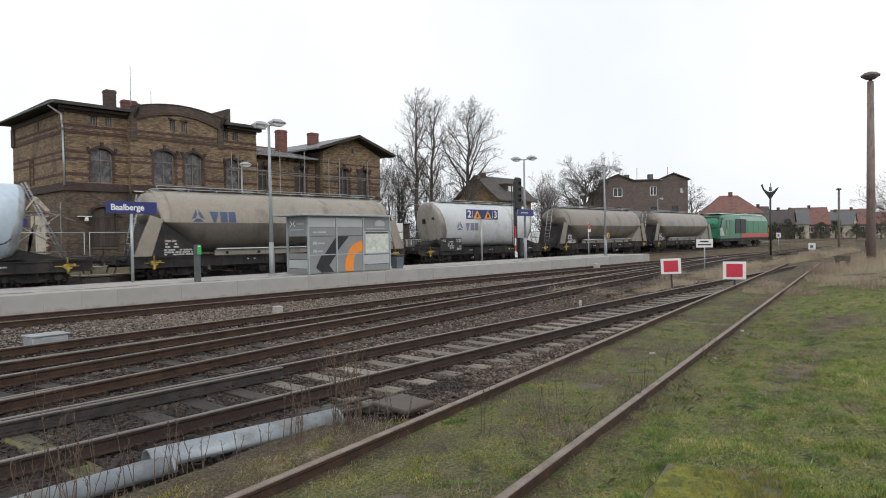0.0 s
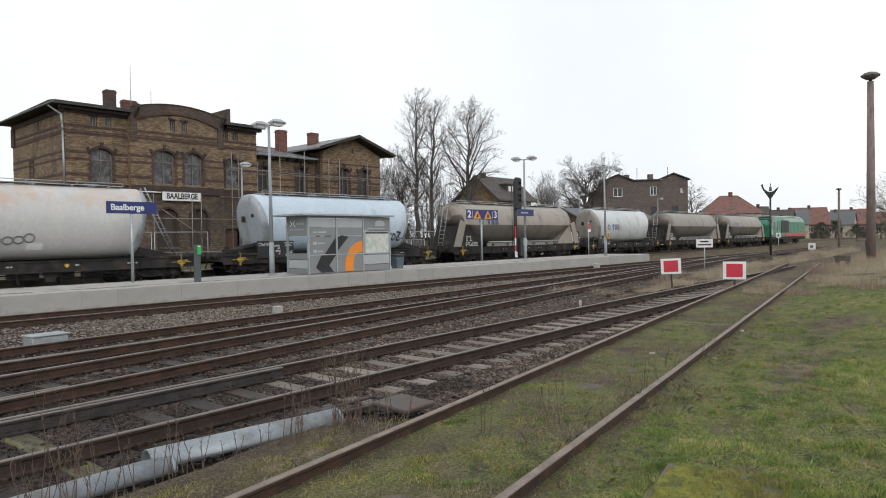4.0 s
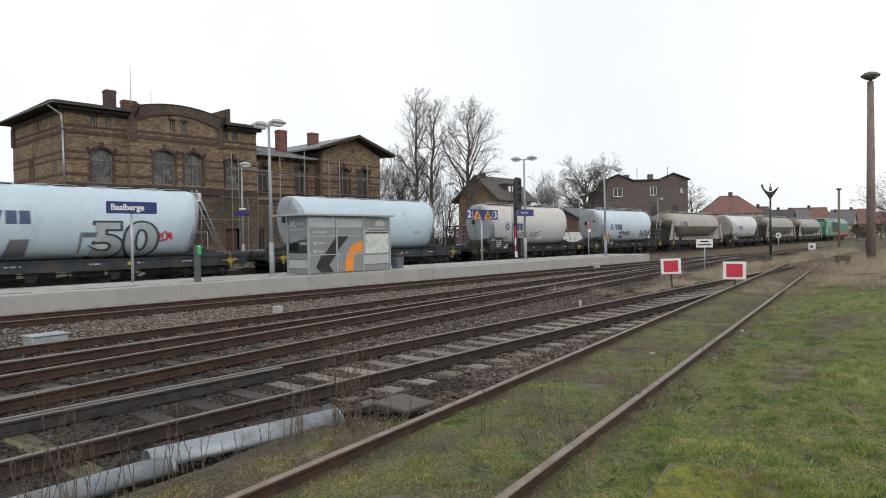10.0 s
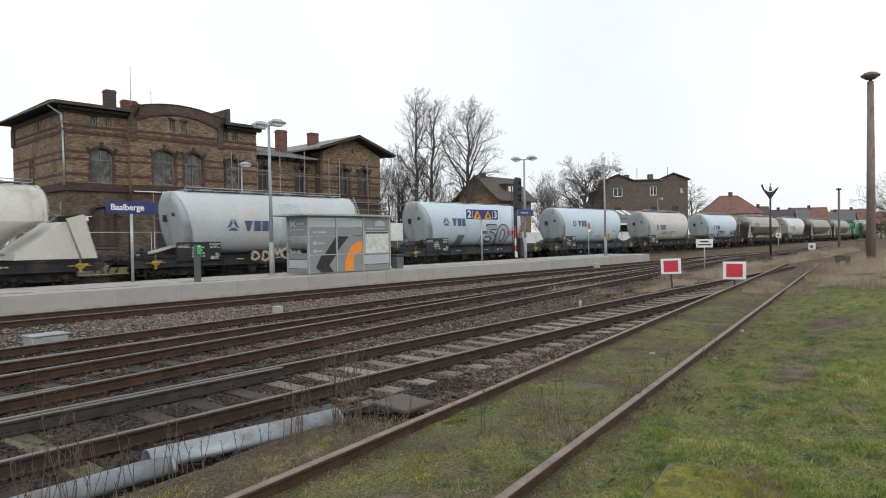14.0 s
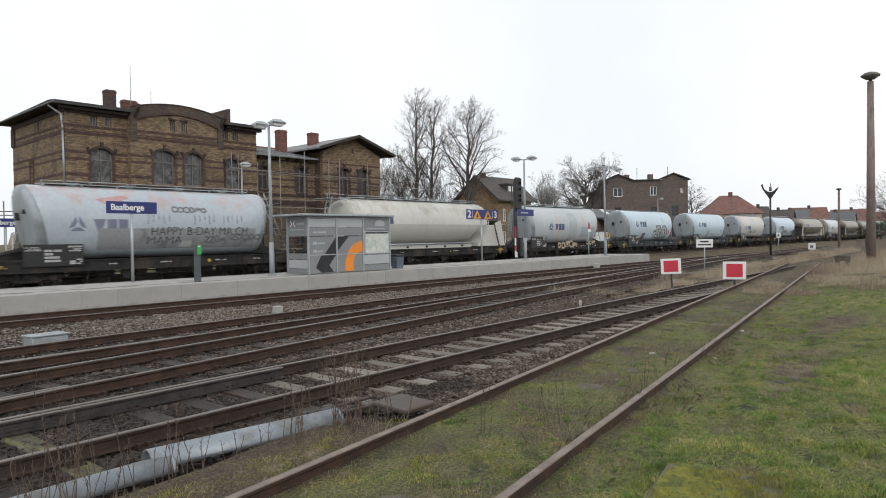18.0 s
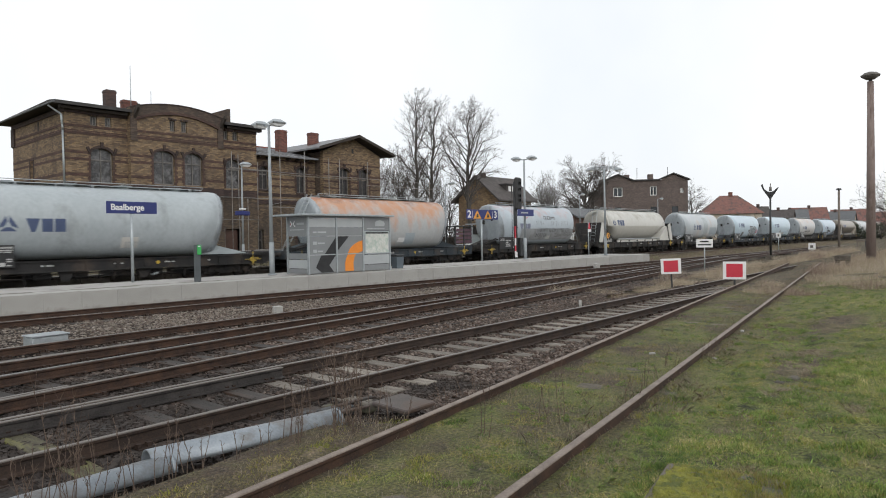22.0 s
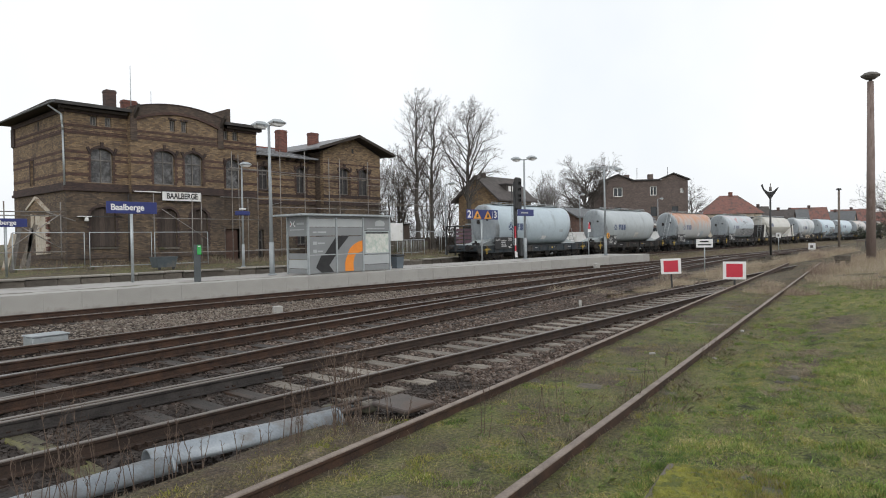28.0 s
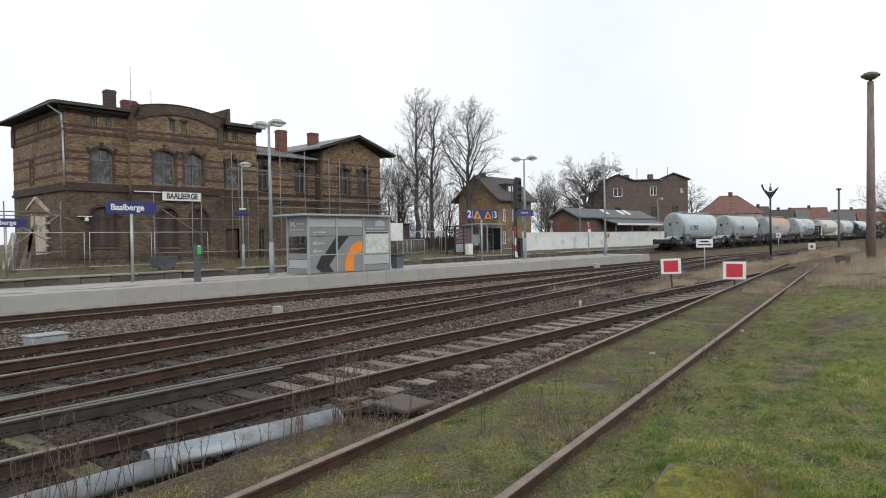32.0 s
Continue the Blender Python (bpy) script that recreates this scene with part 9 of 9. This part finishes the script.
h1 = house("ochre brick house with a dark tiled gable roof", Matrix.Translation((58.8, 43.9, 0.2)), 6.5, 5.6, 6.0, 8.35, BRICK_HOUSE, ROOF_BROWN, "x", 0.6, ((3.3, 4.7, (0.9, 2.7, 4.7), 0.7), (0.8, 2.2, (0.9, 2.7, 4.7), 0.7)), ((0.6, 2.5, 0.45),))
dm = part("dormer", Shape().box(2.6, 4.6, 0.7, 2.4, 6.3, 7.5), ROOF_BROWN, h1, "tile-hung dormer")
part("dormer_window", Shape().box(3.0, 3.45, 0.67, 0.696, 6.6, 7.35).box(3.7, 4.15, 0.67, 0.696, 6.6, 7.35), WHITE, dm, "white dormer windows")
part("dormer_roof", Shape().box(2.4, 4.8, 0.5, 2.8, 7.502, 7.62), ROOF_FELT, dm)
part("gable_window", Shape().box(-0.03, -0.004, 3.4, 4.2, 3.4, 4.7), GLASS_GREY, h1)

ww = thing("white_boundary_wall", "long whitewashed boundary wall beyond the line", "wall", kind="structure")
part("wall", Shape().box(57.5, 93.0, 39.6, 39.85, 0.1, 2.1), WALL_WHITE, ww)
part("coping", Shape().box(57.4, 93.1, 39.55, 39.9, 2.104, 2.2), WALL_WHITE, ww)

shed = house("brick goods shed with a grey roof and long canopy", Matrix.Translation((78.0, 45.3, 0.2)), 23.0, 3.6, 4.25, 5.2, BRICK_SHED, ROOF_SLATE, "x", 0.6, (), (), "goods_shed")
part("red_door", Shape().box(-0.05, -0.004, 1.2, 2.4, 0.9, 3.5), SHED_RED, shed, "faded red loading door")
part("canopy", Shape().prism([(-0.2, 3.85), (-2.9, 3.1), (-2.9, 3.22), (-0.2, 3.98)], (6.0, 0, 0), (0, 1, 0), (0, 0, 1), (17.0, 0, 0)), ROOF_SLATE, shed)
part("canopy_fascia", Shape().box(6.0, 23.0, -2.98, -2.91, 2.95, 3.22), WHITE, shed, "white canopy fascia")
for x in (6.5, 11.5, 17.0, 22.5):
    part("canopy_post", Shape().box(x - 0.08, x + 0.08, -2.5, -2.34, 0.05, 2.95), FRAME, shed)
for x in (9.0, 14.0, 16.0):
    part("skylight", Shape().prism([(0.3, 4.62), (1.4, 5.22), (1.4, 5.34), (0.3, 4.74)], (x, 0, 0), (0, 1, 0), (0, 0, 1), (0.9, 0, 0)), WHITE, shed)
for x, w2 in ((10.5, 1.6), (15.5, 2.2), (18.6, 1.2)):
    part("white_crate", Shape().block(x, x + w2, -1.9, -0.9, 0.06, 1.9, 0.03), WHITE, shed)


def facing(px, depth):
    """A pose on the ground, its x axis across the view from the line's near side, depth metres away at a bearing."""
    b = HEAD - px
    p = Vector((math.cos(b), math.sin(b), 0)) * depth
    return Matrix.Translation(p + Vector((0, 0, 0.1))) @ Matrix.Rotation(b - math.pi / 2, 4, "Z")


def brick_block():
    t = thing("apartment_block", "sooty dark brick apartment block with cross gables", "building", facing(radians(17.1), 136) @ Matrix.Rotation(0.16, 4, "Z") @ Matrix.Translation((-8.3, 0, 0)))
    W, H = 16.0, 12.2
    rows = [(9.2, 11.0, 1.9, 3.7), (9.3, 11.1, 8.9, 10.2), (9.7, 10.6, 14.6, 15.2)] + [(z, z + 1.8, x, x + 1.2) for z in (1.2, 5.3) for x in (2.2, 9.0, 13.0)]
    part("front_wall", holed_wall(0, W, 0, H, [(x0, x1, z0, z1) for z0, z1, x0, x1 in rows], 0, 0.5), BRICK_BLOCK, t)
    for x in (0, W - 0.5):
        part("side_wall", Shape().box(x, x + 0.5, 0.502, 12, 0, H), BRICK_BLOCK, t)
    part("rear_wall", Shape().box(0.5, W - 0.5, 11.5, 12, 0, H), BRICK_BLOCK, t)
    part("partition", Shape().box(0.5, W - 0.5, 3, 3.1, 0, H - 0.2), DOOR, t)
    for a, b in ((0.0, 5.6), (10.6, W)):
        part("gable", Shape().prism([(a, H), (b, H), ((a + b) / 2, H + 1.2)], (0, -0.05, 0), (1, 0, 0), (0, 0, 1), (0, 0.5, 0)), BRICK_BLOCK, t)
        m = (a + b) / 2
        for e in (a - 0.4, b + 0.4):
            part("gable_roof", Shape().prism([(m, H + 1.25), (e, H - 0.05), (e, H + 0.15), (m, H + 1.45)], (0, -0.5, 0), (1, 0, 0), (0, 0, 1), (0, 12.6, 0)), ROOF_FELT, t)
    part("roof", Shape().box(5.4, 10.8, -0.4, 12.2, H + 0.004, H + 0.25), ROOF_FELT, t)
    part("annex", Shape().box(-2.2, -0.01, 1.5, 9, 0, H - 2.2), BRICK_BLOCK, t)
    part("annex_roof", Shape().box(-2.4, -0.01, 1.3, 9.2, H - 2.19, H - 1.95), ROOF_FELT, t)
    for i, (z0, z1, x0, x1) in enumerate(rows):
        o = part("window", Shape().box(x0, x1, 0.3, 0.32, z0, z1), GLASS, t)
        if i < 3:
            part("window_frame", Shape().box(x0, x0 + 0.14, 0.2, 0.3, z0, z1).box(x1 - 0.14, x1, 0.2, 0.3, z0, z1).box(x0 + 0.14, x1 - 0.14, 0.2, 0.3, z0, z0 + 0.14).box(x0 + 0.14, x1 - 0.14, 0.2, 0.3, z1 - 0.14, z1).box((x0 + x1) / 2 - 0.06, (x0 + x1) / 2 + 0.06, 0.2, 0.3, z0 + 0.14, z1 - 0.14), WHITE, o)
    chimney(t, 9.2, 10.2, 4, 5, H, H + 1.6, BRICK_BLOCK)
    chimney(t, 4.8, 5.8, 6, 7, H, H + 1.8, BRICK_BLOCK)
    for x in (3.8, 7.2, 13.2):
        part("aerial", Shape().tube((x, 5, H), (x, 5, H + 3.0), 0.05, n=5), DARK_STEEL, t)


brick_block()


def hip_house(px, depth, w, d, eave, ridge, wall_mat, roof_mat, label, turn=0.0, group="distant houses"):
    t = thing("house", label, "house", facing(px, depth) @ Matrix.Rotation(turn, 4, "Z") @ Matrix.Translation((-w / 2, 0, 0)), group)
    ws = [(x, x + 1.1, eave - 2.0, eave - 0.7) for x in np.arange(1.0, w - 1.6, 2.4)]
    part("front_wall", holed_wall(0, w, 0, eave, ws, 0, 0.35), wall_mat, t)
    part("rear_wall", Shape().box(0, w, d - 0.35, d, 0, eave), wall_mat, t)
    for x in (0, w - 0.35):
        part("side_wall", Shape().box(x, x + 0.35, 0.352, d - 0.352, 0, eave), wall_mat, t)
    for a, b, c, e in ws:
        o = part("window", Shape().box(a, b, 0.2, 0.22, c, e), GLASS, t)
        part("window_frame", Shape().box(a, a + 0.12, 0.12, 0.2, c, e).box(b - 0.12, b, 0.12, 0.2, c, e).box(a + 0.12, b - 0.12, 0.12, 0.2, e - 0.12, e).box(a + 0.12, b - 0.12, 0.12, 0.2, c, c + 0.12), WHITE, o)
    k = min(w, d) / 2 * 0.8
    o = 0.5
    pts = [(-o, -o, eave - 0.1), (w + o, -o, eave - 0.1), (w + o, d + o, eave - 0.1), (-o, d + o, eave - 0.1), (k, d / 2, ridge), (w - k, d / 2, ridge)]
    part("roof", Shape().add(pts, [(0, 1, 5, 4), (1, 2, 5), (2, 3, 4, 5), (3, 0, 4), (3, 2, 1, 0)]), roof_mat, t)
    chimney(t, w / 2, w / 2 + 0.7, d / 2 - 0.3, d / 2 + 0.4, ridge - 0.6, ridge + 0.7, BRICK_RED)
    return t


hip_house(radians(23.55), 142, 10.6, 9, 5.6, 9.3, PLASTER, ROOF_DULL, "cream house with a red hipped roof", 0.15)
row_of = [(25.55, 166, 4.5, 3.6, 7.6, BRICK_SOOT, ROOF_BROWN), (26.5, 172, 7, 3.4, 6.9, BRICK_SHED, ROOF_BROWN), (27.6, 178, 8, 3.6, 7.0, PLASTER, ROOF_SLATE), (29.0, 184, 8, 3.6, 7.6, BRICK_SHED, ROOF_DULL), (30.3, 190, 9, 3.4, 6.6, PLASTER, ROOF_SLATE), (31.6, 196, 8, 3.6, 7.2, BRICK_SHED, ROOF_DULL), (32.9, 204, 10, 3.4, 6.6, PLASTER, ROOF_DULL), (34.4, 212, 10, 3.4, 6.4, BRICK_SHED, ROOF_DULL)]
for i, (a, dist, w, ev, rd, wm, rm) in enumerate(row_of):
    house("small terraced house with a steep tiled roof", facing(radians(a), dist) @ Matrix.Rotation((0.2, -0.15, 0.1)[i % 3], 4, "Z") @ Matrix.Translation((-w / 2, 0, 0)), w, 8, ev, rd, wm, rm, "x", 0.3, ((ev - 2.0, ev - 0.6, tuple(np.arange(1.0, w - 1.5, 2.4)), 1.1),), ((w * 0.5, 3.7, 0.7),), "house", "distant houses")


def garden_shed():
    t = thing("garden_shed", "dark boarded shed under the bare trees", "shed", Matrix.Translation((46.6, 49.0, 0.25)))
    for i in range(16):
        part("board", Shape().box(i * 0.22, i * 0.22 + 0.205, random.uniform(0, 0.02), 0.04, 0.05, 2.9), BOARDS, t)
    part("side_wall", Shape().box(3.48, 3.52, 0.05, 2.6, 0.05, 2.8).box(0.0, 0.04, 0.05, 2.6, 0.05, 2.8), BOARDS, t)
    part("roof", Shape().prism([(-0.3, 3.0), (2.9, 2.6), (2.9, 2.68), (-0.3, 3.08)], (-0.2, 0, 0), (0, 1, 0), (0, 0, 1), (3.9, 0, 0)), ROOF_FELT, t)
    w = thing("garden_wall", "low weathered concrete panel wall beside the station", "wall", Matrix.Translation((41.6, 44.0, 0.25)))
    for i in range(4):
        part("panel", Shape().block(i * 1.5 + 0.08, i * 1.5 + 1.42, 0, 0.08, 0, 1.25, 0.01), KERBSTONE, w)
        part("post", Shape().block(i * 1.5 - 0.08, i * 1.5 + 0.08, -0.04, 0.12, 0, 1.4, 0.015), CONCRETE if i == 2 else KERBSTONE, w)


garden_shed()


def second_shelter():
    t = thing("waiting_shelter", "grey steel waiting shelter with plum-tinted lattice end on the far platform", "shelter", Matrix.Translation((43.4, 37.0, 0.28)))
    part("roof", Shape().block(2.7, 7.0, -0.25, 1.1, 2.62, 2.72, 0.02), POLE_GREY, t)
    part("low_roof", Shape().block(-0.1, 2.6, -0.15, 1.0, 2.42, 2.5, 0.02), DARK_STEEL, t)
    for x in (0, 1.15, 2.3, 4.5, 6.6):
        for y in (0, 0.95):
            part("post", Shape().box(x - 0.05, x + 0.05, y - 0.05, y + 0.05, 0, 2.6 if x > 2 else 2.42), POLE_GREY if x > 2 else DARK_STEEL, t)
    for x0, x1 in ((0.06, 1.09), (1.21, 2.24)):
        for k in range(4):
            part("tinted_slat", Shape().box(x0, x1, -0.01, 0.01, 1.0 + k * 0.34, 1.24 + k * 0.34), TINTED, t)
        part("lower_pane", Shape().box(x0, x1, -0.01, 0.01, 0.25, 0.92), POLE_GREY, t)
    for x0, x1 in ((2.36, 4.44), (4.56, 6.54)):
        for z0, z1 in ((0.3, 1.0), (1.04, 1.7), (1.74, 2.4)):
            part("pane", Shape().box(x0, x1, 0.93, 0.95, z0, z1), GLASS_DARK, t)
    part("side_pane", Shape().box(6.59, 6.61, 0.06, 0.9, 0.3, 2.3), GLASS, t)
    part("poster", Shape().box(3.5, 4.4, 0.86, 0.92, 0.75, 1.75), POSTER, t, "pale poster behind the glass")
    part("bench", Shape().box(2.9, 6.2, 0.5, 0.85, 0.42, 0.48), DARK_STEEL, t)
    for x in (3.3, 4.5, 5.7):
        part("seat_shell", Shape().block(x - 0.22, x + 0.22, 0.48, 0.84, 0.5, 0.56, 0.02).block(x - 0.22, x + 0.22, 0.78, 0.84, 0.56, 0.95, 0.02), ANTHRACITE, t)
    m = thing("ticket_cabinet", "small white cabinet beside the waiting shelter", "cabinet", Matrix.Translation((44.3, 36.2, 0.28)))
    part("body", Shape().block(-0.3, 0.3, -0.2, 0.2, 0, 0.95, 0.03), WHITE, m)
    n = thing("notice_case", "white poster case on posts beside the station", "sign", Matrix.Translation((38.6, 39.2, 0.28)))
    part("case", Shape().block(-0.7, 0.62, -0.06, 0.06, 1.3, 2.75, 0.02), WHITE, n)
    for x in (-0.75, 0.75):
        part("post", Shape().box(x - 0.04, x + 0.04, 0.062, 0.13, 0, 2.8), GALV, n)


POSTER = material("faded_poster", (0.22, 0.26, 0.27), (0.34, 0.37, 0.37), 0.5, scale=3, fine=14, bump=0.0)
def tube_gate(x, w, label):
    t = thing("tube_fence", label, "fence", Matrix.Translation((x, 41.0, 0.28)), "low tube fences")
    for q in (0, w / 2, w):
        part("post", Shape().tube((q, 0, 0), (q, 0, 1.35), 0.035, n=7), GALV, t)
    part("top_rail", Shape().tube((0, 0, 1.35), (w, 0, 1.35), 0.03, n=7), GALV, t)
    part("low_rail", Shape().tube((0, 0, 0.25), (w, 0, 0.25), 0.025, n=7), GALV, t)
    bars = Shape()
    for i in range(1, int(w / 0.22)):
        bars.tube((i * 0.22, 0, 0.25), (i * 0.22, 0, 1.35), 0.01, n=4)
    tagged(part("bars", bars, GALV, t), kind="stuff")


tube_gate(40.4, 3.4, "low galvanised tube fence beside the station")
tube_gate(55.4, 4.6, "low galvanised tube fence beyond the shelter")
TINTED = material("plum_tinted_pane", (0.11, 0.07, 0.088), (0.17, 0.115, 0.138), 0.25, scale=2, fine=20, bump=0.0)
second_shelter()


for i, (bx, by, bh) in enumerate(((150.0, 44.0, 3.4), (171.0, 40.0, 3.0), (186.0, 47.0, 4.2), (120.0, 41.0, 3.0), (205.0, 42.0, 4.4), (228.0, 38.0, 4.6))):
    copy_thing(first_scrub, Matrix.Translation((bx, by, 0.1)) @ Matrix.Rotation(i * 2.3, 4, "Z") @ Matrix.Diagonal((bh / 6.5, bh / 6.5, bh / 9.4, 1)))


for i, (bx, by, bh) in enumerate(((46.0, 53.5, 2.6), (49.5, 54.2, 3.0), (53.0, 53.6, 2.4), (56.5, 54.6, 3.0), (60.0, 54.0, 2.6), (64.0, 55.0, 2.8))):
    copy_thing(first_scrub, Matrix.Translation((bx, by, 0.2)) @ Matrix.Rotation(i * 1.3 + 0.4, 4, "Z") @ Matrix.Diagonal((0.5, 0.5, bh / 9.4, 1)))


def evergreen(px, depth, tall, wide, seed):
    """Dark shrub: a short trunk and many small leaf sprays in ragged tufts."""
    t = thing("evergreen_shrub", "dark green ragged evergreen shrub before the houses", "shrub", facing(px, depth), "evergreen shrubs")
    rng = np.random.default_rng(seed)
    part("trunk", Shape().tube((0, 0, -0.1), (0, 0, tall * 0.6), 0.14, 0.05, n=7), BARK, t)
    crown = Shape()
    for _ in range(46):
        a, u = rng.uniform(0, 6.283), rng.uniform(0.1, 1.0)
        r = wide * (1.0 - 0.75 * u) * rng.uniform(0.35, 1.0)
        c = np.array([r * math.cos(a), r * math.sin(a), tall * u])
        for _ in range(34):
            p = c + rng.normal(0, 0.2, 3)
            d1, d2 = rng.normal(0, 0.13, 3), rng.normal(0, 0.13, 3)
            crown.add([p, p + d1, p + d2], [(0, 1, 2)])
    tagged(part("crown", crown, EVERGREEN, t), kind="stuff")


EVERGREEN = island_material("evergreen_leaves", [(0.022, 0.034, 0.022), (0.04, 0.058, 0.034), (0.06, 0.075, 0.045), (0.075, 0.07, 0.05)], 0.8)
for i, (a, dist, th, wd) in enumerate(((26.4, 150, 3.6, 2.2), (27.3, 156, 4.6, 2.4), (27.9, 158, 3.2, 2.0), (29.6, 162, 3.4, 2.4), (30.6, 168, 4.0, 2.2), (31.9, 170, 3.2, 2.6), (33.4, 176, 3.4, 2.6), (25.3, 150, 2.8, 2.0))):
    evergreen(radians(a), dist, th, wd, 300 + i)


def board_fence():
    t = thing("board_fence", "dark weathered board fence behind the bare trees", "fence", Matrix.Translation((43.5, 55.8, 0.2)))
    for z in (0.35, 1.25):
        part("rail", Shape().box(0, 24, 0.03, 0.08, z, z + 0.08), BOARDS, t)
    slat = [Shape().box(0, 0.27, 0, 0.028, 0.05, h).mesh("slat", BOARDS) for h in (1.6, 1.66, 1.72)]
    for i in range(80):
        part("slat", slat[i * 7 % 3], None, t).location = (i * 0.3, random.uniform(-0.01, 0.0), 0)


board_fence()


# ---- dry stalks beside the conduit ----
def dead_weed(s, x, y, tall, seed):
    rng = random.Random(seed)
    base = Vector((x, y, ground_z(x, y) - 0.02))
    for _ in range(rng.randint(3, 6)):
        p = base + Vector((rng.uniform(-0.12, 0.12), rng.uniform(-0.12, 0.12), 0))
        d = Vector((rng.uniform(-0.25, 0.25), rng.uniform(-0.25, 0.25), 1)).normalized()
        h = tall * rng.uniform(0.5, 1.1)
        for k in range(5):
            e = p + d * h / 5
            s.tube(p, e, 0.004 - 0.0005 * k, 0.0035 - 0.0005 * k, n=4, caps=False)
            if k > 1:
                for _ in range(2):
                    b = (d + Vector((rng.uniform(-0.8, 0.8), rng.uniform(-0.8, 0.8), 0.2))).normalized()
                    s.tube(e, e + b * h * rng.uniform(0.08, 0.2), 0.0022, 0.0012, n=3, caps=False)
            p = e
            d = (d + Vector((rng.uniform(-0.15, 0.15), rng.uniform(-0.15, 0.15), 0.05))).normalized()


weeds = Shape()
for i, (x, y, h) in enumerate(((1.75, 5.0, 0.85), (2.0, 4.9, 0.5), (2.6, 4.95, 0.45), (3.4, 4.8, 0.4), (3.9, 4.85, 0.75), (4.05, 4.9, 0.9), (4.2, 4.95, 0.6), (1.45, 4.8, 0.6), (1.6, 4.7, 0.4), (4.5, 4.6, 0.35), (1.9, 5.5, 0.9), (2.25, 4.85, 0.45), (5.6, 4.5, 0.3), (4.6, 3.6, 0.5), (7.2, 3.25, 0.35), (6.4, 3.1, 0.3), (3.6, 5.0, 0.55), (4.4, 5.3, 0.5), (3.8, 4.6, 0.8), (4.0, 5.35, 0.7), (3.95, 4.7, 0.95), (4.15, 4.6, 0.5), (1.3, 4.7, 0.5), (1.5, 5.0, 0.45), (1.7, 4.6, 0.35), (2.1, 5.55, 0.6), (2.4, 4.75, 0.3), (2.8, 4.8, 0.3), (3.1, 4.75, 0.35), (5.2, 4.55, 0.3), (8.6, 3.55, 0.3), (9.4, 3.4, 0.35), (5.4, 3.4, 0.55))):
    dead_weed(weeds, x, y, h, 100 + i)
solid("dead_weeds", weeds, WEED, "brittle dead weed stalks with side twigs", "weeds", "stuff")


motions()
